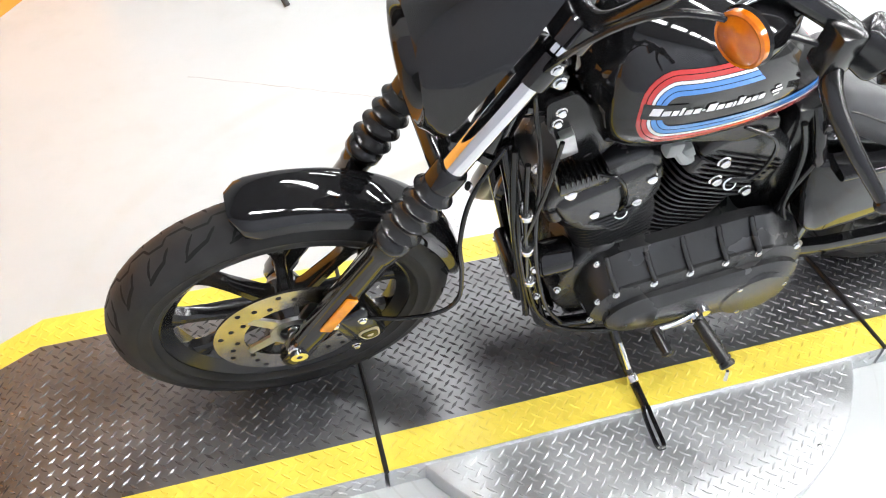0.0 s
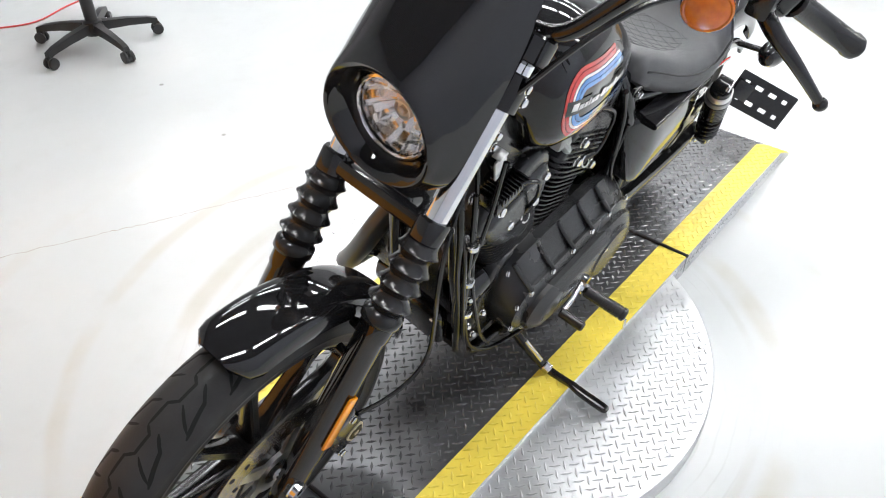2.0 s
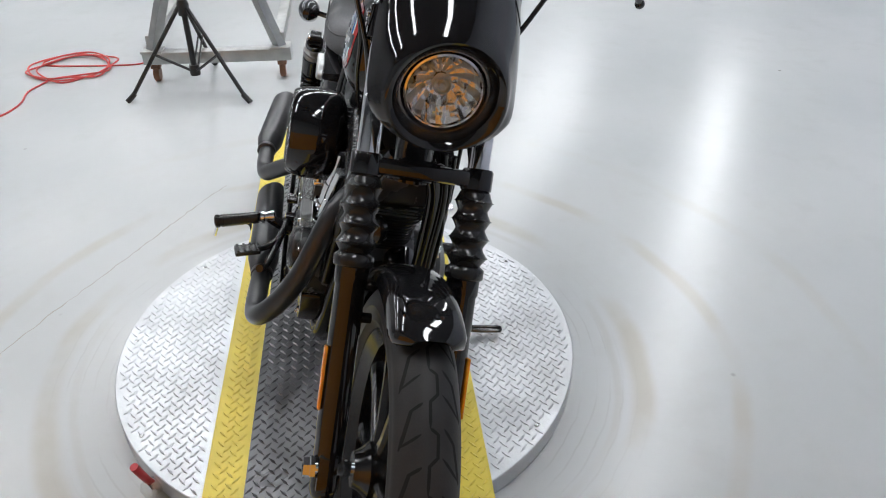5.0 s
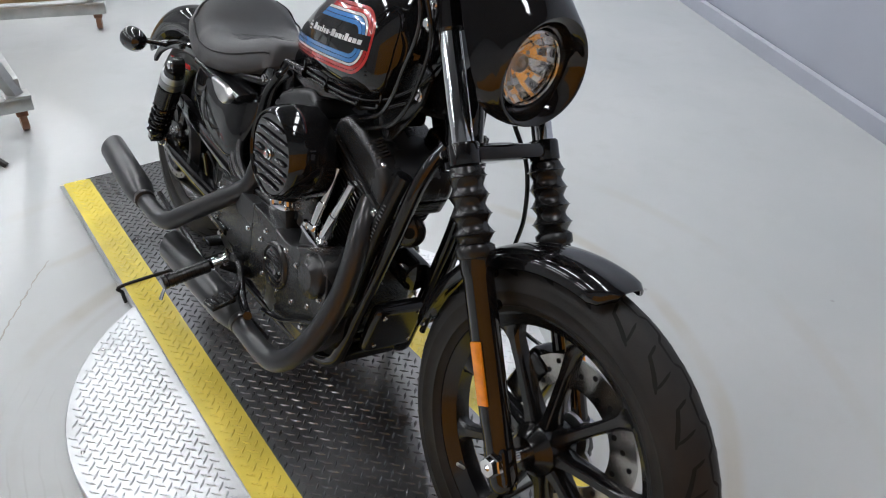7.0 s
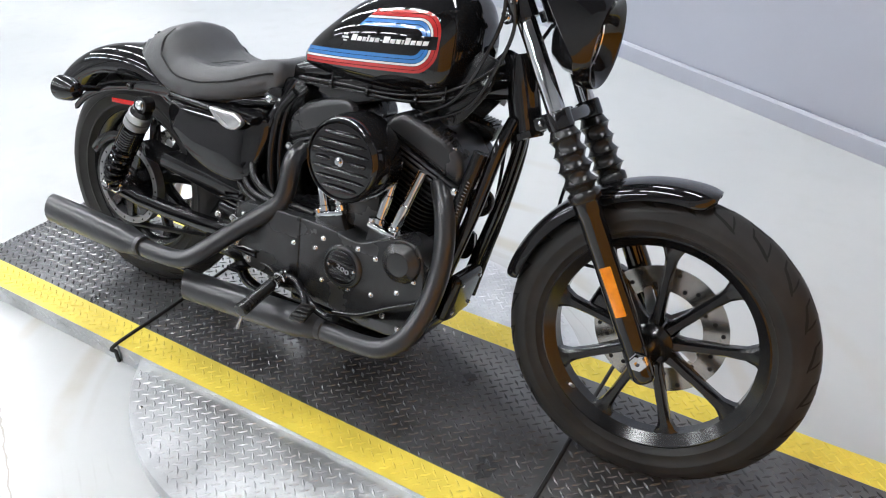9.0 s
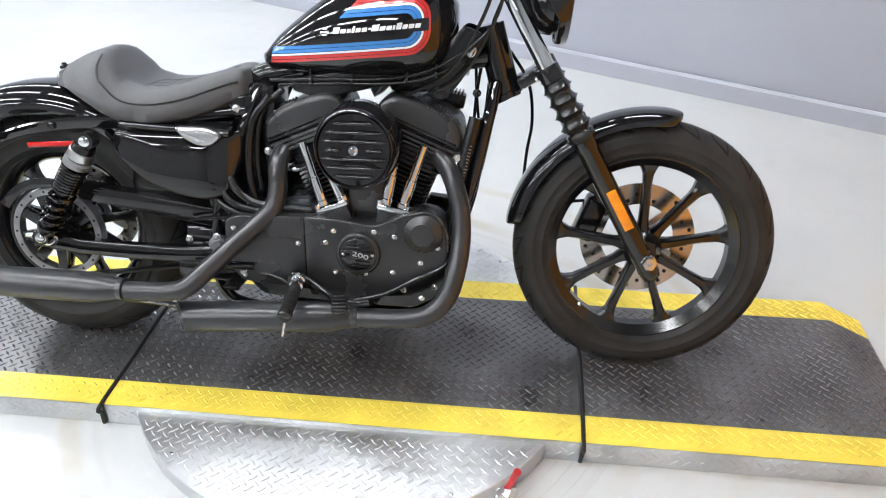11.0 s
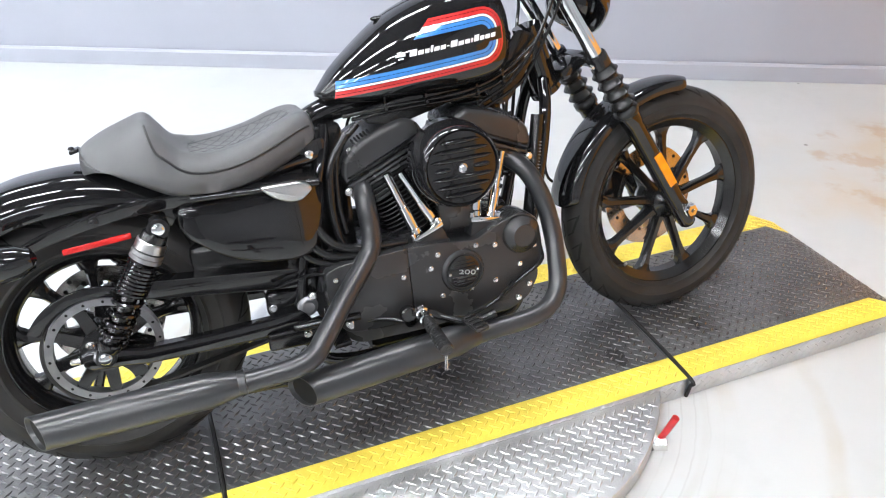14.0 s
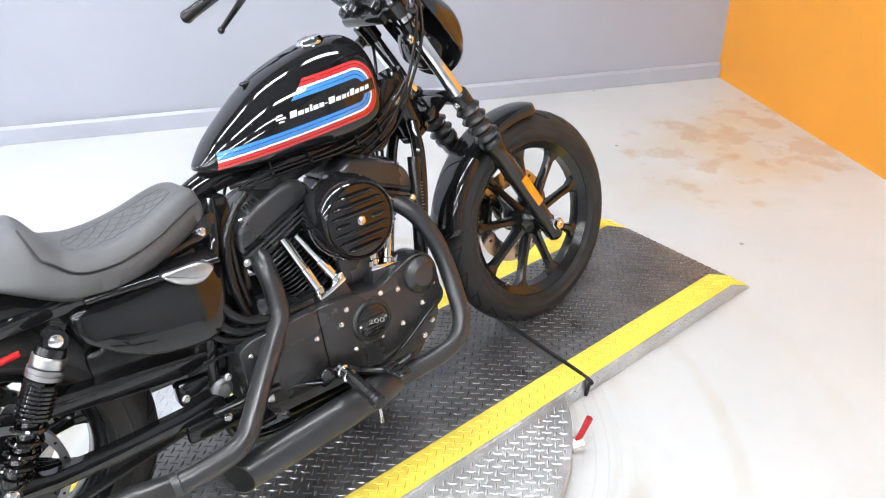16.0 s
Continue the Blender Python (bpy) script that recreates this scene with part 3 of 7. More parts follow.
# ---- the motorcycle: u ahead from the rear axle, v to its left, w up; it leans on its stand ----
LEAN, YAW = 13.0, 0.7
bike = tagged(new("motorcycle"), "black cruiser motorcycle with striped tank leaning on its side stand", "motorcycle")
bike.matrix_basis = Matrix.Translation((0, -0.052, 0.002)) @ Matrix.Rotation(radians(YAW), 4, "Z") @ Matrix.Rotation(radians(-LEAN), 4, "X")
UP = Vector((-0.5, 0, 0.866))
AHEAD = Vector((0.866, 0, 0.5))
STEER = Matrix.Translation((1.632, 0, 0)) @ Matrix.Rotation(radians(1.2), 4, UP) @ Matrix.Translation((-1.632, 0, 0))
FORK_FOOT = Vector((1.52, 0, 0.321))
FRONT_AXLE, REAR_AXLE = Vector((1.5275, 0, 0.3275)), Vector((0, 0, 0.322))
SIDE = {-1: Matrix.Diagonal((1, -1, 1, 1)), 1: Matrix()}


def bpart(name, bm, material, label="", m=None, parent=None, sharp=38, mats=()):
    return part(name, bm, material, parent or bike, label, m, sharp, mats)


def fork(s, v, off=0.0):
    """A point s up the fork from the axle, v to the left, off ahead of the tube."""
    return FORK_FOOT + UP * s + AHEAD * off + Vector((0, v, 0))


# wheels
def tyre_profile(R, half, rim_r):
    """Closed section of a tyre: (radius, offset)."""
    crown = [(R - 0.030 * abs(t) ** 2.4 * half / 0.05, half * t * 0.93) for t in np.linspace(-1, 1, 13)]
    r1 = float(crown[-1][0])
    side = [(r1 - 0.006, half * 0.985), ((r1 + rim_r) / 2 + 0.012, half * 0.998), ((r1 + rim_r) / 2 + 0.010, half * 1.025), ((r1 + rim_r) / 2 + 0.007, half * 1.025), ((r1 + rim_r) / 2 + 0.005, half * 0.995), (rim_r + 0.018, half * 0.90), (rim_r + 0.016, half * 0.915), (rim_r + 0.012, half * 0.915), (rim_r + 0.010, half * 0.84), (rim_r, half * 0.72)]
    return [(float(r), float(h)) for r, h in crown] + side + [(r, -h) for r, h in reversed(side)]


def wheel(name, centre, R, half, rim_r, hub_half, label, turn, m):
    """A cast nine-spoke wheel: rim, hub, spokes, tyre with its grooves."""
    M = m @ Matrix.Translation(centre)
    out = Matrix.Rotation(radians(-90), 4, "X")
    rw = half * 0.67
    bm = bmesh.new()
    prof = [(rim_r + 0.008, -rw), (rim_r + 0.008, -rw + 0.006), (rim_r - 0.008, -rw + 0.014), (rim_r - 0.016, -rw * 0.45), (rim_r - 0.016, rw * 0.45), (rim_r - 0.008, rw - 0.014), (rim_r + 0.008, rw - 0.006), (rim_r + 0.008, rw),
            (rim_r - 0.004, rw + 0.002), (rim_r - 0.018, rw - 0.01), (rim_r - 0.026, rw * 0.5), (rim_r - 0.026, -rw * 0.5), (rim_r - 0.018, -rw + 0.01), (rim_r - 0.004, -rw - 0.002)]
    lathe(bm, prof, out, 96, loop=True)
    wh = bpart(name, bm, SATIN, label, m=M)
    bm = bmesh.new()
    lathe(bm, [(0.02, -hub_half), (0.03, -hub_half), (0.036, -hub_half + 0.012), (0.048, -0.03), (0.05, 0), (0.048, 0.03), (0.036, hub_half - 0.012), (0.03, hub_half), (0.02, hub_half)], out, 32)
    part("hub", bm, SATIN, wh)
    first = None
    for k in range(9):
        a = Matrix.Rotation(radians(turn + 40 * k), 4, "Y")
        if first is None:
            bm = bmesh.new()
            rings = []
            for x, w, d in ((0.035, 0.017, 0.026), (0.07, 0.0115, 0.02), ((rim_r) * 0.62, 0.0105, 0.0155), (rim_r - 0.052, 0.013, 0.0145), (rim_r - 0.033, 0.021, 0.0155), (rim_r - 0.02, 0.034, 0.0165)):
                rings.append([(x, -d, -w * 0.55), (x, -d * 0.6, -w), (x, d * 0.6, -w), (x, d, -w * 0.55), (x, d, w * 0.55), (x, d * 0.6, w), (x, -d * 0.6, w), (x, -d, w * 0.55)])
            loft(bm, rings)
            first = part("spoke", bm, SATIN, wh, m=a)
        else:
            again(first, a)
    bm = bmesh.new()
    prof = tyre_profile(R, half, rim_r)
    lathe(bm, prof, out, 120, loop=True)
    part("tyre", bm, RUBBER, wh, "black tyre with diagonal tread grooves")
    # grooves, their shade painted as flat dark strips: a zigzag along the middle and slanted cuts on both shoulders
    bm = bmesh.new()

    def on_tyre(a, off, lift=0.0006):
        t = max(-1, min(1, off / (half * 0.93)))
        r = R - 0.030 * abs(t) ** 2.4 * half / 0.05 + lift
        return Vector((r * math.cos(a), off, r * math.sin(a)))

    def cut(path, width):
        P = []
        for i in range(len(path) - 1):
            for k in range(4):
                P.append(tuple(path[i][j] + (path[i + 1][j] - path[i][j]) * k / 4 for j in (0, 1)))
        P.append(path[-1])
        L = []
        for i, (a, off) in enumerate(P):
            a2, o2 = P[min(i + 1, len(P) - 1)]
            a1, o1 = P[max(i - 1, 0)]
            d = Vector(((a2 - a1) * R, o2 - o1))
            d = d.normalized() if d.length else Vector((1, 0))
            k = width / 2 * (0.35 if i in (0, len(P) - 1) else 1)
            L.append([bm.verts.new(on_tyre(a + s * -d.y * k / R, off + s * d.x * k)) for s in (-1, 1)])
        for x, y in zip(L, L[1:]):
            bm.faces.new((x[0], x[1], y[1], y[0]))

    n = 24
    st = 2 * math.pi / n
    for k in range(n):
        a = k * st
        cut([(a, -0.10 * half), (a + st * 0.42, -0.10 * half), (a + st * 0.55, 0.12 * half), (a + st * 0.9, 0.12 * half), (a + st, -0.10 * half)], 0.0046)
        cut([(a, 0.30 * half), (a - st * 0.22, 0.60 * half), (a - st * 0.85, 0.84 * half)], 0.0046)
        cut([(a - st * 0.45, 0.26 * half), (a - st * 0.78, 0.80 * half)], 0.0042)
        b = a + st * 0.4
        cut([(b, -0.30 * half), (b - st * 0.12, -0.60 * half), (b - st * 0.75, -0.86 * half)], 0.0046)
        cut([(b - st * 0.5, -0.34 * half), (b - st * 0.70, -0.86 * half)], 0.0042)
    g = part("tread_groove_shade", bm, SHADE_AND_TRIM, wh)
    return wh


wheel("front_wheel", FRONT_AXLE, 0.3305, 0.05, 0.243, 0.055, "satin black nine-spoke cast wheel", -10.5, STEER)
wheel("rear_wheel", REAR_AXLE, 0.3225, 0.072, 0.208, 0.075, "satin black nine-spoke cast wheel", -9, Matrix())
TM = STEER @ Matrix.Translation(FRONT_AXLE)
OUT = Matrix.Rotation(radians(-90), 4, "X")


def rotor(name, inner, outer, off, m, holes, material, arms=5):
    """A drilled ring with carrier arms."""
    bm = bmesh.new()
    M = OUT @ Matrix.Translation((0, 0, off))
    lathe(bm, [(inner, -0.0025), (outer, -0.0025), (outer, 0.0025), (inner, 0.0025)], M, 96, loop=True)
    ob = bpart(name, bm, material, "drilled steel brake rotor" if holes else "", m=m)
    bm = bmesh.new()
    for k in range(arms):
        a = Matrix.Rotation(radians(360 / arms * k + 15), 4, "Z")
        prism(bm, rounded([(0.028, -0.014), (inner + 0.006, -0.010 + 0.02), (inner + 0.006, 0.010 + 0.02), (0.028, 0.014)], 0.006), -0.003, 0.003, M @ a)
    lathe(bm, [(0.026, -0.004), (0.045, -0.004), (0.045, 0.004), (0.026, 0.004)], M, 32, loop=True)
    part("carrier", bm, STEEL if holes else SATIN, ob)
    # holes aren't cut: near-black plugs paint their dark depth on the ring
    if holes:
        first = None
        mid = (inner + outer) / 2
        for k in range(30):
            a = radians(12 * k)
            r = mid + (outer - inner) * 0.26 * (-1, 0, 1)[k % 3]
            mm = Matrix.Rotation(a, 4, "Y")
            if first is None or k < 3:
                bm = bmesh.new()
                lathe(bm, [(0.0052, -0.0032), (0.0052, 0.0032)], Matrix.Translation((r, off, 0)) @ OUT, 10)
                o = part("vent_hole_shade", bm, SHADE_AND_TRIM, ob, m=mm)
                first = first or []
                first.append(o)
            else:
                again(first[k % 3], mm)
    return ob


rotor("front_brake_rotor", 0.094, 0.15, 0.064, TM, True, ROTOR)
bm = bmesh.new()
tube(bm, [(1.5275, -0.122, 0.3275), (1.5275, 0.108, 0.3275)], 0.0125, 16, smooth=False)
for s, e in ((-1, 0.118), (1, 0.105)):
    lathe(bm, [(0.020, 0), (0.020, 0.008), (0.0175, 0.01), (0.0165, 0.02), (0.006, 0.02), (0.006, 0.012)], axis((1.5275, s * e, 0.3275), (0, s, 0)), 6 if s < 0 else 16)
bpart("front_axle", bm, CHROME, "chrome axle with hex end", m=STEER)
bm = bmesh.new()
tube(bm, [(1.385, -0.012, 0.155), (1.378, -0.035, 0.172)], 0.0035, 8, smooth=False)
bpart("valve_stem", bm, STEEL, m=STEER)

# fork
for s in (-1, 1):
    v = 0.097 * s
    bm = bmesh.new()
    q = Matrix((AHEAD, (0, 1, 0), UP)).transposed().to_4x4()
    lathe(bm, [(0.018, -0.052), (0.023, -0.046), (0.025, -0.03), (0.025, 0.05), (0.0265, 0.07), (0.0265, 0.315), (0.029, 0.32), (0.029, 0.346), (0.024, 0.35)], Matrix.Translation(fork(0, v)) @ q, 28)
    box(bm, (0.05, 0.036, 0.07), Matrix.Translation(fork(-0.005, v, 0.0)) @ q, 0.008)
    leg = bpart("fork_slider", bm, GLOSS, "gloss black fork slider", m=STEER)
    bm = bmesh.new()
    box(bm, (0.024, 0.006, 0.108), Matrix.Translation(fork(0.155, v + s * 0.0275, 0.004)) @ q, 0.0025)
    part("side_reflector", bm, AMBER, leg, "amber side reflector")
    bm = bmesh.new()
    prof = [(0.03, 0.345), (0.034, 0.348), (0.034, 0.364)]
    for k in range(4):
        z = 0.370 + 0.0318 * k
        big = 0.0378 - 0.0008 * k
        prof += [(0.0262, z), (0.028, z + 0.004), (big - 0.003, z + 0.0135), (big, z + 0.0152), (big - 0.003, z + 0.0169), (0.028, z + 0.0265)]
    prof += [(0.027, 0.496), (0.024, 0.499)]
    lathe(bm, prof, Matrix.Translation(fork(0, v)) @ q, 32)
    bpart("fork_gaiter", bm, BOOT, "black ribbed rubber fork gaiter", m=STEER, sharp=60)
    bm = bmesh.new()
    lathe(bm, [(0.0195, 0.35), (0.0195, 0.83), (0.015, 0.838)], Matrix.Translation(fork(0, v)) @ q, 28)
    bpart("fork_tube", bm, CHROME, "polished chrome fork tube", m=STEER)
    bm = bmesh.new()
    lathe(bm, [(0.021, 0.722), (0.0275, 0.724), (0.0275, 0.776), (0.021, 0.778)], Matrix.Translation(fork(0, v)) @ q, 24)
    box(bm, (0.03, 0.022, 0.026), Matrix.Translation(fork(0.742, v + 0.006 * s, -0.026)) @ q, 0.004)
    cl = bpart("fairing_clamp", bm, GLOSS, m=STEER)
    bm = bmesh.new()
    bolt(bm, fork(0.742, v + 0.017 * s, -0.03), (0, s, 0), 0.008, 0.008)
    bolt(bm, fork(0.764, v + 0.026 * s, 0.0), (0, s, 0), 0.007, 0.006)
    part("clamp_bolt", bm, CHROME, cl)
    # upper triple clamp and its bolt
    bm = bmesh.new()
    bolt(bm, fork(0.838, v), UP, 0.014, 0.008)
    bpart("fork_cap", bm, CHROME, m=STEER)

bm = bmesh.new()
q = Matrix((AHEAD, (0, 1, 0), UP)).transposed().to_4x4()
for s in (-1, 1):
    lathe(bm, [(0.024, 0.498), (0.0275, 0.501), (0.0275, 0.533), (0.025, 0.537), (0.0205, 0.537)], Matrix.Translation(fork(0, 0.097 * s)) @ q, 28)
box(bm, (0.036, 0.17, 0.028), Matrix.Translation(fork(0.518, 0, 0.002)) @ q, 0.008)
box(bm, (0.07, 0.09, 0.032), Matrix.Translation(fork(0.523, 0, -0.045)) @ q, 0.01)
lower = bpart("lower_triple_clamp", bm, GLOSS, "gloss black lower fork clamp", m=STEER)
bolts("clamp_bolt", [fork(0.523, s * 0.115, -0.03) for s in (-1, 1)], -AHEAD, lower, 0.006, 0.006)
bm = bmesh.new()
for s in (-1, 1):
    lathe(bm, [(0.03, 0.795), (0.034, 0.798), (0.034, 0.832), (0.03, 0.836), (0.0205, 0.836)], Matrix.Translation(fork(0, 0.097 * s)) @ q, 24)
box(bm, (0.06, 0.18, 0.026), Matrix.Translation(fork(0.815, 0, -0.02)) @ q, 0.008)
bpart("upper_triple_clamp", bm, GLOSS, m=STEER)

# front fender: a curved shell with thickness
def arc_shell(centre, sections, m_label, name, m, thick=0.003, inner=True):
    """sections: (angle, radius at the crown, half-width, drop of the edge, crown power)."""
    bm = bmesh.new()
    rings = []
    for ang, r, hw, drop, pw in sections:
        a = radians(ang)
        d = Vector((math.cos(a), 0, math.sin(a)))
        T = np.linspace(-1, 1, 17)
        outer = [centre + d * (r - drop * abs(t) ** pw) + Vector((0, hw * math.sin(t * math.pi / 2) if pw > 2 else hw * t, 0)) for t in T]
        inn = [centre + d * (r - thick - (drop - 0.0) * abs(t) ** pw) + Vector((0, (hw - thick) * (math.sin(t * math.pi / 2) if pw > 2 else t), 0)) for t in T]
        rings.append(outer + inn[::-1])
    loft(bm, rings)
    return bpart(name, bm, GLOSS, m_label, m=m, sharp=50)


secs = []
for ang in np.linspace(80, 171, 34):
    f = (ang - 80) / 91
    e = min(1, f / 0.07, (1 - f) / 0.05)
    e = math.sqrt(max(0.02, 1 - (1 - e) ** 2))
    secs.append((float(ang), 0.3575 - 0.003 * (1 - e), 0.060 * (0.45 + 0.55 * e), 0.036 * (0.3 + 0.7 * e), 2.6))
front_fender = arc_shell(FRONT_AXLE, secs, "gloss black short front fender", "front_fender", STEER)
for s in (-1, 1):
    for ss in (0.26, 0.315):
        bm = bmesh.new()
        tube(bm, [fork(ss, 0.055 * s, -0.005), fork(ss, 0.09 * s, 0)], 0.009, 10, smooth=False)
        part("fender_mount", bm, SATIN, front_fender)

# brake caliper on the left slider, with its hose
bm = bmesh.new()
CAL = Vector((1.402, 0.088, 0.372))
Mc = Matrix.Translation(CAL) @ Matrix.Rotation(radians(20), 4, "Y")
box(bm, (0.062, 0.062, 0.125), Mc, 0.014, 3)
box(bm, (0.03, 0.05, 0.15), Mc @ pose(0.03, 0, -0.005), 0.008)
caliper = bpart("front_brake_caliper", bm, SATIN, "black brake caliper", m=STEER)
SHIELD = [(-0.022, 0.012), (-0.012, 0.021), (0.012, 0.021), (0.022, 0.012), (0.016, -0.014), (0.0, -0.021), (-0.016, -0.014)]
Me = Mc @ pose(-0.004, 0, -0.028) @ Matrix(((1, 0, 0, 0), (0, 0, 1, 0), (0, 1, 0, 0), (0, 0, 0, 1)))
for k, h, mt, nm in ((1.0, 0.0335, CREAM, "emblem_outline"), (0.80, 0.0345, SATIN, "emblem_field"), (0.30, 0.0355, CREAM, "emblem_mark")):
    bm = bmesh.new()
    prism(bm, rounded([(x * k, y * k * (0.6 if k < 0.5 else 1)) for x, y in SHIELD], 0.008 * k), 0.030, h, Me, 0.0006, 1)
    part(nm, bm, mt, caliper, "cream emblem on the caliper" if mt is CREAM else "")
bolts("caliper_bolt", [Mc @ Vector((0.036, 0.028, z)) for z in (-0.058, 0.052)] + [Mc @ Vector((-0.012, 0.03, 0.035))], (0, 1, 0), caliper, 0.007, 0.007)
bm = bmesh.new()
tube(bm, [(1.39, 0.118, 0.41), (1.33, 0.13, 0.40), (1.26, 0.135, 0.40), (1.225, 0.135, 0.44), (1.225, 0.13, 0.53), (1.235, 0.125, 0.62), (1.22, 0.11, 0.72), (1.17, 0.09, 0.80)], 0.0045, 8)
bpart("brake_hose", bm, PLASTIC, m=STEER)

# headlight and fairing
LENS = Vector((1.264, 0.0, 0.920))
NOD = radians(4)
HL = Matrix.Translation(LENS) @ Matrix.Rotation(NOD, 4, "Y")
AX = HL @ Matrix.Translation((0.003, 0, 0)) @ Matrix.Rotation(radians(90), 4, "Y") @ Matrix.Diagonal((0.865, 0.865, 0.72, 1))
bm = bmesh.new()
rings = []
SEG = 64


def fair_ring(x, hw, up, down, back, power=2.0):
    """One ring of the fairing; back slants its upper part rearwards."""
    out = []
    for k in range(SEG):
        a = 2 * math.pi * k / SEG
        c, s = math.cos(a), math.sin(a)
        y = hw * math.copysign(abs(c) ** (2 / power), c)
        z = (up if s > 0 else down) * math.copysign(abs(s) ** (2 / power), s)
        out.append(HL @ Vector((x - back * max(0.0, z + 0.03), y, z)))
    return out


for args in ((-0.02, 0.0645, 0.0645, 0.0645, 0), (0.005, 0.0665, 0.0665, 0.0665, 0), (0.026, 0.0790, 0.0790, 0.0760, 0), (0.037, 0.087, 0.090, 0.0825, 0), (0.040, 0.094, 0.098, 0.0865, 0.0), (0.039, 0.0975, 0.106, 0.0880, 0.05),
             (0.036, 0.101, 0.126, 0.0895, 0.20), (0.032, 0.106, 0.16, 0.0905, 0.38), (0.028, 0.111, 0.20, 0.092, 0.52, 2.1), (0.022, 0.116, 0.235, 0.092, 0.64, 2.2), (0.016, 0.120, 0.262, 0.091, 0.74, 2.25), (0.012, 0.1225, 0.278, 0.090, 0.80, 2.3),
             (0.010, 0.1195, 0.274, 0.087, 0.80, 2.3), (0.012, 0.114, 0.255, 0.086, 0.70, 2.25), (0.016, 0.102, 0.19, 0.085, 0.45, 2.1), (0.01, 0.082, 0.09, 0.080, 0.1)):
    rings.append(fair_ring(*args))
loft(bm, rings, cap=False)
bpart("headlight_fairing", bm, GLOSS, "gloss black bullet fairing round the headlight", m=STEER, sharp=60)
bm = bmesh.new()
# fluted reflector: flat flutes round a bowl, each turned a little against the next
N_FL = 13
rnd = random.Random(8)
rows = []
for r, z in ((0.014, -0.074), (0.034, -0.066), (0.052, -0.048), (0.064, -0.026), (0.071, -0.006)):
    rows.append([])
    for k in range(N_FL * 2):
        a = 2 * math.pi * k / (N_FL * 2)
        rr = r * ((1.0 if k % 2 else 0.94) - (rnd.uniform(0, 0.03) if 0.02 < r < 0.07 else 0))
        rows[-1].append(bm.verts.new(AX @ Vector((rr * math.cos(a), rr * math.sin(a), z + (0.0 if k % 2 else 0.003) + (rnd.uniform(-0.003, 0.003) if 0.02 < r < 0.07 else 0)))))
for p, q in zip(rows, rows[1:]):
    for k in range(N_FL * 2):
        bm.faces.new((p[k], p[(k + 1) % (N_FL * 2)], q[(k + 1) % (N_FL * 2)], q[k]))
lathe(bm, [(0.07, -0.012), (0.0755, -0.012), (0.0755, 0.004), (0.0715, 0.006), (0.07, 0.002)], AX, 48, loop=True)
headlight = bpart("headlight", bm, REFLECTOR, "round headlight with a fluted chrome reflector", m=STEER, sharp=8)
bm = bmesh.new()
lathe(bm, [(0.084, 0.0), (0.085, -0.01), (0.08, -0.05), (0.06, -0.09), (0.02, -0.11), (0.001, -0.112)], AX, 40, cap=False)
part("bucket", bm, GLOSS, headlight, "black headlight shell")
bm = bmesh.new()
lathe(bm, [(0.0705, -0.004), (0.07, 0.002), (0.055, 0.009), (0.03, 0.014), (0.001, 0.016), (0.001, 0.013), (0.03, 0.011), (0.055, 0.006), (0.068, -0.002)], AX, 48, cap=False)
lens = part("clear_lens", bm, GLASS, headlight)
lens.visible_shadow = False
bm = bmesh.new()
lathe(bm, [(0.012, -0.07), (0.0185, -0.05), (0.0185, -0.032), (0.016, -0.030), (0.015, -0.04), (0.008, -0.042), (0.008, -0.028), (0.005, -0.025), (0.001, -0.025)], AX, 24)
part("bulb_shield", bm, STEEL, headlight)

# handlebar with grips, levers and turn signals
bm = bmesh.new()
half_bar = [(1.105, 0.0, 1.045), (1.105, 0.06, 1.045), (1.1, 0.13, 1.06), (1.075, 0.185, 1.13), (1.055, 0.215, 1.185), (1.0, 0.262, 1.195), (0.905, 0.322, 1.152), (0.80, 0.437, 1.085)]
full = [(u, -v, w) for u, v, w in reversed(half_bar[1:])] + half_bar
tube(bm, full, 0.0127, 14, 7)
bpart("handlebar", bm, SATIN, "black mini ape handlebar", m=STEER)
for s in (-1, 1):
    bm = bmesh.new()
    tube(bm, [fork(0.83, 0.05 * s, -0.03), (1.105, 0.05 * s, 1.05)], 0.019, 14, smooth=False)
    box(bm, (0.05, 0.036, 0.045), pose(1.105, 0.05 * s, 1.045), 0.008)
    bpart("bar_riser", bm, GLOSS, m=STEER)
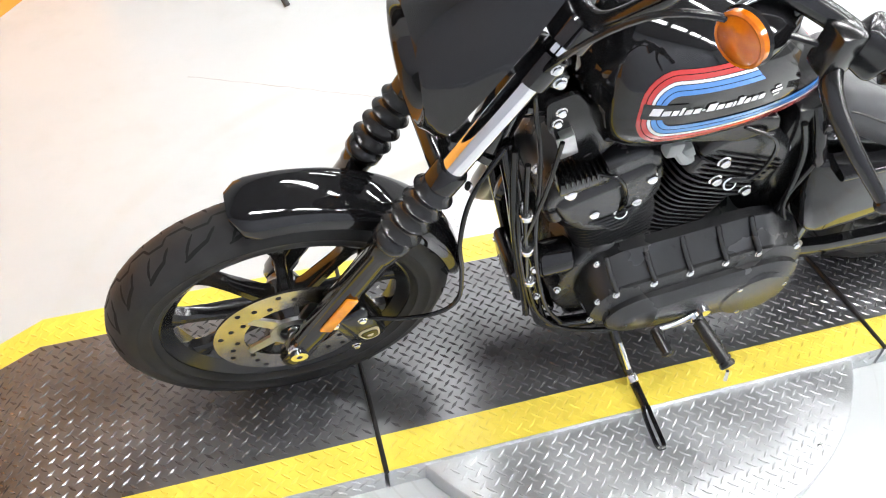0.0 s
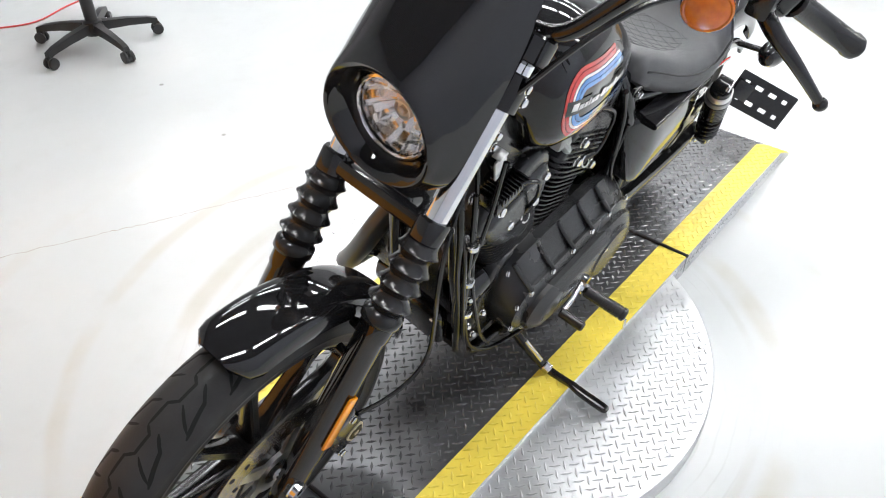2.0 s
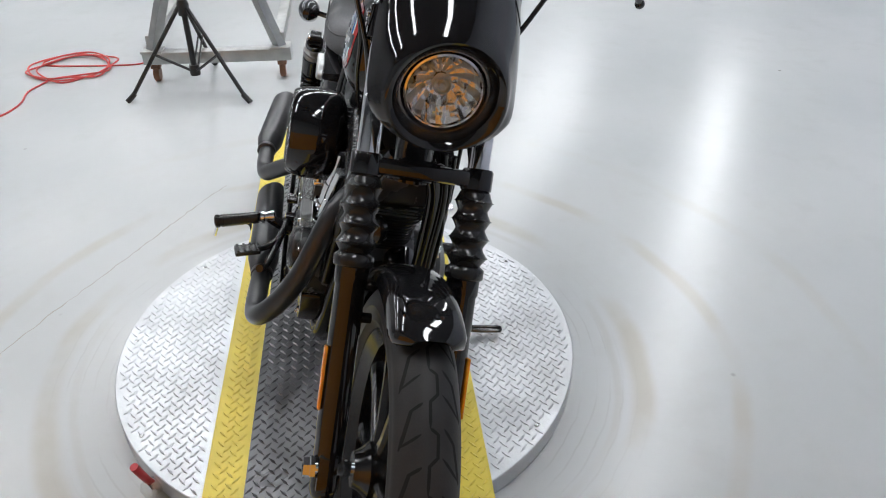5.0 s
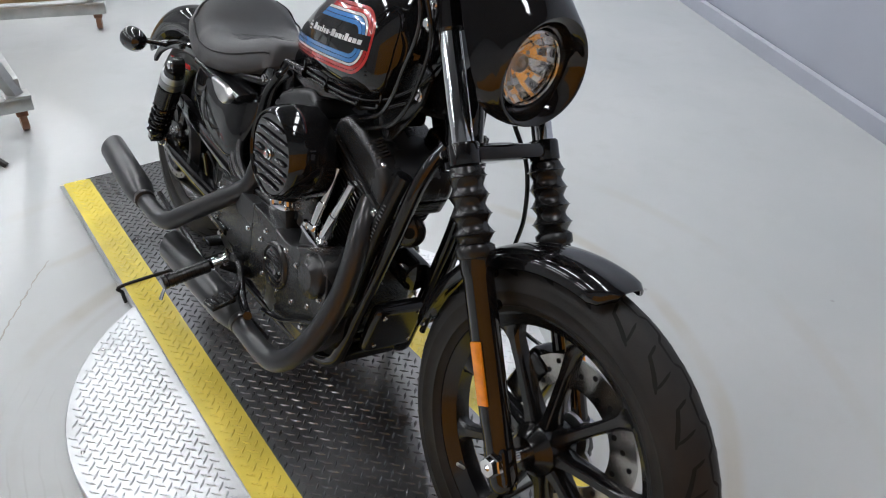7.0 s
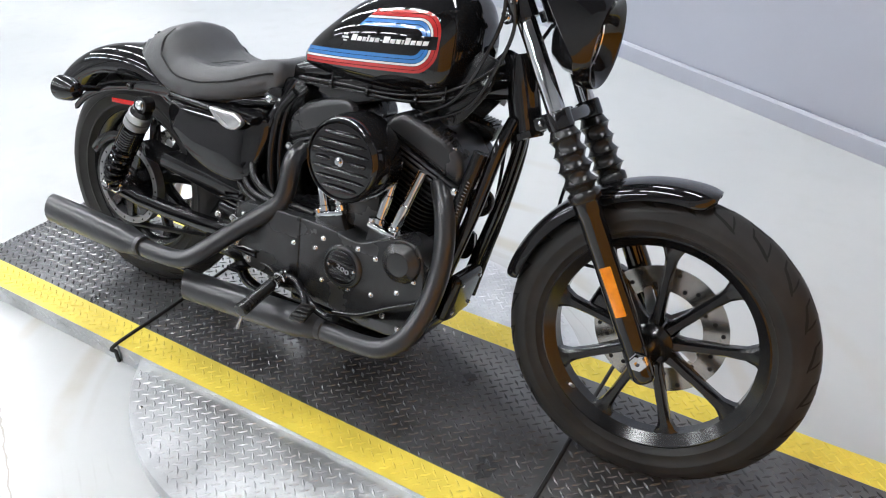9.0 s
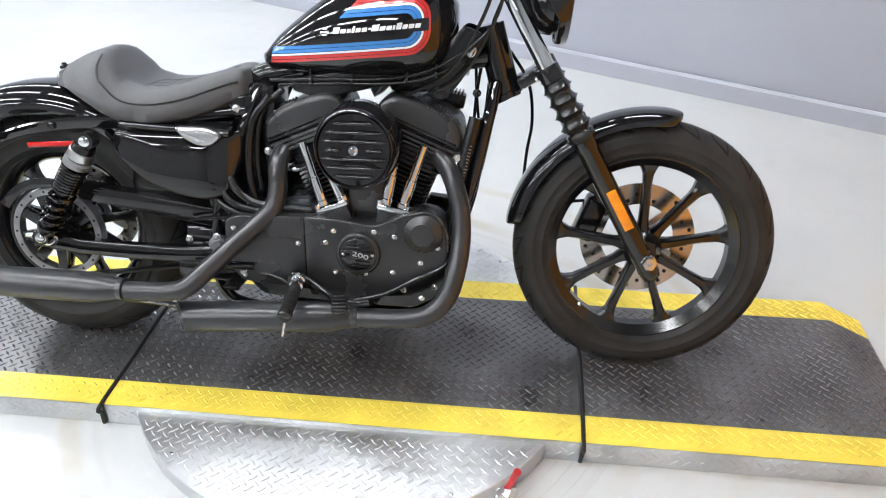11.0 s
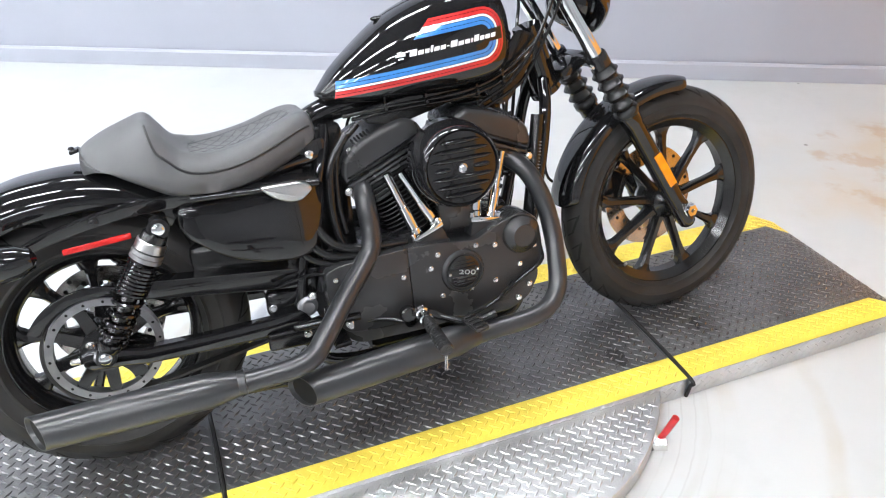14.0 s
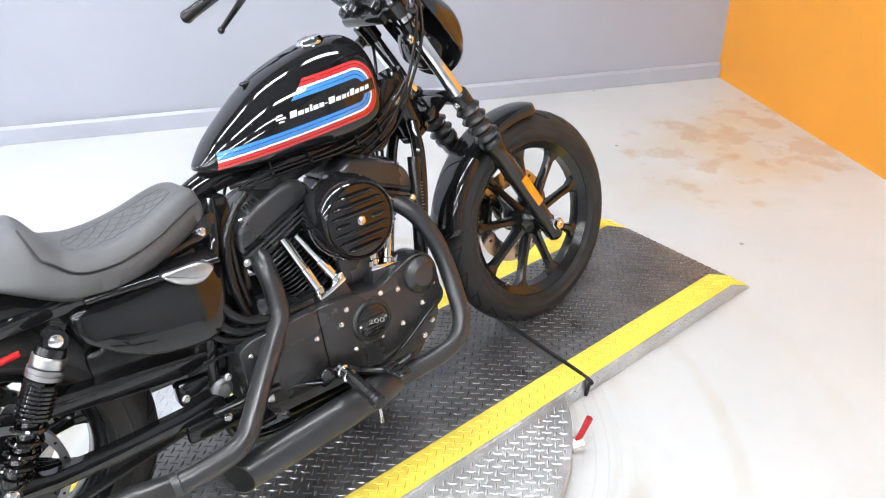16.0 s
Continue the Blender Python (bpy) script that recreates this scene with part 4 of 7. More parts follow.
for s in (-1, 1):
    S = STEER @ SIDE[s]
    a, b = Vector((0.885, 0.340, 1.140)), Vector((0.80, 0.437, 1.085))
    d = (b - a).normalized()
    bm = bmesh.new()
    lathe(bm, [(0.0175, 0), (0.021, 0.004), (0.0165, 0.01), (0.0165, 0.118), (0.0185, 0.124), (0.0175, 0.134), (0.004, 0.136)], axis(a, d), 20)
    bpart("grip", bm, BOOT, "black rubber grip", m=S)
    bm = bmesh.new()
    box(bm, (0.045, 0.05, 0.05), Matrix.Translation(a - d * 0.03) @ d.to_track_quat("Z", "Y").to_matrix().to_4x4(), 0.01, 3)
    box(bm, (0.034, 0.035, 0.055), Matrix.Translation(a - d * 0.05 + Vector((0.03, 0.01, -0.005))), 0.008)
    sw = bpart("switch_housing", bm, SATIN, "black control housing", m=S)
    bm = bmesh.new()
    tube(bm, [a + Vector((0.05, -0.035, 0.004)), a + Vector((0.066, 0.005, -0.018)), a + Vector((0.052, 0.05, -0.05)), a + Vector((0.014, 0.098, -0.099))], [0.0125, 0.0115, 0.009, 0.007], 12)
    bmesh.ops.create_uvsphere(bm, u_segments=12, v_segments=8, radius=0.0105, matrix=Matrix.Translation(a + Vector((0.012, 0.101, -0.102))))
    part("lever", bm, SATIN, sw, "black lever")
    # signal below the switch housing
    c = Vector((1.014, 0.268, 1.146))
    bm = bmesh.new()
    lathe(bm, [(0.006, -0.062), (0.018, -0.058), (0.03, -0.036), (0.0345, -0.01), (0.0345, 0.006), (0.031, 0.009)], axis(c, (0.93, 0.32, -0.14)), 28)
    tube(bm, [c + Vector((-0.03, 0.0, 0.01)), c + Vector((-0.05, 0.01, 0.05))], 0.009, 10, smooth=False)
    sg = bpart("front_turn_signal", bm, GLOSS, "black bullet turn signal", m=S)
    bm = bmesh.new()
    lathe(bm, [(0.031, 0.0095), (0.0325, 0.010), (0.0325, 0.017), (0.030, 0.0195), (0.0275, 0.0185), (0.018, 0.023), (0.001, 0.025)], axis(c, (0.93, 0.32, -0.14)), 32)
    part("amber_lens", bm, AMBER_LENS, sg, "amber lens")
    bm = bmesh.new()
    lathe(bm, [(0.030, 0.0092), (0.022, 0.004), (0.010, -0.004), (0.001, -0.006)], axis(c, (0.93, 0.32, -0.14)) @ Matrix.Translation((0, 0, 0.006)), 28, cap=False)
    part("lens_reflector", bm, REFLECTOR, sg)
# control cables from the bar to the neck
bm = bmesh.new()
tube(bm, [(0.93, 0.32, 1.15), (1.08, 0.22, 1.14), (1.15, 0.12, 0.98), (1.12, 0.06, 0.86), (1.09, 0.07, 0.72), (1.07, 0.1, 0.5), (1.03, 0.13, 0.33), (0.98, 0.14, 0.24)], 0.0045, 8)
tube(bm, [(0.985, -0.30, 1.16), (1.09, -0.22, 1.12), (1.13, -0.14, 0.98), (1.085, -0.12, 0.85), (1.02, -0.10, 0.76), (0.93, -0.09, 0.71)], 0.0042, 8)
tube(bm, [(0.99, -0.29, 1.15), (1.10, -0.20, 1.10), (1.15, -0.13, 0.96), (1.11, -0.1, 0.84), (1.05, -0.09, 0.75), (0.95, -0.085, 0.70)], 0.0042, 8)
bpart("control_cable", bm, PLASTIC, "black control cables")


# fuel tank
TU = [0.566, 0.578, 0.61, 0.66, 0.73, 0.80, 0.88, 0.94, 0.985, 1.012, 1.030]
TTOP = [0.790, 0.803, 0.838, 0.879, 0.929, 0.962, 0.987, 0.996, 0.991, 0.972, 0.938]
TBOT = [0.775, 0.764, 0.756, 0.750, 0.746, 0.745, 0.747, 0.752, 0.762, 0.785, 0.83]
THW = [0.022, 0.043, 0.068, 0.090, 0.112, 0.127, 0.137, 0.138, 0.131, 0.113, 0.078]


bm = bmesh.new()
rings = []
fine_u = [p.x for p in spline([(u, 0, 0) for u in TU], 4)]
sm = [spline([(0, 0, x) for x in T], 4) for T in (TTOP, TBOT, THW)]
TANK = [(u, sm[0][i].z, sm[1][i].z, sm[2][i].z) for i, u in enumerate(fine_u)]


def tank_shape(top, bot):
    """Height of the widest line, low on the sides."""
    return bot + 0.36 * (top - bot)


def tank_ring(u, top, bot, hw, n=56):
    low = tank_shape(top, bot)
    out = []
    for k in range(n):
        a = 2 * math.pi * k / n
        c, s = math.cos(a), math.sin(a)
        e = 2 / (2.3 if s > 0 else 2.9)
        w = low + (top - low if s > 0 else low - bot) * math.copysign(abs(s) ** e, s)
        out.append((u, hw * math.copysign(abs(c) ** e, c), w))
    return out


for u, top, bot, hw in TANK:
    rings.append(tank_ring(u, top, bot, hw))
first, last = TANK[0], TANK[-1]
mid = (first[1] + first[2]) / 2
rings.insert(0, tank_ring(first[0] - 0.004, mid + 0.007, mid - 0.007, 0.012))
mid = (last[1] + last[2]) / 2
rings.append(tank_ring(last[0] + 0.012, mid + 0.03, mid - 0.03, 0.05))
loft(bm, rings)
tank = bpart("fuel_tank", bm, GLOSS, "gloss black peanut fuel tank with striped sides", sharp=70)


def tank_side(u, w):
    """Half-width of the tank at that place."""
    i = next((k for k in range(len(TANK) - 1) if TANK[k + 1][0] >= u), len(TANK) - 2)
    a, b = TANK[i], TANK[i + 1]
    t = (u - a[0]) / (b[0] - a[0])
    top, bot, hw = (a[k] + (b[k] - a[k]) * t for k in (1, 2, 3))
    low = tank_shape(top, bot)
    p, x = (2.3, (w - low) / (top - low)) if w > low else (2.9, (low - w) / (low - bot))
    return hw * (1 - min(0.999, x) ** p) ** (1 / p), x


# the racetrack stripes: bands round a long U that opens to the rear
FRONT_U, FRONT_W, SLOPE = 0.990, 0.877, 0.10
H_OUT = 0.064


def u_path(h, n_arm=22, n_c=7):
    """Points of the U at half-height h: lower arm, round corners, upper arm, in (back, up)."""
    r = h * 0.78
    f = H_OUT - h
    low = 0.395 - 0.2 * (H_OUT - h)
    pts = [(low + (f + r - low) * k / n_arm, -h) for k in range(n_arm + 1)]
    pts += [(f + r - r * math.sin(a), -h + r - r * math.cos(a)) for a in np.linspace(0, math.pi / 2, n_c)[1:]]
    pts += [(f + r - r * math.cos(a), h - r + r * math.sin(a)) for a in np.linspace(0, math.pi / 2, n_c)]
    up = 0.17 + 1.15 * (H_OUT - h)
    pts += [(f + r + (up - f - r) * k / n_arm, h) for k in range(1, n_arm + 1)]
    return pts


def band(h0, h1, material, s, name):
    bm = bmesh.new()
    A, C = u_path(h0), u_path(h1)
    rows = []
    for p, q in zip(A, C):
        row = []
        for t in (0, 0.5, 1):
            b_, z_ = p[0] + (q[0] - p[0]) * t, p[1] + (q[1] - p[1]) * t
            u = FRONT_U - b_
            w = FRONT_W - SLOPE * b_ + z_
            v, _ = tank_side(u, w)
            row.append(bm.verts.new((u, s * (v + 0.0012), w)))
        rows.append(row)
    for a, b in zip(rows, rows[1:]):
        for k in (0, 1):
            bm.faces.new((a[k], a[k + 1], b[k + 1], b[k]))
    return part(name, bm, material, tank)


for s in (-1, 1):
    for h0, h1, mt, nm in ((0.064, 0.0580, RED, "red_stripe"), (0.0570, 0.0500, RED, "red_stripe"), (0.0492, 0.0445, WHITE, "white_stripe"), (0.0435, 0.0360, BLUE, "blue_stripe"), (0.0350, 0.0275, BLUE, "blue_stripe")):
        band(h0, h1, mt, s, nm)
    # brand lettering as plain white bars on a black ground, and a small badge
    def on_side(b_, z_, lift):
        u, w = FRONT_U - b_, FRONT_W - SLOPE * b_ + z_
        return (u, s * (tank_side(u, w)[0] + lift), w)

    bm = bmesh.new()
    rows = [[bm.verts.new(on_side(float(b_), z_, 0.0016)) for z_ in (-0.0135, 0.0, 0.0135)] for b_ in np.linspace(0.004, 0.075, 9)]
    for a, b in zip(rows, rows[1:]):
        for k in (0, 1):
            bm.faces.new((a[k], a[k + 1], b[k + 1], b[k]))
    part("lettering_ground", bm, GLOSS, tank)
    WORD = ((1, 0.016), (0, 0.013), (0, 0.010), (1, 0.006), (0, 0.012), (0, 0.012), (2, 0.006), (1, 0.016), (0, 0.013), (0, 0.012), (0, 0.005), (1, 0.012), (0, 0.011), (0, 0.012), (0, 0.012))
    x = 0.0
    for tall, wd in WORD:
        b0 = 0.226 - x if s < 0 else 0.016 + x
        b1 = b0 - wd if s < 0 else b0 + wd
        z0, z1 = ((-0.0055, 0.0035), (-0.0055, 0.0080), (-0.002, 0.0005))[tall]
        tilt = 0.25 if s > 0 else -0.25
        bm = bmesh.new()
        bm.faces.new([bm.verts.new(on_side(b_ + tilt * z_, z_, 0.0022)) for b_, z_ in ((b0, z0), (b1, z0), (b1, z1), (b0, z1))])
        part("brand_bar", bm, WHITE, tank)
        x += wd + 0.0026
    bm = bmesh.new()
    c0 = 0.247
    for (b0, b1, z0, z1) in ((c0 - 0.011, c0 + 0.011, -0.0022, 0.0022), (c0 - 0.006, c0 + 0.006, 0.005, 0.0085), (c0 - 0.006, c0 + 0.006, -0.0085, -0.005)):
        bm.faces.new([bm.verts.new(on_side(b_, z_, 0.0021)) for b_, z_ in ((b0, z0), (b1, z0), (b1, z1), (b0, z1))])
    part("brand_badge", bm, WHITE, tank)
bm = bmesh.new()
cap_p = Vector((0.905, -0.02, 0.987))
lathe(bm, [(0.034, -0.004), (0.034, 0.004), (0.031, 0.007), (0.029, 0.011), (0.025, 0.014), (0.001, 0.0155)], axis(cap_p, (-0.16, -0.05, 1)), 36)
part("filler_cap", bm, CHROME, tank, "chrome filler cap")
bm = bmesh.new()
bmesh.ops.create_uvsphere(bm, u_segments=16, v_segments=10, radius=0.012, matrix=pose(0.735, -0.0, 0.931) @ Matrix.Diagonal((1.6, 1, 0.5, 1)))
part("tank_rivet", bm, PLASTIC, tank)

# seat: a solo bucket with raised rear, lofted along its length
SU = [0.045, 0.06, 0.10, 0.15, 0.185, 0.21, 0.235, 0.27, 0.33, 0.40, 0.46, 0.50, 0.525, 0.535]
STOP = [0.742, 0.756, 0.776, 0.793, 0.800, 0.774, 0.737, 0.717, 0.715, 0.729, 0.750, 0.759, 0.754, 0.735]
SBOT = [0.735, 0.722, 0.700, 0.672, 0.652, 0.640, 0.632, 0.627, 0.625, 0.636, 0.655, 0.675, 0.690, 0.70]
SHW = [0.06, 0.085, 0.118, 0.142, 0.152, 0.155, 0.157, 0.157, 0.150, 0.133, 0.114, 0.10, 0.088, 0.07]
ss = [spline([(0, 0, x) for x in T], 4) for T in (STOP, SBOT, SHW)]
su = [p.x for p in spline([(u, 0, 0) for u in SU], 4)]
SEAT = [(u, ss[0][i].z, ss[1][i].z, ss[2][i].z) for i, u in enumerate(su)]


def seat_ring(u, top, bot, hw, scoop):
    """Half shape from the middle of the top to the skirt and back underneath."""
    h = top - bot
    right = [(0.0, top - scoop), (0.35 * hw, top - scoop * 0.75), (0.6 * hw, top - scoop * 0.15), (0.76 * hw, top - 0.002), (0.88 * hw, top - 0.014), (0.95 * hw, top - 0.30 * h), (1.0 * hw, top - 0.55 * h), (0.99 * hw, bot + 0.12 * h), (0.95 * hw, bot + 0.01), (0.86 * hw, bot), (0.4 * hw, bot + 0.012), (0.0, bot + 0.015)]
    # the raised rear is crowned across
    crown = max(0.0, min(1.0, (0.255 - u) / 0.06)) * 0.05
    right = [(v, w - crown * (v / hw) ** 2 * max(0.0, min(1.0, ((w - bot) / h - 0.05) / 0.7))) for v, w in right]
    return [(u, v, w) for v, w in right] + [(u, -v, w) for v, w in reversed(right[1:-1])]


bm = bmesh.new()
rings = []
for u, top, bot, hw in SEAT:
    k = max(0, min(1, (u - 0.2) / 0.05)) * max(0, min(1, (0.53 - u) / 0.1))
    rings.append(seat_ring(u, top, bot, hw, 0.014 * k))
loft(bm, rings)
pad = BVHTree.FromBMesh(bm)
seat = bpart("seat", bm, VINYL, "dark grey vinyl solo seat with a raised rear and quilted middle", sharp=80)


def seat_at(u, f):
    i = next((k for k in range(len(SEAT) - 1) if SEAT[k + 1][0] >= u), len(SEAT) - 2)
    a, b = SEAT[i], SEAT[i + 1]
    t = (u - a[0]) / (b[0] - a[0])
    return [a[k] + (b[k] - a[k]) * t for k in (1, 2, 3)]


for s in (-1, 1):
    bm = bmesh.new()
    pts = []
    for u in np.linspace(0.205, 0.52, 26):
        top, bot, hw = seat_at(float(u), 0)
        f = 0.40
        pts.append((float(u), s * (hw * 0.968 + 0.001), top - f * (top - bot)))
    top, bot, hw = seat_at(0.19, 0)
    pts = [(0.183, s * hw * 0.55, top - 0.013), (0.187, s * hw * 0.8, top - 0.034), (0.194, s * hw * 0.92, top - 0.062)] + pts
    tube(bm, pts, 0.0028, 6, 3)
    part("piping", bm, PIPING, seat, "dark piping round the seat pad")
# quilted stitching across the pad
bm = bmesh.new()
for sgn in (-1, 1):
    for k in range(-4, 8):
        pts = []
        for t in np.linspace(0, 1, 30):
            u, v = 0.262 + 0.034 * k + 0.13 * float(t), sgn * (-0.085 + 0.17 * float(t))
            half_w = 0.074 - 0.030 * max(0, (u - 0.36) / 0.14)
            if 0.262 < u < 0.492 and abs(v) < half_w:
                hit = pad.ray_cast(Vector((u, v, 1.0)), Vector((0, 0, -1)))[0]
                pts.append(hit + Vector((0, 0, -0.0002)))
        if len(pts) > 3:
            tube(bm, pts, 0.0011, 5, 2)
rim_ = []
for a in np.linspace(0, 2 * math.pi, 49):
    u = 0.377 - 0.115 * math.cos(a)
    v = (0.076 - 0.030 * max(0, (u - 0.36) / 0.14)) * math.copysign(abs(math.sin(a)) ** 0.4, math.sin(a))
    rim_.append(pad.ray_cast(Vector((u, v, 1.0)), Vector((0, 0, -1)))[0])
tube(bm, rim_, 0.0013, 5, 2)
part("quilt_seam", bm, STITCH, seat, "diamond quilting seams")
bm = bmesh.new()
box(bm, (0.02, 0.03, 0.008), pose(0.035, 0, 0.742, 0, -15, 0), 0.002)
bolt(bm, (0.03, 0, 0.746), (0, 0, 1), 0.006, 0.005)
part("seat_tab", bm, PLASTIC, seat)

# rear fender and its struts
secs = []
for ang in np.linspace(52, 149, 36):
    f = (ang - 52) / 97
    e = min(1, (1 - f) / 0.05)
    e = math.sqrt(max(0.03, 1 - (1 - e) ** 2))
    r = 0.388 + 0.035 * max(0, (ang - 95) / 80) - 0.006 * (1 - e)
    secs.append((float(ang), r, 0.098 * (0.6 + 0.4 * e), 0.075 * (0.45 + 0.55 * e), 2.8))
arc_shell(REAR_AXLE, secs, "gloss black bobbed rear fender", "rear_fender", None)
for s in (-1, 1):
    bm = bmesh.new()
    top = [(0.30, 0.632), (0.18, 0.632), (0.06, 0.622), (-0.06, 0.596), (-0.15, 0.556), (-0.205, 0.512)]
    rings = []
    P = spline([(u, 0, w) for u, w in top], 5)
    for i, p in enumerate(P):
        h = 0.024 * (1 - 0.45 * i / len(P))
        vo = 0.124 - 0.016 * i / len(P)
        rings.append([(p.x, s * (vo - 0.012), p.z - h), (p.x, s * (vo - 0.002), p.z - h), (p.x, s * vo, p.z - h + 0.004), (p.x, s * vo, p.z + h * 0.4 - 0.004), (p.x, s * (vo - 0.004), p.z + h * 0.4), (p.x, s * (vo - 0.012), p.z + h * 0.4)])
    loft(bm, rings)
    strut = bpart("fender_strut", bm, GLOSS, "gloss black fender strut")
    bolts("strut_bolt", [(0.045, s * 0.119, 0.612), (0.255, s * 0.123, 0.628)], (0, s, 0), strut, 0.0085, 0.006, material=SATIN)
    bm = bmesh.new()
    box(bm, (0.135, 0.005, 0.013), pose(0.042, s * 0.119, 0.566, 0, -3, -s * 2.0), 0.002)
    part("red_reflector", bm, REDLENS, strut, "long red side reflector")
    # rear signals on short stalks
    c = Vector((-0.115, s * 0.20, 0.585))
    bm = bmesh.new()
    lathe(bm, [(0.004, -0.056), (0.02, -0.049), (0.031, -0.027), (0.0345, 0.0), (0.0345, 0.013)], axis(c, (-1, 0, -0.05)), 28)
    tube(bm, [(-0.09, s * 0.11, 0.58), (-0.105, s * 0.17, 0.585)], 0.0085, 10, smooth=False)
    sg = bpart("rear_turn_signal", bm, GLOSS, "black bullet rear signal with red lens")
    bm = bmesh.new()
    lathe(bm, [(0.033, 0.012), (0.033, 0.015), (0.026, 0.019), (0.001, 0.021)], axis(c, (-1, 0, -0.05)), 28)
    part("red_lens", bm, REDLENS, sg, "red lens")

# side-mounted plate bracket on the left
ACROSS = Vector((-0.495, 0.825, -0.275)).normalized()
UPW = (Vector((-0.36, 0, 0.93)) - ACROSS * ACROSS.dot(Vector((-0.36, 0, 0.93)))).normalized()
OUTW = ACROSS.cross(UPW)
PB = Matrix([(ACROSS[i], UPW[i], OUTW[i], (-0.055, 0.243, 0.484)[i]) for i in range(3)] + [(0, 0, 0, 1)])
bm = bmesh.new()
for y0, y1 in ((-0.050, -0.029), (-0.018, 0.018), (0.029, 0.050)):
    box(bm, (0.18, y1 - y0, 0.004), PB @ pose(0, (y0 + y1) / 2, 0), 0.001, 1)
for x in (-0.081, -0.045, 0.0, 0.045, 0.081):
    box(bm, (0.02, 0.098, 0.0038), PB @ pose(x, 0, 0))
plate = bpart("plate_bracket", bm, SATIN, "slotted black number plate bracket")
bm = bmesh.new()
tube(bm, [(0.0, 0.10, 0.40), (-0.03, 0.13, 0.45), (-0.04, 0.18, 0.47)], 0.011, 10)
box(bm, (0.05, 0.05, 0.02), PB @ pose(-0.07, 0.0, 0.012), 0.004)
part("bracket_arm", bm, SATIN, plate)

# side covers, left a battery box and right an oil tank
COVER = [(0.208, 0.612), (0.40, 0.614), (0.530, 0.616), (0.532, 0.58), (0.515, 0.52), (0.488, 0.455), (0.44, 0.444), (0.369, 0.452), (0.283, 0.486), (0.215, 0.545), (0.204, 0.575)]
for s in (-1, 1):
    bm = bmesh.new()
    M = Matrix(((1, 0, 0, 0), (0, 0, s, 0), (0, 1, 0, 0), (0, 0, 0, 1)))
    drop = 0.0 if s < 0 else 0.034
    outline = rounded([(u, w if w > 0.6 else w - drop) for u, w in COVER], 0.035, 7)
    rings = []
    for k, v in ((1.0, 0.05), (1.0, 0.136), (0.993, 0.1415), (0.978, 0.1455), (0.955, 0.148), (0.90, 0.1495), (0.75, 0.1515), (0.55, 0.153), (0.35, 0.154), (0.15, 0.1545), (0.02, 0.1545)):
        ring = [(0.39 + (u - 0.39) * k, 0.55 + (w - 0.55) * k) for u, w in outline]
        rings.append([M @ Vector((u, w, v - (3.6 * max(0, u - 0.44) ** 2 + 0.8 * max(0, w - 0.47) ** 2) * (v > 0.1))) for u, w in ring])
    loft(bm, rings)
    cover = bpart("side_cover", bm, GLOSS, "gloss black oil tank cover" if s < 0 else "gloss black battery cover", sharp=50)
    bm = bmesh.new()
    rings = []
    for t in np.linspace(0, 1, 8):
        u = 0.24 + 0.27 * float(t)
        w = 0.634 - 0.016 * float(t)
        rings.append([(u, s * 0.105, w - 0.012), (u, s * 0.146, w - 0.012)] + [(u, s * (0.148 + 0.009 * math.cos(a)), w - 0.004 + 0.008 * math.sin(a)) for a in np.linspace(-1.2, 1.5, 7)] + [(u, s * 0.130, w + 0.0065), (u, s * 0.105, w + 0.012)])
    loft(bm, rings)
    part("cover_lip", bm, GLOSS, cover)
    if s < 0:
        bm = bmesh.new()
        prism(bm, rounded([(0.378, 0.632), (0.468, 0.630), (0.498, 0.610), (0.468, 0.586), (0.438, 0.586), (0.405, 0.603)], 0.016), 0.154, 0.170, M, 0.006, 3)
        part("filler_badge", bm, SATIN_SILVER, cover, "silver filler cap badge")

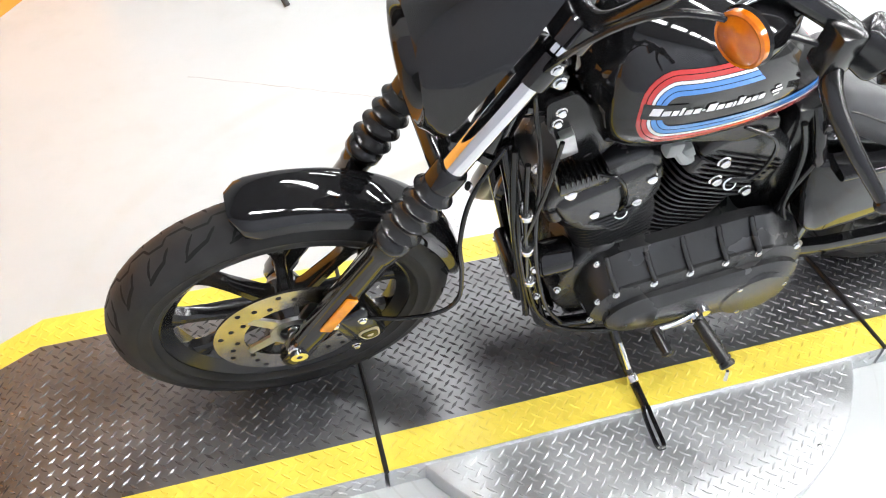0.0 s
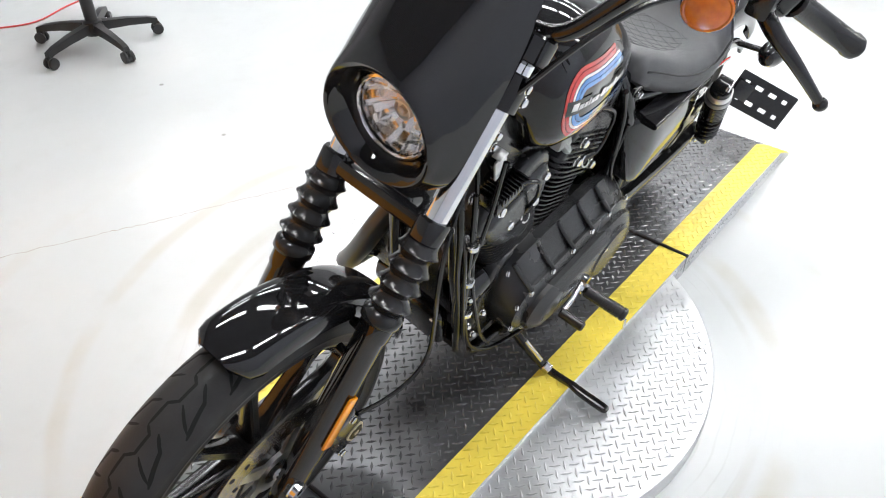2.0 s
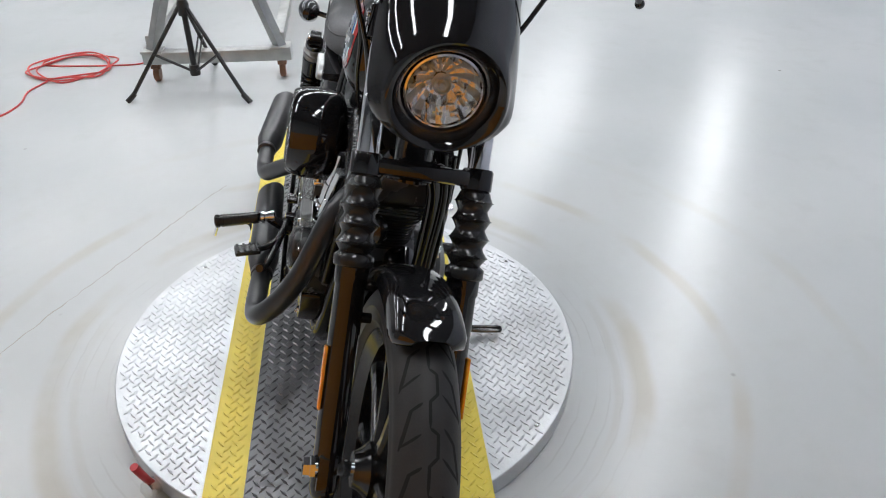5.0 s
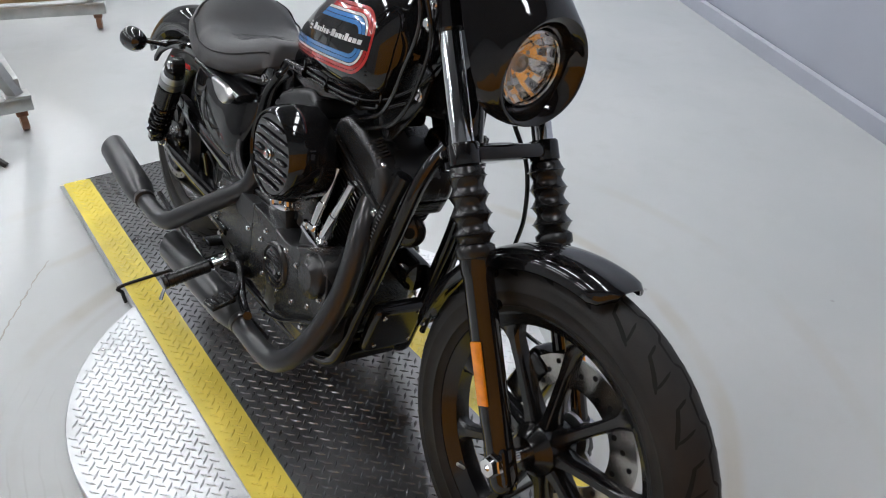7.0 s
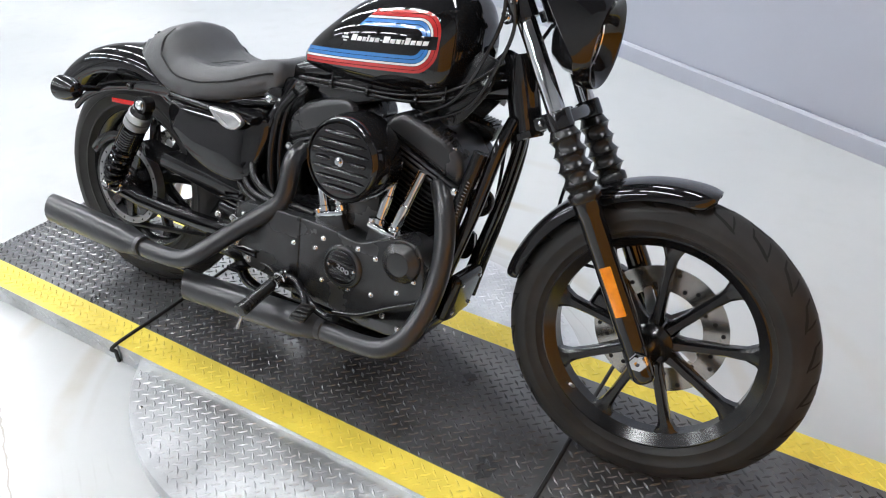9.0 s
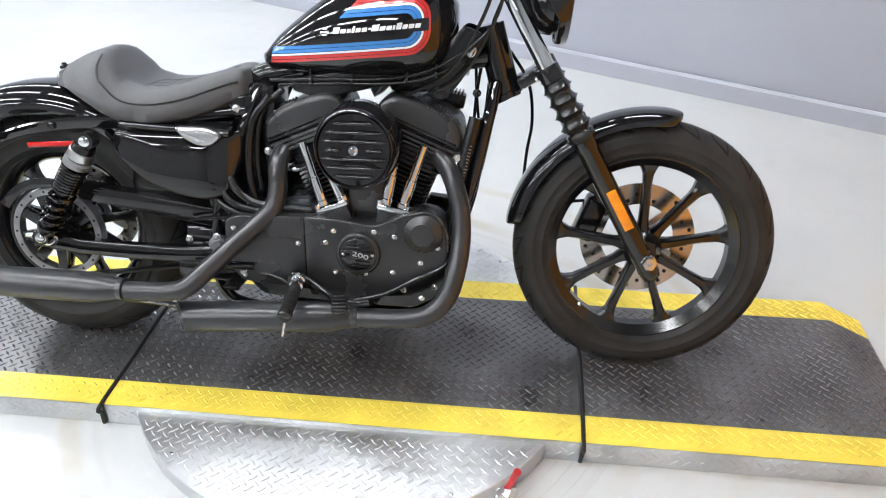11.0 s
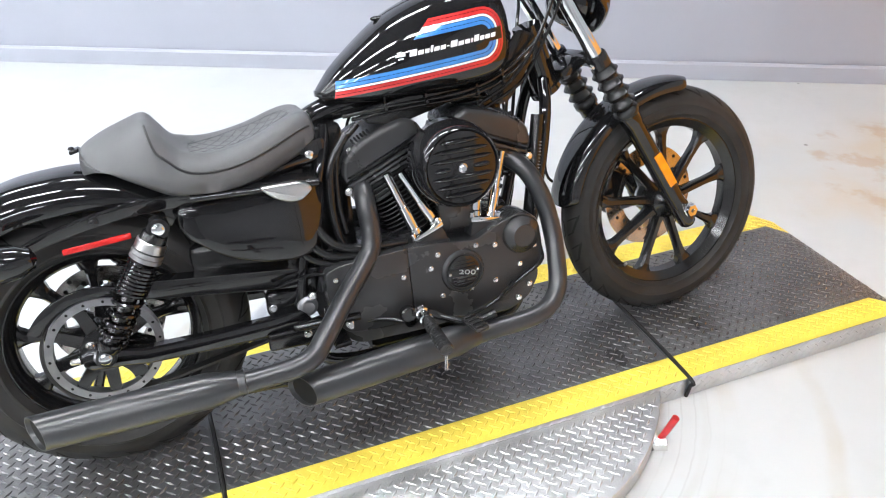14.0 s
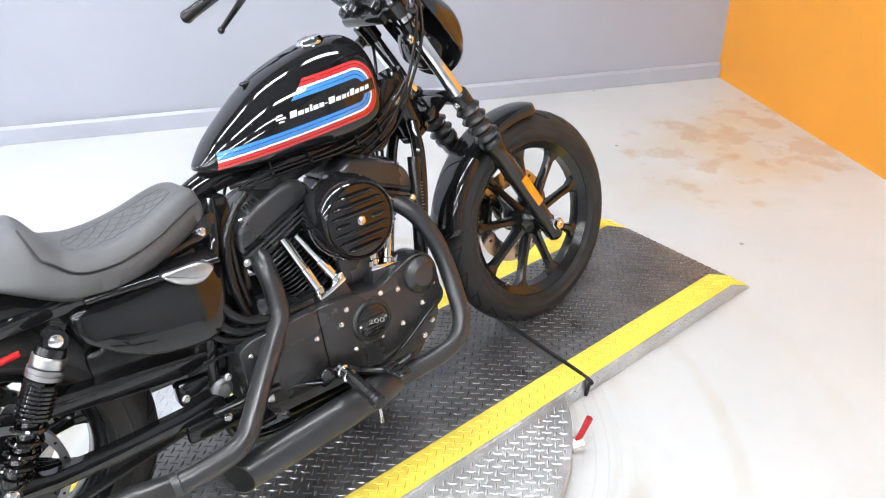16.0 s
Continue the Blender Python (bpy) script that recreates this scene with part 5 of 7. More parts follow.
# frame tubes
TUBES = [
    [(1.165, 0.0, 0.70), (1.115, 0.0, 0.87)],
    [(1.12, 0, 0.80), (0.95, 0, 0.775), (0.70, 0, 0.755), (0.56, 0, 0.735), (0.45, 0, 0.66)],
]
bm = bmesh.new()
tube(bm, TUBES[0], 0.036, 20, smooth=False)
lathe(bm, [(0.03, 0), (0.043, 0.002), (0.043, 0.016), (0.03, 0.018)], axis((1.167, 0, 0.697), UP), 24)
bpart("steering_head", bm, GLOSS)
bm = bmesh.new()
tube(bm, TUBES[1], 0.03, 16)
bpart("backbone", bm, GLOSS)
for s in (-1, 1):
    bm = bmesh.new()
    tube(bm, [(1.14, s * 0.03, 0.735), (1.125, s * 0.062, 0.66), (1.095, s * 0.075, 0.52), (1.045, s * 0.085, 0.34), (1.015, s * 0.09, 0.23), (0.985, s * 0.095, 0.165), (0.90, s * 0.10, 0.14), (0.70, s * 0.105, 0.138), (0.52, s * 0.11, 0.15), (0.45, s * 0.11, 0.19), (0.43, s * 0.11, 0.30)], 0.0155, 14, 6)
    bpart("frame_tube", bm, GLOSS, "gloss black frame tube")
    bm = bmesh.new()
    tube(bm, [(0.43, s * 0.108, 0.29), (0.46, s * 0.105, 0.45), (0.53, s * 0.09, 0.63), (0.56, s * 0.05, 0.715)], 0.0145, 12, 6)
    tube(bm, [(0.54, s * 0.075, 0.66), (0.40, s * 0.105, 0.645), (0.28, s * 0.112, 0.632)], 0.0145, 12, 6)
    bpart("frame_tube", bm, GLOSS, "gloss black frame tube")
    bm = bmesh.new()
    prism(bm, rounded([(0.485, 0.69), (0.55, 0.70), (0.545, 0.655), (0.50, 0.64)], 0.012), 0.084, 0.09, Matrix(((1, 0, 0, 0), (0, 0, s, 0), (0, 1, 0, 0), (0, 0, 0, 1))), 0.002)
    g = bpart("frame_gusset", bm, GLOSS)
    bolts("gusset_bolt", [(0.51, s * 0.09, 0.664)], (0, s, 0), g, 0.009, 0.007)
    # swingarm
    bm = bmesh.new()
    rings = []
    for u, w, h, vv in ((0.44, 0.292, 0.024, 0.115), (0.36, 0.29, 0.022, 0.122), (0.22, 0.293, 0.02, 0.126), (0.08, 0.300, 0.019, 0.128), (0.03, 0.312, 0.022, 0.128), (-0.03, 0.320, 0.024, 0.128), (-0.045, 0.322, 0.014, 0.128)):
        rings.append([(u, s * (vv - 0.013), w - h), (u, s * (vv + 0.009), w - h), (u, s * (vv + 0.013), w - h + 0.006), (u, s * (vv + 0.013), w + h - 0.006), (u, s * (vv + 0.009), w + h), (u, s * (vv - 0.013), w + h)])
    loft(bm, rings)
    sw = bpart("swingarm", bm, GLOSS, "gloss black swingarm")
    bolts("axle_nut", [(0.0, s * 0.138, 0.322)], (0, s, 0), sw, 0.019, 0.016, material=CHROME)
    bolts("adjuster_bolt", [(-0.05, s * 0.128, 0.322)], (-1, 0, 0), sw, 0.007, 0.02)
    bm = bmesh.new()
    lathe(bm, [(0.024, -0.012), (0.024, 0.006), (0.016, 0.01), (0.014, 0.016), (0.001, 0.016)], axis((0.445, s * 0.118, 0.318), (0, s, 0)), 24)
    part("pivot_cap", bm, PULLEY, sw)
    # shock absorber
    top, bot = Vector((0.166, s * 0.175, 0.592)), Vector((0.004, s * 0.165, 0.335))
    d = (bot - top).normalized()
    Ms = axis(top, d)
    bm = bmesh.new()
    Lg = (bot - top).length
    lathe(bm, [(0.012, 0.01), (0.026, 0.014), (0.028, 0.03), (0.028, 0.05), (0.024, 0.052), (0.017, 0.056), (0.017, Lg - 0.05), (0.0195, Lg - 0.045), (0.0195, Lg - 0.036), (0.026, Lg - 0.034), (0.026, Lg - 0.028), (0.022, Lg - 0.016), (0.01, Lg - 0.01)], Ms, 24)
    lathe(bm, [(0.012, -0.016), (0.022, -0.016), (0.022, 0.016), (0.012, 0.016)], axis(top, (0, 1, 0)), 24)
    lathe(bm, [(0.012, -0.014), (0.019, -0.014), (0.019, 0.014), (0.012, 0.014)], axis(bot, (0, 1, 0)), 24)
    shock = bpart("shock_absorber", bm, SATIN, "black coil-over shock absorber")
    bm = bmesh.new()
    lathe(bm, [(0.0285, 0.030), (0.031, 0.032), (0.031, 0.050), (0.0285, 0.052)], Ms, 28)
    part("preload_collar", bm, SATIN_SILVER, shock, "silver preload collar")
    bm = bmesh.new()
    lathe(bm, [(0.0285, 0.053), (0.033, 0.054), (0.033, 0.062), (0.031, 0.063), (0.033, 0.065), (0.033, 0.073), (0.0285, 0.075)], Ms, 28)
    part("lock_ring", bm, PULLEY, shock, "grey knurled lock ring")
    bm = bmesh.new()
    pts = []
    for k in range(13 * 12 + 1):
        a = 2 * math.pi * k / 12
        pts.append(Ms @ Vector((0.0275 * math.cos(a), 0.0275 * math.sin(a), 0.08 + (Lg - 0.115) * (0.36 * min(1.0, k / 96) + 0.64 * max(0.0, (k - 96) / 60)))))
    tube(bm, pts, 0.0054, 7, smooth=False)
    part("spring", bm, GLOSS, shock, "black coil spring")
    bolts("shock_bolt", [top + Vector((0, s * 0.014, 0)), bot + Vector((0, s * 0.012, 0))], (0, s, 0), shock, 0.0115, 0.009, material=CHROME)

# belt drive on the right: toothed pulley, belt and guard; brake rotor on the left
RM = Matrix.Translation(REAR_AXLE)
bm = bmesh.new()
lathe(bm, [(0.104, -0.014), (0.121, -0.014), (0.121, 0.014), (0.104, 0.014)], OUT @ Matrix.Translation((0, 0, -0.088)), 90, loop=True)
pulley = bpart("drive_pulley", bm, PULLEY, "steel rear belt pulley ring", m=RM)
bm = bmesh.new()
lathe(bm, [(0.02, -0.02), (0.05, -0.016), (0.05, 0.012), (0.02, 0.012)], OUT @ Matrix.Translation((0, 0, -0.088)), 32)
part("pulley_hub", bm, SATIN, pulley)
arm = None
for k in range(9):
    a = Matrix.Rotation(radians(40 * k + 11), 4, "Y")
    if arm is None:
        bm = bmesh.new()
        prism(bm, [(0.03, -0.015), (0.105, -0.012), (0.105, 0.012), (0.03, 0.015)], -0.01, 0.008, OUT @ Matrix.Translation((0, 0, -0.088)), 0.003)
        arm = part("pulley_arm", bm, SATIN, pulley, m=a)
    else:
        again(arm, a)
bolts("pulley_bolt", [(0.033 * math.cos(radians(72 * k)), -0.107, 0.033 * math.sin(radians(72 * k))) for k in range(5)], (0, -1, 0), pulley, 0.008, 0.008)
bolts("pulley_rivet", [(0.113 * math.cos(radians(20 * k)), -0.102, 0.113 * math.sin(radians(20 * k))) for k in range(18)], (0, -1, 0), pulley, 0.0025, 0.001, material=SHADE_AND_TRIM)
bm = bmesh.new()
loopy = []
for a in np.linspace(82, 278, 40):
    loopy.append((0.124 * math.cos(radians(a)), 0.322 + 0.124 * math.sin(radians(a))))
for a in np.linspace(-78, 78, 20):
    loopy.append((0.565 + 0.055 * math.cos(radians(a)), 0.335 + 0.055 * math.sin(radians(a))))
rings = []
for x, z in loopy:
    c = Vector((0.0 if x < 0.3 else 0.565, 0, 0.322 if x < 0.3 else 0.335))
    n = (Vector((x, 0, z)) - c).normalized() * 0.006
    rings.append([(x, -0.101, z), (x, -0.075, z), (x + n.x, -0.075, z + n.z), (x + n.x, -0.101, z + n.z)])
loft(bm, rings, loop=True)
bpart("drive_belt", bm, RUBBER, "black toothed drive belt")
bm = bmesh.new()
MR = Matrix(((1, 0, 0, 0), (0, 0, -1, 0), (0, 1, 0, 0), (0, 0, 0, 1)))
plate_out = [(0.075, 0.464), (0.132, 0.455), (0.437, 0.412), (0.480, 0.404), (0.470, 0.362), (0.419, 0.367), (0.125, 0.416), (0.082, 0.424)]
prism(bm, rounded(plate_out, 0.008), 0.108, 0.114, MR, 0.002)
prism(bm, [(0.075, 0.460), (0.437, 0.408), (0.480, 0.400), (0.480, 0.405), (0.437, 0.413), (0.075, 0.465)], 0.07, 0.1135, MR)
arc = [(-0.004 + 0.156 * math.cos(radians(a)), 0.318 + 0.156 * math.sin(radians(a))) for a in np.linspace(62, 148, 20)]
arc_in = [(-0.004 + 0.131 * math.cos(radians(a)), 0.318 + 0.131 * math.sin(radians(a))) for a in np.linspace(148, 62, 20)]
prism(bm, arc + arc_in, 0.108, 0.113, MR, 0.002)
bpart("belt_guard", bm, GLOSS, "gloss black upper belt guard")
rotor("rear_brake_rotor", 0.092, 0.13, 0.092, RM, True, ROTOR)
bm = bmesh.new()
box(bm, (0.10, 0.05, 0.06), pose(0.13, 0.095, 0.365, 0, 30, 0), 0.012, 3)
bpart("rear_brake_caliper", bm, SATIN, "black rear brake caliper")

# exhausts
def pipe(name, pts, r, label):
    bm = bmesh.new()
    tube(bm, pts, r, 24, 10)
    return bpart(name, bm, EXHAUST, label, sharp=60)


def muffler(parent, a, b, r0, r1, label):
    """A slash-cut silencer from the joint a to its open end b."""
    a, b = Vector(a), Vector(b)
    d = (b - a)
    L = d.length
    M = axis(a, d)
    bm = bmesh.new()
    seg = 40
    prof = [(r0, 0), (r0 + 0.0015, 0.003), (r1 * 0.965, 0.056), (r1, 0.062), (r1, 0.28), (r1 * 0.985, L)]
    rings = []

    def ring(r, z, slant):
        out = []
        for k in range(seg):
            t = 2 * math.pi * k / seg
            p = M @ Vector((r * math.cos(t), r * math.sin(t), z))
            off = p - (M @ Vector((0, 0, z)))
            out.append(p + d.normalized() * slant * 0.66 * off.y)
        return out

    for r, z in prof:
        rings.append(ring(r, z, 1 if z > L * 0.95 else 0))
    rings.append(ring(r1 * 0.93, L, 1))
    rings.append(ring(r1 * 0.92, L - 0.012, 1))
    loft(bm, rings, cap=False)
    can = bpart("silencer", bm, EXHAUST, label, sharp=50)
    # inner wall coloured near black, so the open end looks deep in shade
    bm = bmesh.new()
    loft(bm, [ring(r1 * 0.925, L - 0.010, 1), ring(r1 * 0.90, L - 0.12, 0), ring(0.012, L - 0.125, 0)])
    part("bore", bm, SHADE_AND_TRIM, can, "inside of the silencer, painted near black as shade")
    bm = bmesh.new()
    lathe(bm, [(r0 - 0.003, -0.016), (r0 + 0.0005, -0.015), (r0 + 0.0005, -0.001), (r0, 0.001)], M, 32)
    part("joint_ring", bm, EXHAUST, can)


fp = pipe("front_exhaust_pipe", [(0.985, -0.05, 0.575), (1.012, -0.085, 0.562), (1.042, -0.115, 0.525), (1.065, -0.14, 0.46), (1.073, -0.163, 0.39), (1.066, -0.195, 0.315), (1.045, -0.230, 0.252), (1.00, -0.246, 0.213), (0.94, -0.248, 0.201), (0.88, -0.246, 0.198), (0.79, -0.242, 0.194)], 0.0235, "matt black front exhaust pipe")
muffler(fp, (0.817, -0.243, 0.197), (0.382, -0.246, 0.172), 0.0265, 0.0385, "matt black slash-cut silencer")
rp = pipe("rear_exhaust_pipe", [(0.628, -0.05, 0.575), (0.620, -0.09, 0.562), (0.616, -0.12, 0.535), (0.616, -0.135, 0.48), (0.608, -0.147, 0.436), (0.580, -0.165, 0.405), (0.51, -0.208, 0.343), (0.455, -0.245, 0.292), (0.420, -0.264, 0.263), (0.38, -0.272, 0.251), (0.32, -0.275, 0.248), (0.21, -0.272, 0.246)], 0.0235, "matt black rear exhaust pipe")
muffler(rp, (0.252, -0.275, 0.2505), (-0.150, -0.241, 0.240), 0.0265, 0.0385, "matt black slash-cut silencer")


# ---- engine ----
CRANK = Vector((0.82, 0, 0.31))
XZ = {-1: Matrix(((1, 0, 0, 0), (0, 0, -1, 0), (0, 1, 0, 0), (0, 0, 0, 1))), 1: Matrix(((1, 0, 0, 0), (0, 0, 1, 0), (0, 1, 0, 0), (0, 0, 0, 1)))}
bm = bmesh.new()
CASE = [(0.46, 0.29), (0.50, 0.42), (0.62, 0.43), (0.80, 0.44), (0.94, 0.43), (0.985, 0.36), (0.985, 0.24), (0.94, 0.185), (0.75, 0.172), (0.55, 0.18)]
prism(bm, rounded(CASE, 0.03), -0.105, 0.092, XZ[1], 0.01)
crankcase = bpart("crankcase", bm, WRINKLE, "black wrinkle-finish crankcase", sharp=50)

for sgn, nm in ((-1, "rear_cylinder"), (1, "front_cylinder")):
    # local x: across the cylinder in the bike's plane, y: along v, z: up the cylinder
    C = Matrix.Translation(CRANK) @ Matrix.Rotation(radians(22.5 * sgn), 4, "Y")
    bm = bmesh.new()
    lathe(bm, [(0.06, 0.09), (0.06, 0.33)], C, 32)
    cyl = bpart(nm, bm, FIN, "black finned cylinder")
    fin = None
    for k in range(11):
        z = 0.132 + 0.0115 * k
        hx, hy = 0.092 + 0.0005 * k, 0.084
        m = C @ Matrix.Translation((0, 0, z))
        if fin is None:
            bm = bmesh.new()
            prism(bm, rounded([(-hx, -hy), (hx, -hy), (hx, hy), (-hx, hy)], 0.055, 7), -0.0017, 0.0017, Matrix(), 0.0008, 1)
            fin = part("cooling_fin", bm, FIN, cyl, m=m)
        else:
            again(fin, m)
    bm = bmesh.new()
    prism(bm, rounded([(-0.088, -0.078), (0.088, -0.078), (0.088, 0.078), (-0.088, 0.078)], 0.03), 0.255, 0.318, C, 0.004)
    head = bpart("cylinder_head", bm, FIN, "black finned cylinder head")
    for shape, z0, count in (((-0.108, -0.09, 0.108, 0.09, 0.06), 0.262, 4), ((-0.104, 0.0, 0.104, 0.09, 0.045), 0.312, 5 if sgn < 0 else 0)):
        fin = None
        x0, y0, x1, y1, r = shape
        for k in range(count):
            m = C @ Matrix.Translation((0, 0, z0 + 0.0125 * k))
            if fin is None:
                bm = bmesh.new()
                prism(bm, rounded([(x0, y0), (x1, y0), (x1, y1), (x0, y1)], r, 7), 0.0, 0.0038, Matrix(), 0.0015, 1)
                fin = part("head_fin", bm, FIN, head, m=m)
            else:
                again(fin, m)
    bm = bmesh.new()
    R1 = [(sgn * x, z) for x, z in ((-0.106, 0.337), (-0.107, 0.371), (-0.084, 0.402), (-0.036, 0.411), (0.041, 0.413), (0.093, 0.398), (0.116, 0.363), (0.118, 0.337))]
    for side in (-1, 1):
        prism(bm, rounded(R1, 0.022, 5), 0.0, 0.099 if side < 0 else 0.084, C @ XZ[side], 0.017, 5)
    rocker = bpart("rocker_cover", bm, WRINKLE, "black wrinkle-finish rocker cover", sharp=40)
    bm = bmesh.new()
    prism(bm, rounded([(-0.112, -0.084), (0.112, -0.084), (0.112, 0.084), (-0.112, 0.084)], 0.02), 0.305, 0.338, C @ Matrix.Translation((sgn * 0.006, 0, 0)))
    part("rocker_base", bm, FIN, rocker)
    for k, z in enumerate((0.308, 0.319, 0.330)):
        bm = bmesh.new()
        prism(bm, rounded([(-0.113, -0.099), (0.113, -0.099), (0.113, 0.080), (-0.113, 0.080)], 0.02), z, z + 0.0062, C @ Matrix.Translation((sgn * 0.006, 0, 0)), 0.002, 2)
        part("rocker_flange", bm, WRINKLE, rocker)
    fl = None
    for k in range(6):
        m = C @ pose(sgn * (0.006 + 0.0085 * k), -0.079, 0.4085 - 0.0002 * k, 22, 0, 0)
        if fl is None:
            bm = bmesh.new()
            box(bm, (0.0045, 0.034, 0.012), Matrix(), 0.0015, 1)
            fl = part("cover_fin", bm, WRINKLE, rocker, m=m)
        else:
            again(fl, m)
    top_d = C.to_3x3() @ Vector((0, -0.5, 0.87))
    bolts("cover_bolt", [C @ Vector((sgn * x, -0.086, 0.404)) for x in (-0.022, 0.066)], top_d, rocker, 0.005, 0.004)
    bolts("cover_bolt", [C @ Vector((sgn * 0.118, -0.1, 0.325))], (0, -1, 0), rocker, 0.0075, 0.007)
    bolts("head_bolt", [C @ Vector((x, 0.088, z)) for x, z in (((-0.041, 0.282), (0.037, 0.298), (-0.075, 0.334)) if sgn > 0 else ((0.054, 0.347), (-0.069, 0.283), (0.03, 0.30)))], (0, 1, 0), head, 0.010, 0.012)
    bolts("head_bolt", [C @ Vector((sgn * 0.10, -0.088, 0.292))], (0, -1, 0), head, 0.009, 0.01)
    if sgn > 0:
        bm = bmesh.new()
        prism(bm, rounded([(-0.098, 0.372), (0.104, 0.372), (0.098, 0.300), (0.066, 0.235), (0.005, 0.202), (-0.055, 0.235), (-0.090, 0.29)], 0.035, 6), 0.04, 0.0945, C @ XZ[1], 0.022, 6)
        for k in range(5):
            zz = 0.222 + 0.012 * k
            hx = 0.030 + 0.010 * k
            tube(bm, [C @ Vector((-hx, 0.084, zz + 0.012)), C @ Vector((-hx * 0.5, 0.0955, zz + 0.002)), C @ Vector((0.005, 0.0965, zz - 0.002)), C @ Vector((hx * 0.6, 0.0955, zz + 0.002)), C @ Vector((hx, 0.084, zz + 0.012))], 0.0026, 6, 4)
        part("head_face", bm, WRINKLE, head, sharp=50)
    # spark plug with its lead
    bm = bmesh.new()
    lead = [(1.0, 0.10, 0.705), (0.965, 0.118, 0.70), (0.938, 0.114, 0.65), (0.918, 0.10, 0.60), (0.914, 0.088, 0.565)] if sgn > 0 else [(0.73, 0.085, 0.735), (0.662, 0.10, 0.70), (0.645, 0.10, 0.64), (0.665, 0.10, 0.595), (0.70, 0.088, 0.588)]
    tube(bm, lead, 0.004, 8)
    tube(bm, [Vector(lead[-2]).lerp(Vector(lead[-1]), 0.2), lead[-1]], [0.0055, 0.0085], 10, smooth=False)
    part("plug_lead", bm, PLASTIC, head)
    bm = bmesh.new()
    lathe(bm, [(0.010, 0), (0.0135, 0.001), (0.0135, 0.005), (0.010, 0.006)], axis(Vector(lead[-1]) + Vector((0, 0.004, -0.006)), (0.1, 1, 0.4)), 20, loop=True)
    part("plug_ring", bm, ZINC, head, "bright ring round the plug boot")
    # pushrod tubes on the right
    tubes = ((0.677, 0.592, 0.728, 0.440), (0.712, 0.590, 0.778, 0.452)) if sgn < 0 else ((0.914, 0.606, 0.884, 0.452), (0.974, 0.594, 0.924, 0.440))
    for u1, w1, u0, w0 in tubes:
        a, b = Vector((u0, -0.128, w0)), Vector((u1, -0.108, w1))
        bm = bmesh.new()
        d = b - a
        lathe(bm, [(0.015, 0), (0.015, 0.012), (0.0125, 0.014), (0.0125, d.length * 0.45), (0.0105, d.length * 0.46), (0.0105, d.length)], axis(a, d), 20)
        bpart("pushrod_tube", bm, CHROME, "chrome pushrod tube")
    um = sum((t[2] for t in tubes)) / 2
    wm = sum((t[3] for t in tubes)) / 2
    bm = bmesh.new()
    Mt = Matrix.Translation((um, -0.130, wm - 0.004)) @ Matrix.Rotation(radians(-22.5 if sgn < 0 else 12), 4, "Y")
    box(bm, (0.082, 0.04, 0.014), Mt, 0.004)
    for x in (-0.036, 0.036):
        lathe(bm, [(0.008, 0), (0.008, 0.012), (0.006, 0.014)], Mt @ pose(x, -0.01, 0.004), 10)
    tap = bpart("tappet_cover", bm, CHROME, "chrome tappet cover")
    bm = bmesh.new()
    box(bm, (0.072, 0.05, 0.05), Mt @ pose(0, 0.008, -0.03), 0.006)
    part("tappet_block", bm, WRINKLE, tap)

# right cam cover and sprocket cover
bm = bmesh.new()
CAM = [(0.60, 0.428), (0.78, 0.418), (0.86, 0.405), (0.92, 0.432), (0.985, 0.452), (1.030, 0.432), (1.041, 0.36), (1.038, 0.312), (0.968, 0.276), (0.90, 0.236), (0.83, 0.208), (0.76, 0.228), (0.60, 0.240)]
edge = [(0.6885, 0.4225)] + [p for p in rounded(CAM, 0.022) if p[0] > 0.692] + [(0.6885, 0.2345)]
prism(bm, edge, 0.10, 0.172, XZ[-1], 0.004, 3)
lathe(bm, [(0.049, 0.16), (0.049, 0.180), (0.045, 0.187), (0.030, 0.191), (0.028, 0.194), (0.001, 0.195)], Matrix.Translation((0.982, 0, 0.396)) @ Matrix.Rotation(radians(90), 4, "X"), 40)
lathe(bm, [(0.056, 0.165), (0.056, 0.174), (0.050, 0.180), (0.047, 0.180), (0.045, 0.175), (0.001, 0.175)], Matrix.Translation((0.821, 0, 0.334)) @ Matrix.Rotation(radians(90), 4, "X"), 40)
CAM_BOLTS = ((0.74, 0.359), (0.761, 0.39), (0.861, 0.392), (0.911, 0.382), (1.02, 0.418), (0.963, 0.424), (1.017, 0.358), (0.975, 0.317), (0.906, 0.289), (0.84, 0.283), (0.763, 0.282))
cam_cover = bpart("cam_cover", bm, WRINKLE, "black wrinkle-finish cam cover", sharp=50)
bolts("cover_bolt", [(u, -0.172, w) for u, w in CAM_BOLTS], (0, -1, 0), cam_cover, 0.0052, 0.006)
bm = bmesh.new()
lathe(bm, [(0.042, 0), (0.042, 0.003), (0.038, 0.005), (0.001, 0.005)], axis((0.821, -0.175, 0.334), (0, -1, 0)), 40)
part("timer_cover", bm, GLOSS, cam_cover, "round black emblem with the figures 1200")
bm = bmesh.new()
for k in range(7):
    w = 0.334 + (k - 3) * 0.0095
    hwid = math.sqrt(max(0, 0.036 ** 2 - (w - 0.334) ** 2))
    if abs(w - 0.334) > 0.008:
        box(bm, (2 * hwid, 0.003, 0.003), pose(0.821, -0.1815, w), 0.0008, 1)
part("emblem_rib", bm, SATIN, cam_cover)
cu = bpy.data.curves.new("displacement_figures", "FONT")
cu.body, cu.size, cu.extrude, cu.align_x, cu.align_y = "1200", 0.019, 0.0008, "CENTER", "CENTER"
me_ob = bpy.data.objects.new("tmp_text", cu)
scene.collection.objects.link(me_ob)
dg = bpy.context.evaluated_depsgraph_get()
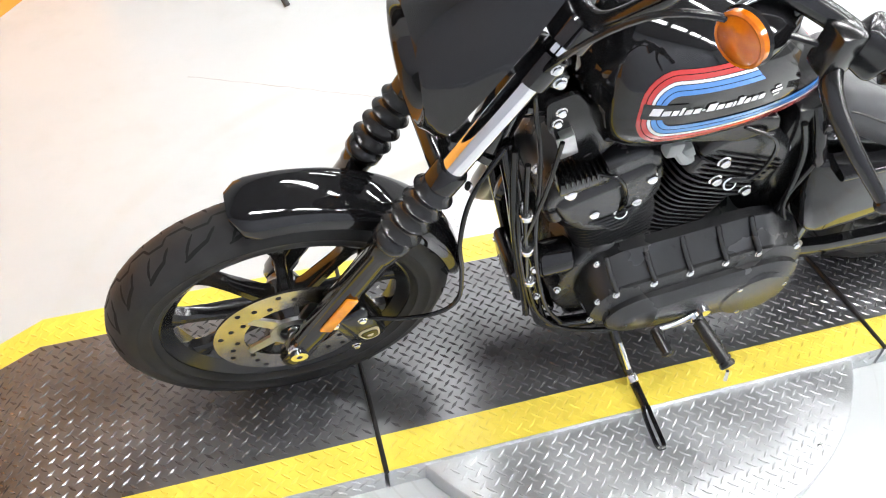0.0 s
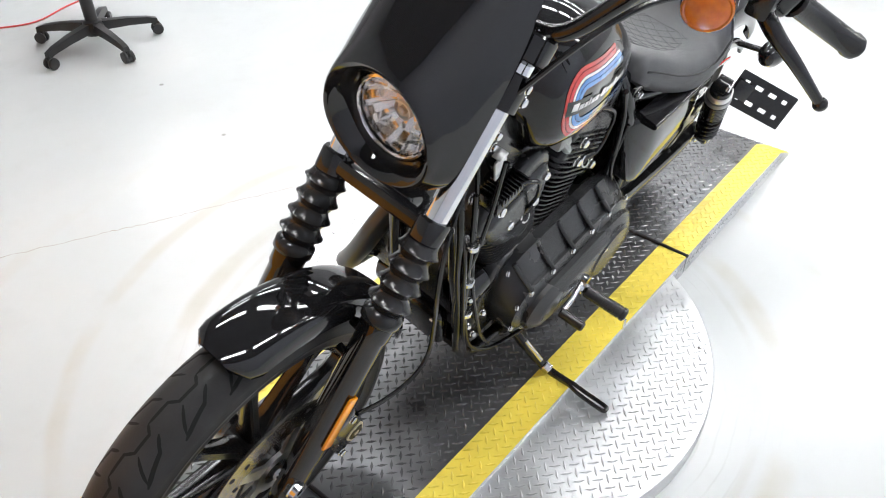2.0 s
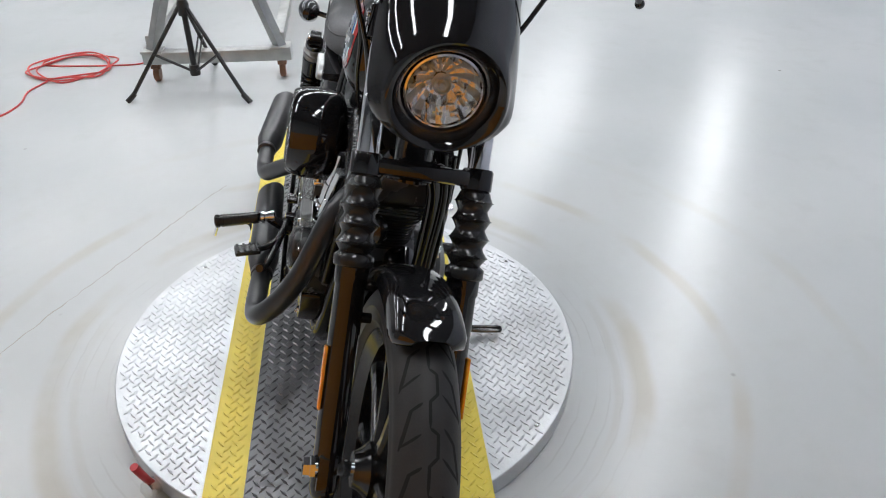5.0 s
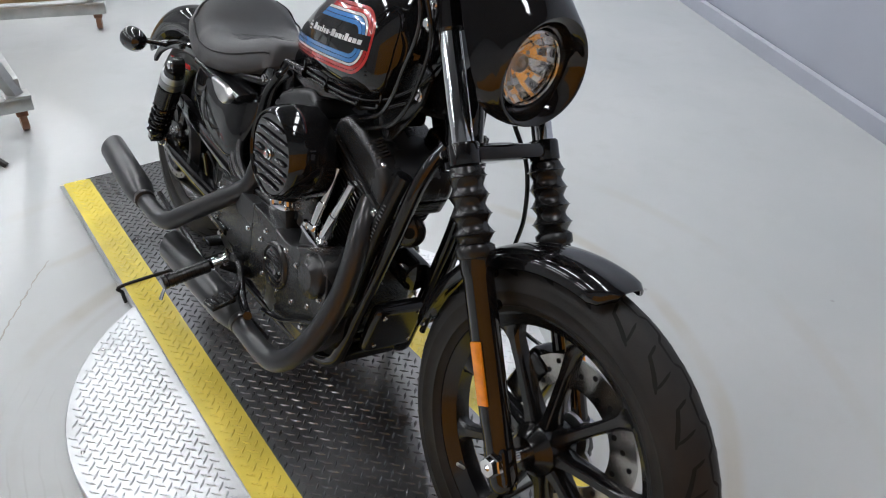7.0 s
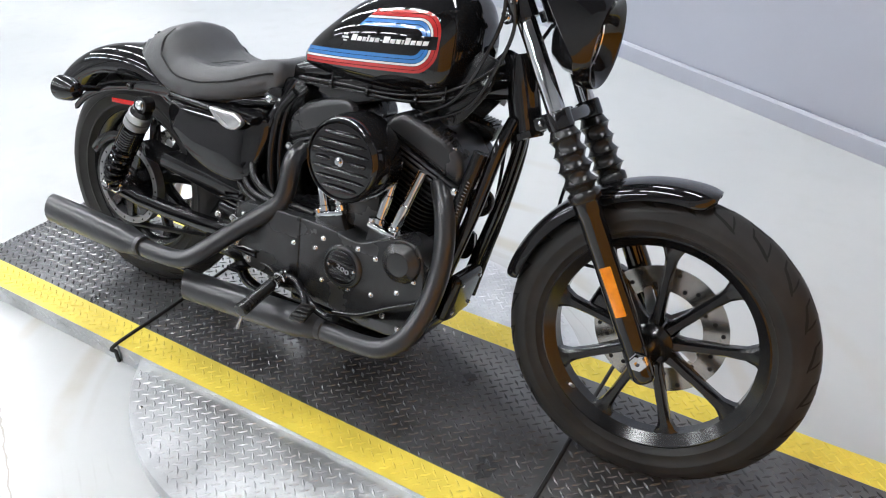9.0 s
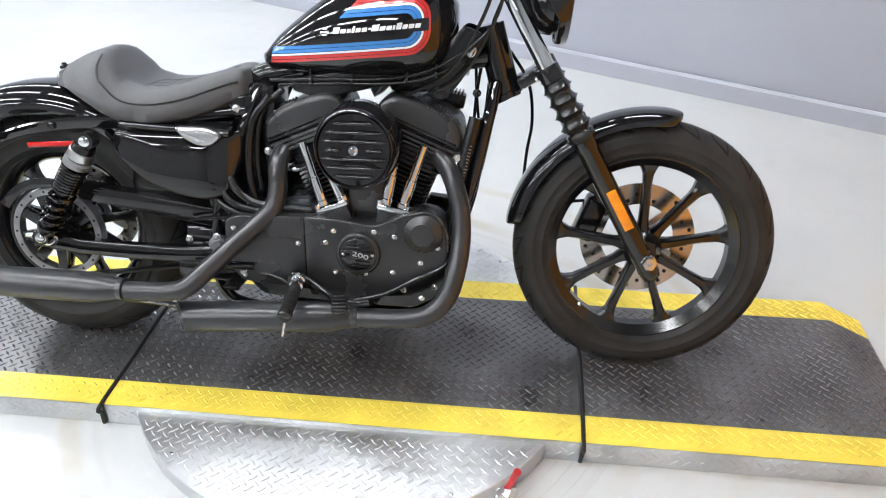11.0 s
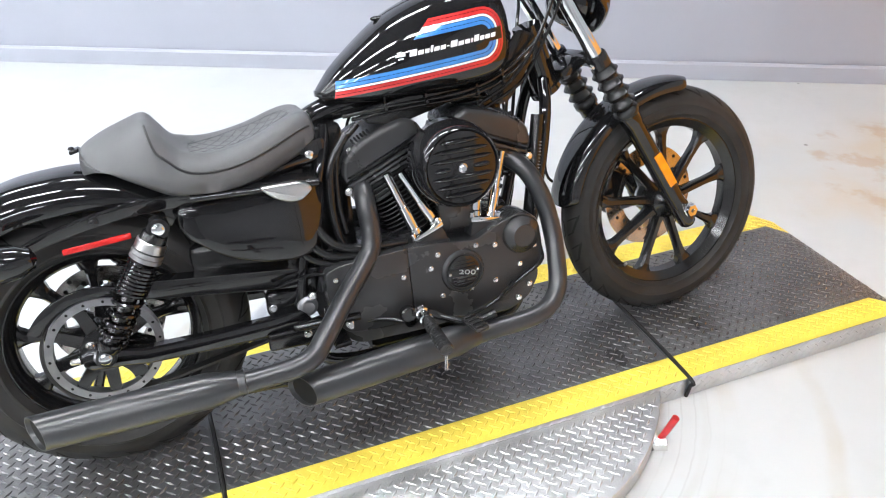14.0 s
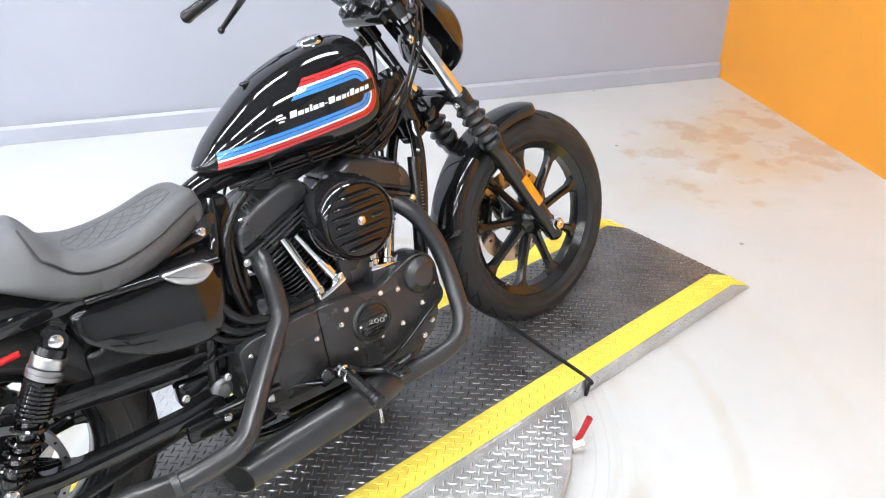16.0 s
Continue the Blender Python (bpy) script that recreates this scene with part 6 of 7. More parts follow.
txt = bpy.data.meshes.new_from_object(me_ob.evaluated_get(dg))
bpy.data.objects.remove(me_ob)
txt.materials.clear()
txt.materials.append(SATIN_SILVER)
figs = new("displacement_figures", txt)
figs.parent = cam_cover
figs.matrix_basis = Matrix(((1.55, 0.30, 0, 0.821), (0, 0, -1, -0.182), (0, 0.8, 0, 0.334), (0, 0, 0, 1)))
tagged(figs, "silver figures 1200")
bolts("emblem_screw", [(0.821 + s * 0.0365, -0.180, 0.334) for s in (-1, 1)], (0, -1, 0), cam_cover, 0.003, 0.003)

bm = bmesh.new()
SPR = [(0.487, 0.405), (0.52, 0.417), (0.80, 0.427), (0.80, 0.232), (0.60, 0.238), (0.52, 0.246), (0.487, 0.30)]
edge = [p for p in rounded(SPR, 0.02) if p[0] < 0.684]
cut_ = next(i for i, p in enumerate(edge) if p[0] > 0.5 and edge[(i + 1) % len(edge)][1] < 0.30)
prism(bm, edge[:cut_ + 1] + [(0.6873, 0.4225), (0.6873, 0.2345)] + edge[cut_ + 1:], 0.09, 0.171, XZ[-1], 0.0035, 3)
spr = bpart("sprocket_cover", bm, WRINKLE, "black wrinkle-finish sprocket cover", sharp=50)
bolts("cover_bolt", [(0.671, -0.171, 0.353), (0.66, -0.171, 0.262), (0.51, -0.171, 0.385), (0.53, -0.171, 0.262)], (0, -1, 0), spr, 0.005, 0.006)

# air cleaner
AC = Matrix.Translation((0.826, 0, 0.603)) @ Matrix.Rotation(radians(90), 4, "X")
bm = bmesh.new()
lathe(bm, [(0.06, 0.10), (0.094, 0.115), (0.101, 0.125), (0.102, 0.172), (0.1005, 0.188), (0.0965, 0.206), (0.0925, 0.217), (0.0885, 0.222), (0.0860, 0.220), (0.0850, 0.212)], AC, 72)
cleaner = bpart("air_cleaner", bm, GLOSS, "round gloss black air cleaner with louvred face", sharp=50)
bm = bmesh.new()
lathe(bm, [(0.086, 0.205), (0.086, 0.214), (0.083, 0.217), (0.001, 0.221)], AC, 64)
part("face_plate", bm, GLOSS, cleaner)
for k in range(7):
    w = (k - 3) * 0.0205
    hw_ = math.sqrt(0.078 ** 2 - w * w)
    for a, b in (((-0.066, -0.028), (0.026, 0.068)) if k == 3 else ((-hw_, hw_),)):
        bm = bmesh.new()
        rings = []
        for t in np.linspace(0, 1, 13):
            x = a + (b - a) * float(t)
            e = max(0.05, math.sin(math.pi * float(t)) ** 0.3)
            out = [(0.826 + x, -0.2195 - 0.0085 * e * math.sin(math.pi * f) ** 0.8, 0.603 + w + (f - 0.5) * 0.0125 * e) for f in (0, 0.06, 0.2, 0.4, 0.6, 0.8, 0.94, 1)]
            rings.append(out)
        loft(bm, rings)
        part("louvre", bm, GLOSS, cleaner, sharp=60)
bolts("centre_bolt", [(0.826, -0.221, 0.603)], (0, -1, 0), cleaner, 0.0085, 0.009, material=CHROME)
bm = bmesh.new()
box(bm, (0.10, 0.10, 0.09), pose(0.822, -0.06, 0.59), 0.012)
tube(bm, [(0.74, -0.01, 0.58), (0.82, -0.03, 0.59), (0.90, -0.01, 0.58)], 0.03, 16)
bpart("intake_manifold", bm, SATIN, "black intake manifold")
bm = bmesh.new()
box(bm, (0.09, 0.03, 0.10), pose(0.835, -0.115, 0.475), 0.01)
bpart("intake_bracket", bm, WRINKLE)

# left primary cover
bm = bmesh.new()
P0 = [(0.448, 0.31), (0.462, 0.40), (0.52, 0.452), (0.60, 0.468), (0.92, 0.432), (0.985, 0.385), (0.995, 0.29), (0.945, 0.222), (0.80, 0.196), (0.60, 0.186), (0.50, 0.195), (0.455, 0.24)]
P1 = [(0.452, 0.31), (0.466, 0.375), (0.52, 0.405), (0.60, 0.413), (0.90, 0.372), (0.955, 0.345), (0.975, 0.285), (0.935, 0.228), (0.80, 0.202), (0.60, 0.192), (0.505, 0.20), (0.46, 0.245)]
P2 = [(0.470, 0.31), (0.482, 0.356), (0.53, 0.386), (0.60, 0.386), (0.86, 0.348), (0.915, 0.325), (0.94, 0.28), (0.91, 0.243), (0.80, 0.222), (0.60, 0.21), (0.52, 0.215), (0.48, 0.255)]
P3 = [(0.492, 0.31), (0.502, 0.342), (0.54, 0.366), (0.60, 0.362), (0.84, 0.328), (0.885, 0.31), (0.905, 0.28), (0.885, 0.257), (0.80, 0.240), (0.60, 0.228), (0.535, 0.233), (0.50, 0.265)]
FORE = lambda u: u if u < 0.85 else 0.85 + (u - 0.85) * 0.68
rings = [[(FORE(u), v, w) for u, w in rounded(P, 0.05, 4)] for P, v in ((P0, 0.085), (P0, 0.108), (P1, 0.15), (P1, 0.157), (P2, 0.168), (P2, 0.180), (P3, 0.196), ([(u * 0.98 + 0.014, w * 0.9 + 0.03) for u, w in P3], 0.1985))]
loft(bm, rings)
primary = bpart("primary_cover", bm, WRINKLE, "long black wrinkle-finish primary drive cover", sharp=50)
RIBS = [(0.895, 0.372), (0.815, 0.383), (0.738, 0.393), (0.662, 0.404), (0.591, 0.413)]
for u, w in RIBS:
    bm = bmesh.new()
    tube(bm, [(u, 0.160, w), (u + 0.011, 0.130, w + 0.031), (u + 0.016, 0.108, w + 0.054)], 0.006, 10)
    part("cover_rib", bm, WRINKLE, primary)
bolts("cover_bolt", [(u, 0.161, w - 0.009) for u, w in RIBS] + [(0.812, 0.107, 0.432), (0.925, 0.107, 0.405)] + [(0.493, 0.156, 0.392), (0.922, 0.152, 0.33), (0.925, 0.156, 0.262), (0.862, 0.157, 0.213), (0.475, 0.157, 0.25)], (0.0, 1, 0.35), primary, 0.0065, 0.006)
bm = bmesh.new()
lathe(bm, [(0.078, 0), (0.078, 0.006), (0.072, 0.012), (0.03, 0.016), (0.001, 0.017)], axis((0.572, 0.190, 0.293), (0, 1, 0)), 48)
part("derby_cover", bm, WRINKLE, primary, "round clutch inspection cover")
bolts("derby_bolt", [(0.572 + 0.068 * math.cos(radians(a)), 0.198, 0.293 + 0.068 * math.sin(radians(a))) for a in (40, 160, 280)] + [(0.69, 0.19, 0.315), (0.715, 0.186, 0.30)], (0, 1, 0), primary, 0.006, 0.006)

# oil filter, regulator and horn at the front of the engine
bm = bmesh.new()
lathe(bm, [(0.001, 0), (0.034, 0.002), (0.038, 0.008), (0.038, 0.07), (0.03, 0.078)], axis((1.04, 0.06, 0.385), (-1, 0, 0.1)), 32)
bpart("oil_filter", bm, GLOSS, "black oil filter")
bm = bmesh.new()
box(bm, (0.036, 0.13, 0.13), pose(1.052, 0.0, 0.285, 0, 14, 0), 0.016, 4)
reg = bpart("voltage_regulator", bm, SATIN, "black smooth voltage regulator")
bolts("regulator_stud", [(1.069 + (w - 0.285) * 0.25, v, w) for v in (-0.045, 0.045) for w in (0.245, 0.325)], (1, 0, -0.25), reg, 0.005, 0.005)
bm = bmesh.new()
lathe(bm, [(0.022, -0.01), (0.033, 0.0), (0.033, 0.012), (0.026, 0.018), (0.012, 0.02), (0.001, 0.021)], axis((1.085, -0.03, 0.535), (0.75, -0.62, 0.12)), 28)
horn = bpart("horn", bm, SATIN, "black round horn")
bm = bmesh.new()
lathe(bm, [(0.010, 0.018), (0.012, 0.0205), (0.010, 0.0225), (0.001, 0.0225)], axis((1.085, -0.03, 0.535), (0.75, -0.62, 0.12)), 16)
part("horn_centre", bm, SHADE_AND_TRIM, horn)

# coil bracket and ignition parts below the tank
for s in (-1, 1):
    bm = bmesh.new()
    prism(bm, rounded([(0.83, 0.775), (0.99, 0.795), (1.06, 0.87), (1.105, 0.855), (1.095, 0.80), (1.05, 0.735), (1.02, 0.70), (0.985, 0.70), (0.965, 0.735), (0.85, 0.745)], 0.012), 0.062, 0.07, XZ[s], 0.002)
    prism(bm, rounded([(0.650, 0.712), (0.662, 0.742), (0.78, 0.765), (0.90, 0.762), (0.975, 0.782), (1.0, 0.762), (0.905, 0.738), (0.828, 0.719), (0.72, 0.694)], 0.01), 0.055, 0.086, XZ[s], 0.005, 3)
    br = bpart("coil_bracket", bm, PLASTIC, "black bracket below the tank")
    bolts("bracket_bolt", [(1.08, s * 0.07, 0.812)], (0, s, 0), br, 0.007 if s > 0 else 0.010, 0.008)
    bolts("bracket_bolt", [(1.005, s * 0.07, 0.715)], (0, s, 0), br, 0.012, 0.005, material=SATIN)
bm = bmesh.new()
box(bm, (0.10, 0.09, 0.07), pose(0.93, 0, 0.745), 0.012)
bpart("ignition_coil", bm, PLASTIC, "black ignition coil")
bm = bmesh.new()
box(bm, (0.088, 0.05, 0.035), pose(1.015, 0.078, 0.680, 0, 10, 0), 0.005)
module = bpart("ignition_module", bm, PLASTIC, "black ribbed ignition module")
rib = None
for k in range(9):
    m = pose(0.980 + 0.0088 * k, 0.08, 0.703 - 0.0015 * k, 0, 10, 0)
    if rib is None:
        bm = bmesh.new()
        box(bm, (0.0042, 0.052, 0.016), Matrix(), 0.001, 1)
        rib = part("module_rib", bm, PLASTIC, module, m=m)
    else:
        again(rib, m)
bolts("module_bolt", [(1.088, 0.062, 0.696), (1.034, 0.098, 0.655)], (0, 1, 0.2), module, 0.009, 0.008)
bm = bmesh.new()
tube(bm, [(1.095, -0.078, 0.66), (1.072, -0.092, 0.56), (1.05, -0.102, 0.45), (1.035, -0.105, 0.36)], 0.017, 14)
sleeve = bpart("wiring_sleeve", bm, PLASTIC, "black wiring sleeve with a label")
bm = bmesh.new()
rnd = random.Random(3)
for k in range(22):
    t = 0.22 + 0.6 * k / 22
    p = Vector((1.095, -0.078, 0.66)).lerp(Vector((1.036, -0.105, 0.37)), t)
    box(bm, (rnd.uniform(0.004, 0.01), 0.0012, 0.0018), Matrix.Translation(p + Vector((0.004, -0.0178 - 0.004 * math.sin(math.pi * t), 0))) @ pose(0, 0, 0, 0, 12, 0))
part("label_bar", bm, LABEL_GREY, sleeve, "rows of plain grey bars on the label")

# looms and hoses round the engine
HOSES = [
    ([(1.12, 0.085, 0.74), (1.108, 0.098, 0.62), (1.088, 0.102, 0.50), (1.066, 0.108, 0.38), (1.02, 0.12, 0.25), (0.94, 0.14, 0.19), (0.80, 0.16, 0.17)], 0.005),
    ([(1.135, 0.06, 0.75), (1.13, 0.082, 0.65), (1.108, 0.090, 0.52), (1.08, 0.098, 0.40), (1.045, 0.10, 0.24)], 0.0075),
    ([(1.08, 0.10, 0.80), (1.085, 0.104, 0.69), (1.096, 0.104, 0.58), (1.098, 0.092, 0.46), (1.07, 0.09, 0.34)], 0.0042),
    ([(1.125, 0.05, 0.72), (1.118, 0.095, 0.60), (1.095, 0.106, 0.47), (1.06, 0.112, 0.33), (1.03, 0.11, 0.26)], 0.0042),
    ([(0.60, -0.10, 0.70), (0.555, -0.105, 0.64), (0.54, -0.11, 0.55), (0.545, -0.115, 0.47), (0.56, -0.12, 0.42)], 0.010),
    ([(0.63, -0.09, 0.715), (0.575, -0.095, 0.66), (0.558, -0.10, 0.56), (0.565, -0.105, 0.47)], 0.0075),
    ([(0.487, -0.12, 0.52), (0.510, -0.138, 0.478), (0.545, -0.142, 0.450), (0.60, -0.142, 0.436), (0.70, -0.13, 0.425)], 0.0105),
    ([(0.462, -0.12, 0.50), (0.487, -0.138, 0.455), (0.525, -0.142, 0.432), (0.60, -0.142, 0.421), (0.66, -0.13, 0.415)], 0.0105),
    ([(0.44, -0.12, 0.47), (0.47, -0.135, 0.435), (0.51, -0.138, 0.415), (0.56, -0.135, 0.402)], 0.009),
    ([(0.60, -0.085, 0.735), (0.72, -0.09, 0.742), (0.86, -0.092, 0.745), (0.97, -0.09, 0.765), (1.06, -0.085, 0.81), (1.12, -0.08, 0.86)], 0.0048),
    ([(0.62, -0.082, 0.725), (0.74, -0.088, 0.732), (0.88, -0.09, 0.735), (0.98, -0.088, 0.752), (1.07, -0.083, 0.795)], 0.0048),
    ([(0.61, 0.09, 0.72), (0.575, 0.095, 0.65), (0.55, 0.10, 0.55), (0.54, 0.10, 0.46)], 0.0065),
    ([(0.53, 0.10, 0.60), (0.545, 0.105, 0.50), (0.50, 0.115, 0.40)], 0.0055),
]
for pts, r in HOSES:
    bm = bmesh.new()
    tube(bm, pts, r, 10, 6)
    bpart("hose", bm, PLASTIC)
for p in ((1.108, 0.1, 0.62), (1.09, 0.103, 0.51), (1.068, 0.108, 0.40)):
    bm = bmesh.new()
    lathe(bm, [(0.011, -0.006), (0.013, -0.004), (0.013, 0.004), (0.011, 0.006)], axis(p, (0.15, 0, 1)), 12)
    bpart("hose_clip", bm, ZINC)
for u in (0.70, 0.80, 0.93, 1.0):
    w = 0.738 if u < 0.9 else 0.738 + (u - 0.9) * 0.22
    bm = bmesh.new()
    lathe(bm, [(0.0105, -0.003), (0.0125, -0.003), (0.0125, 0.003), (0.0105, 0.003)], axis((u, -0.0895, w), (1, 0, 0.1)), 12)
    box(bm, (0.004, 0.003, 0.022), pose(u, -0.094, w + 0.016))
    bpart("cable_tie", bm, PLASTIC)
bm = bmesh.new()
box(bm, (0.03, 0.004, 0.05), pose(1.058, 0.082, 0.765, 0, 20, 0), 0.001)
box(bm, (0.022, 0.02, 0.004), pose(1.064, 0.078, 0.792, 0, 20, 0), 0.001)

tab = bpart("cable_tab", bm, STEEL, "bent steel cable tab")
bolts("tab_bolt", [(1.078, 0.07, 0.835)], (0, 1, 0), tab, 0.0075, 0.008)
bm = bmesh.new()
box(bm, (0.03, 0.026, 0.034), pose(0.862, 0.088, 0.722), 0.006)
tube(bm, [(0.862, 0.092, 0.722), (0.84, 0.10, 0.695), (0.815, 0.09, 0.68)], 0.008, 8)
box(bm, (0.02, 0.018, 0.03), pose(0.825, 0.085, 0.70, 0, 30, 0), 0.004)
bpart("wiring_connector", bm, mat("grey_connector", (0.35, 0.37, 0.36), 0.5), "pale grey wiring connector")

# small fasteners and fittings round the engine
bolts("clip_bolt", [(1.108, 0.082, 0.625), (1.098, 0.088, 0.53), (1.062, 0.104, 0.435), (1.04, 0.108, 0.33), (1.012, 0.112, 0.28), (1.0, 0.112, 0.345)], (0.4, 1, 0.2), crankcase, 0.006, 0.008)
bm = bmesh.new()
tube(bm, [(0.40, -0.158, 0.288), (0.47, -0.163, 0.286), (0.555, -0.168, 0.285)], [0.008, 0.0125, 0.0115], 14)
box(bm, (0.05, 0.03, 0.036), pose(0.50, -0.155, 0.30), 0.006)
box(bm, (0.082, 0.05, 0.062), pose(0.396, -0.086, 0.333, 0, 4, 0), 0.012, 3)
master = bpart("rear_master_cylinder", bm, GLOSS, "gloss black rear brake master cylinder")
bolts("mount_bolt", [(0.366, -0.112, 0.328), (0.455, -0.150, 0.352), (0.488, -0.172, 0.302), (0.527, -0.172, 0.270), (0.43, -0.150, 0.262)], (0, -1, 0.15), master, 0.0075, 0.009)
bm = bmesh.new()
tube(bm, [(0.52, -0.165, 0.30), (0.545, -0.16, 0.345), (0.52, -0.15, 0.385), (0.46, -0.14, 0.40), (0.38, -0.13, 0.385)], 0.0045, 8)
part("brake_line", bm, PLASTIC, master)
bm = bmesh.new()
prism(bm, rounded([(0.80, 0.212), (0.84, 0.224), (0.97, 0.285), (1.034, 0.315), (1.036, 0.262), (1.005, 0.212), (0.95, 0.186), (0.86, 0.188)], 0.015), 0.11, 0.152, XZ[-1], 0.004)
skirt = bpart("engine_mount", bm, SATIN, "satin black lower engine mount")
bolts("mount_bolt", [(1.008, -0.152, 0.247), (0.976, -0.152, 0.215), (0.93, -0.152, 0.235)], (0, -1, 0), skirt, 0.006, 0.006)

# footpegs, pedals and side stand
for s in (-1, 1):
    peg_a, peg_b = (Vector((0.70, 0.215, 0.262)), Vector((0.672, 0.335, 0.242))) if s > 0 else (Vector((0.687, -0.266, 0.276)), Vector((0.690, -0.376, 0.248)))
    d = peg_b - peg_a
    bm = bmesh.new()
    prof = [(0.007, 0), (0.013, 0.004)]
    for k in range(9):
        z = 0.012 + k * 0.0098
        prof += [(0.0132 + 0.0006 * (k / 4), z), (0.0132 + 0.0006 * (k / 4), z + 0.0068), (0.0125, z + 0.0072), (0.0125, z + 0.0096)]
    prof += [(0.0148, 0.103), (0.0148, 0.110), (0.012, 0.113), (0.001, 0.114)]
    lathe(bm, [(r * 1.16, z) for r, z in prof], axis(peg_a, d), 20)
    peg = bpart("footpeg", bm, BOOT, "black rubber footpeg")
    bm = bmesh.new()
    tip = peg_b - d.normalized() * 0.008
    tube(bm, [tip + Vector((0, 0, -0.012)), tip + Vector((-0.006, s * 0.006, -0.048))], [0.0035, 0.0045], 8, smooth=False)
    part("peg_feeler", bm, ZINC, peg, "chrome peg feeler pin")
    bm = bmesh.new()
    tube(bm, [peg_a - d.normalized() * 0.02, Vector((0.70, s * 0.15, 0.235)), Vector((0.69, s * 0.105, 0.2))], 0.013, 10)
    bolt(bm, peg_a + Vector((0.0, 0, 0.012)), (0, 0, 1), 0.007, 0.005)
    part("peg_mount", bm, SATIN, peg)
    bm = bmesh.new()
    lathe(bm, [(0.011, -0.040), (0.0165, -0.038), (0.0165, -0.028), (0.013, -0.026), (0.013, -0.014), (0.0165, -0.012), (0.0165, -0.004), (0.012, -0.001), (0.004, 0.0)], axis(peg_a, d), 18)
    part("peg_clevis", bm, CHROME, peg, "bright steel clevis")
bm = bmesh.new()
tube(bm, [(0.69, 0.20, 0.28), (0.74, 0.208, 0.262), (0.80, 0.212, 0.262)], 0.0075, 10)
lathe(bm, [(0.014, -0.012), (0.014, 0.012)], axis((0.69, 0.20, 0.28), (0, 1, 0)), 16)
shifter = bpart("shift_lever", bm, CHROME, "steel shift lever")
bm = bmesh.new()
lathe(bm, [(0.009, 0), (0.0125, 0.003), (0.0125, 0.06), (0.008, 0.064)], axis((0.80, 0.21, 0.262), (-0.08, 1, -0.05)), 18)
part("shift_peg", bm, BOOT, shifter, "black rubber shift peg")
bm = bmesh.new()
tube(bm, [(0.660, -0.19, 0.268), (0.70, -0.20, 0.270), (0.735, -0.21, 0.252), (0.785, -0.225, 0.231), (0.835, -0.238, 0.230), (0.866, -0.25, 0.243)], 0.0098, 12)
tube(bm, [(0.735, -0.21, 0.252), (0.765, -0.235, 0.244), (0.79, -0.265, 0.244)], 0.0085, 10)
lathe(bm, [(0.016, -0.012), (0.019, -0.009), (0.019, 0.009), (0.016, 0.012)], axis((0.665, -0.19, 0.268), (0, 1, 0)), 18)
tube(bm, [(0.655, -0.19, 0.25), (0.60, -0.17, 0.262), (0.50, -0.16, 0.272), (0.42, -0.155, 0.28)], 0.0055, 10)
pedal = bpart("brake_pedal", bm, GLOSS, "gloss black brake pedal")
bm = bmesh.new()
Mp = pose(0.797, -0.285, 0.246, 8, 0, 12)
box(bm, (0.038, 0.062, 0.012), Mp, 0.004)
for k in range(4):
    box(bm, (0.032, 0.006, 0.006), Mp @ pose(0, -0.023 + 0.0155 * k, 0.008), 0.001, 1)
part("pedal_pad", bm, BOOT, pedal, "ribbed rubber pedal pad")
bm = bmesh.new()
tube(bm, [(0.81, -0.185, 0.214), (0.886, -0.182, 0.233), (0.968, -0.181, 0.279), (1.032, -0.176, 0.312), (1.046, -0.15, 0.34)], 0.0055, 10)
bpart("oil_line", bm, GLOSS)

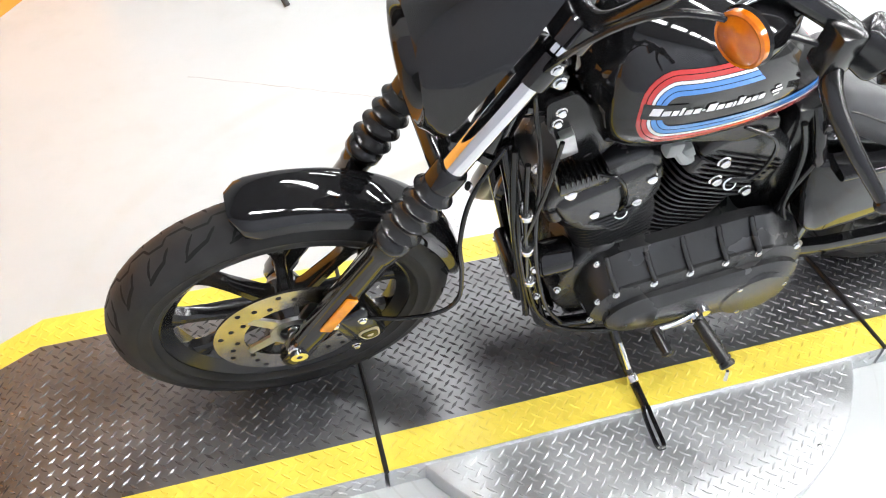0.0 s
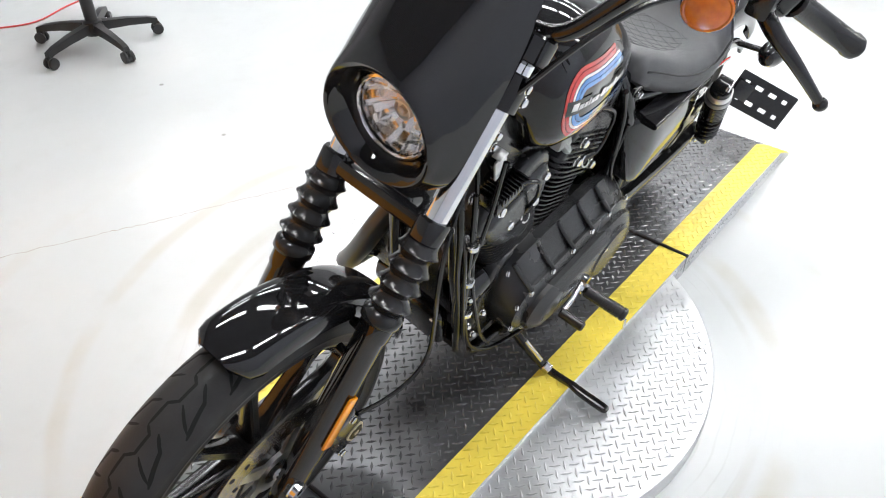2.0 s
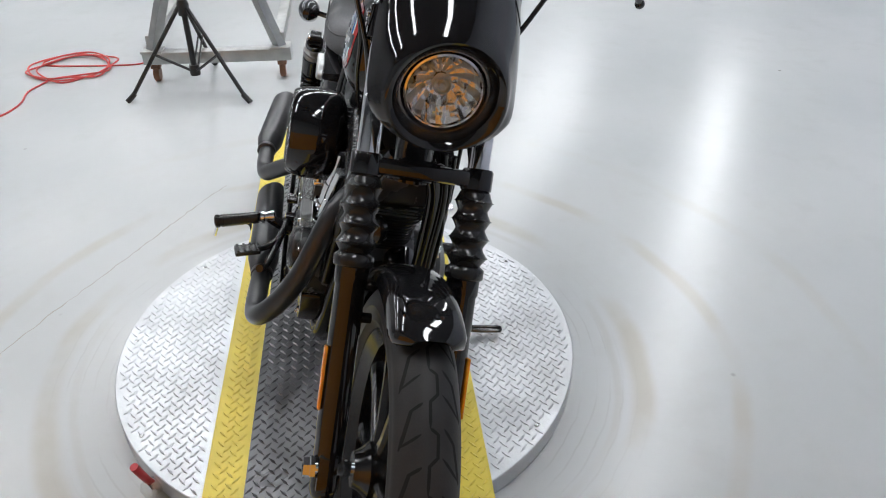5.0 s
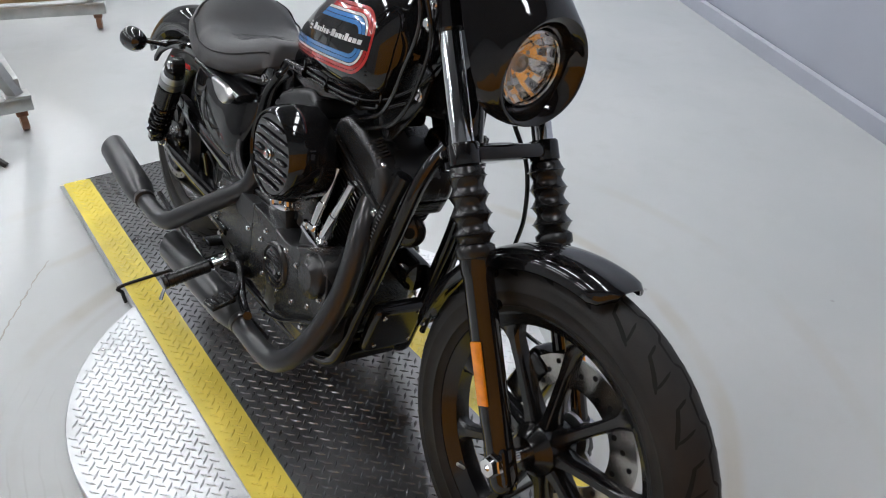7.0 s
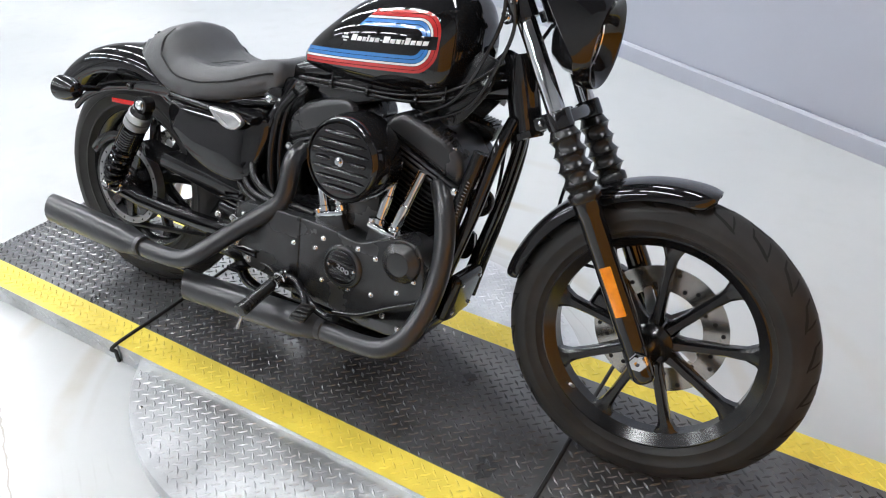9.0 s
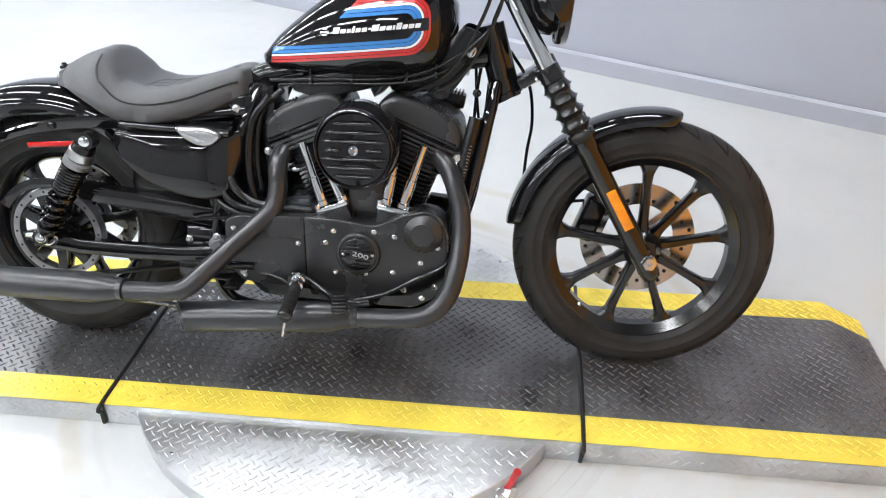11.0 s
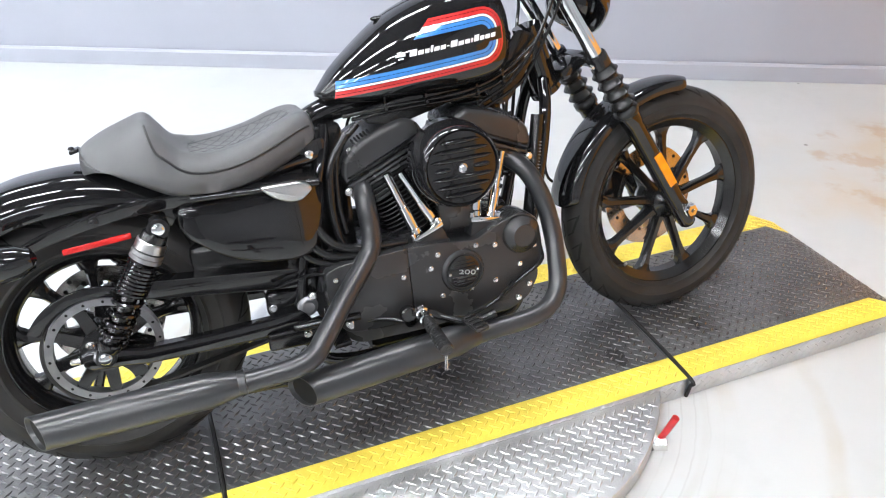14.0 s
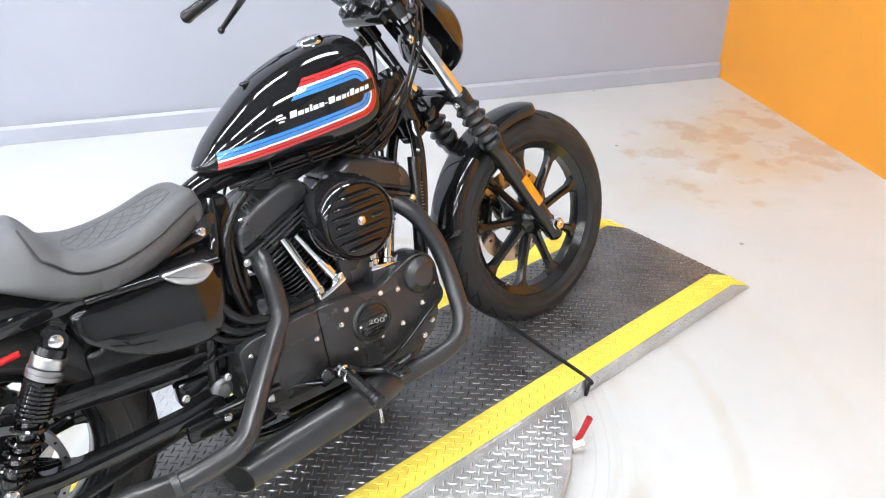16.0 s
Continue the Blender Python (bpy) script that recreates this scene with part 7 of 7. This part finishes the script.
stand_pts = [(0.838, 0.115, 0.165), (0.828, 0.155, 0.128), (0.815, 0.205, 0.088), (0.804, 0.252, 0.066), (0.808, 0.315, 0.079)]
bm = bmesh.new()
tube(bm, stand_pts, [0.014, 0.013, 0.0115, 0.0105, 0.0095], 12)
box(bm, (0.05, 0.045, 0.05), pose(0.835, 0.105, 0.165), 0.008)
stand = bpart("side_stand", bm, SATIN, "black side stand, folded out")
bm = bmesh.new()
foot = [(0.802, 0.312, 0.079), (0.806, 0.345, 0.0845), (0.812, 0.405, 0.0965), (0.820, 0.413, 0.098), (0.828, 0.405, 0.0965), (0.822, 0.345, 0.0845), (0.814, 0.312, 0.079)]
tube(bm, foot, 0.0052, 8, 6)
part("stand_foot", bm, SATIN, stand, "looped stand foot")
bm = bmesh.new()
tube(bm, [(0.824, 0.17, 0.128), (0.812, 0.222, 0.088)], 0.006, 8, smooth=False)
lathe(bm, [(0.012, -0.01), (0.0145, -0.008), (0.0145, 0.008), (0.012, 0.01)], axis((0.807, 0.24, 0.072), (-0.2, 1, -0.4)), 16)
part("stand_collar", bm, ZINC, stand)

# underside: oil pan and crossmember
bm = bmesh.new()
box(bm, (0.34, 0.16, 0.05), pose(0.76, 0, 0.155), 0.015)
box(bm, (0.04, 0.15, 0.03), pose(0.975, 0, 0.17), 0.01, 3)
bpart("crossmember", bm, SATIN)
bm = bmesh.new()
tube(bm, [(0.85, -0.19, 0.16), (0.60, -0.19, 0.15), (0.30, -0.185, 0.175), (0.10, -0.18, 0.19)], 0.008, 8)
box(bm, (0.17, 0.02, 0.046), pose(0.425, -0.13, 0.25, 0, 3, 0), 0.008)
box(bm, (0.04, 0.07, 0.012), pose(0.50, -0.165, 0.235), 0.003)
bpart("exhaust_bracket", bm, SATIN)
# inner fender, battery tray and swingarm crossbar that fill the middle
bm = bmesh.new()
box(bm, (0.20, 0.16, 0.20), pose(0.40, 0, 0.54), 0.02)
box(bm, (0.05, 0.21, 0.06), pose(0.42, 0, 0.32), 0.012)
box(bm, (0.12, 0.13, 0.34), pose(0.54, 0, 0.55), 0.015)
box(bm, (0.27, 0.17, 0.10), pose(0.345, 0, 0.455), 0.02)
box(bm, (0.09, 0.19, 0.16), pose(0.462, 0, 0.40), 0.015)
bpart("battery_tray", bm, PLASTIC)
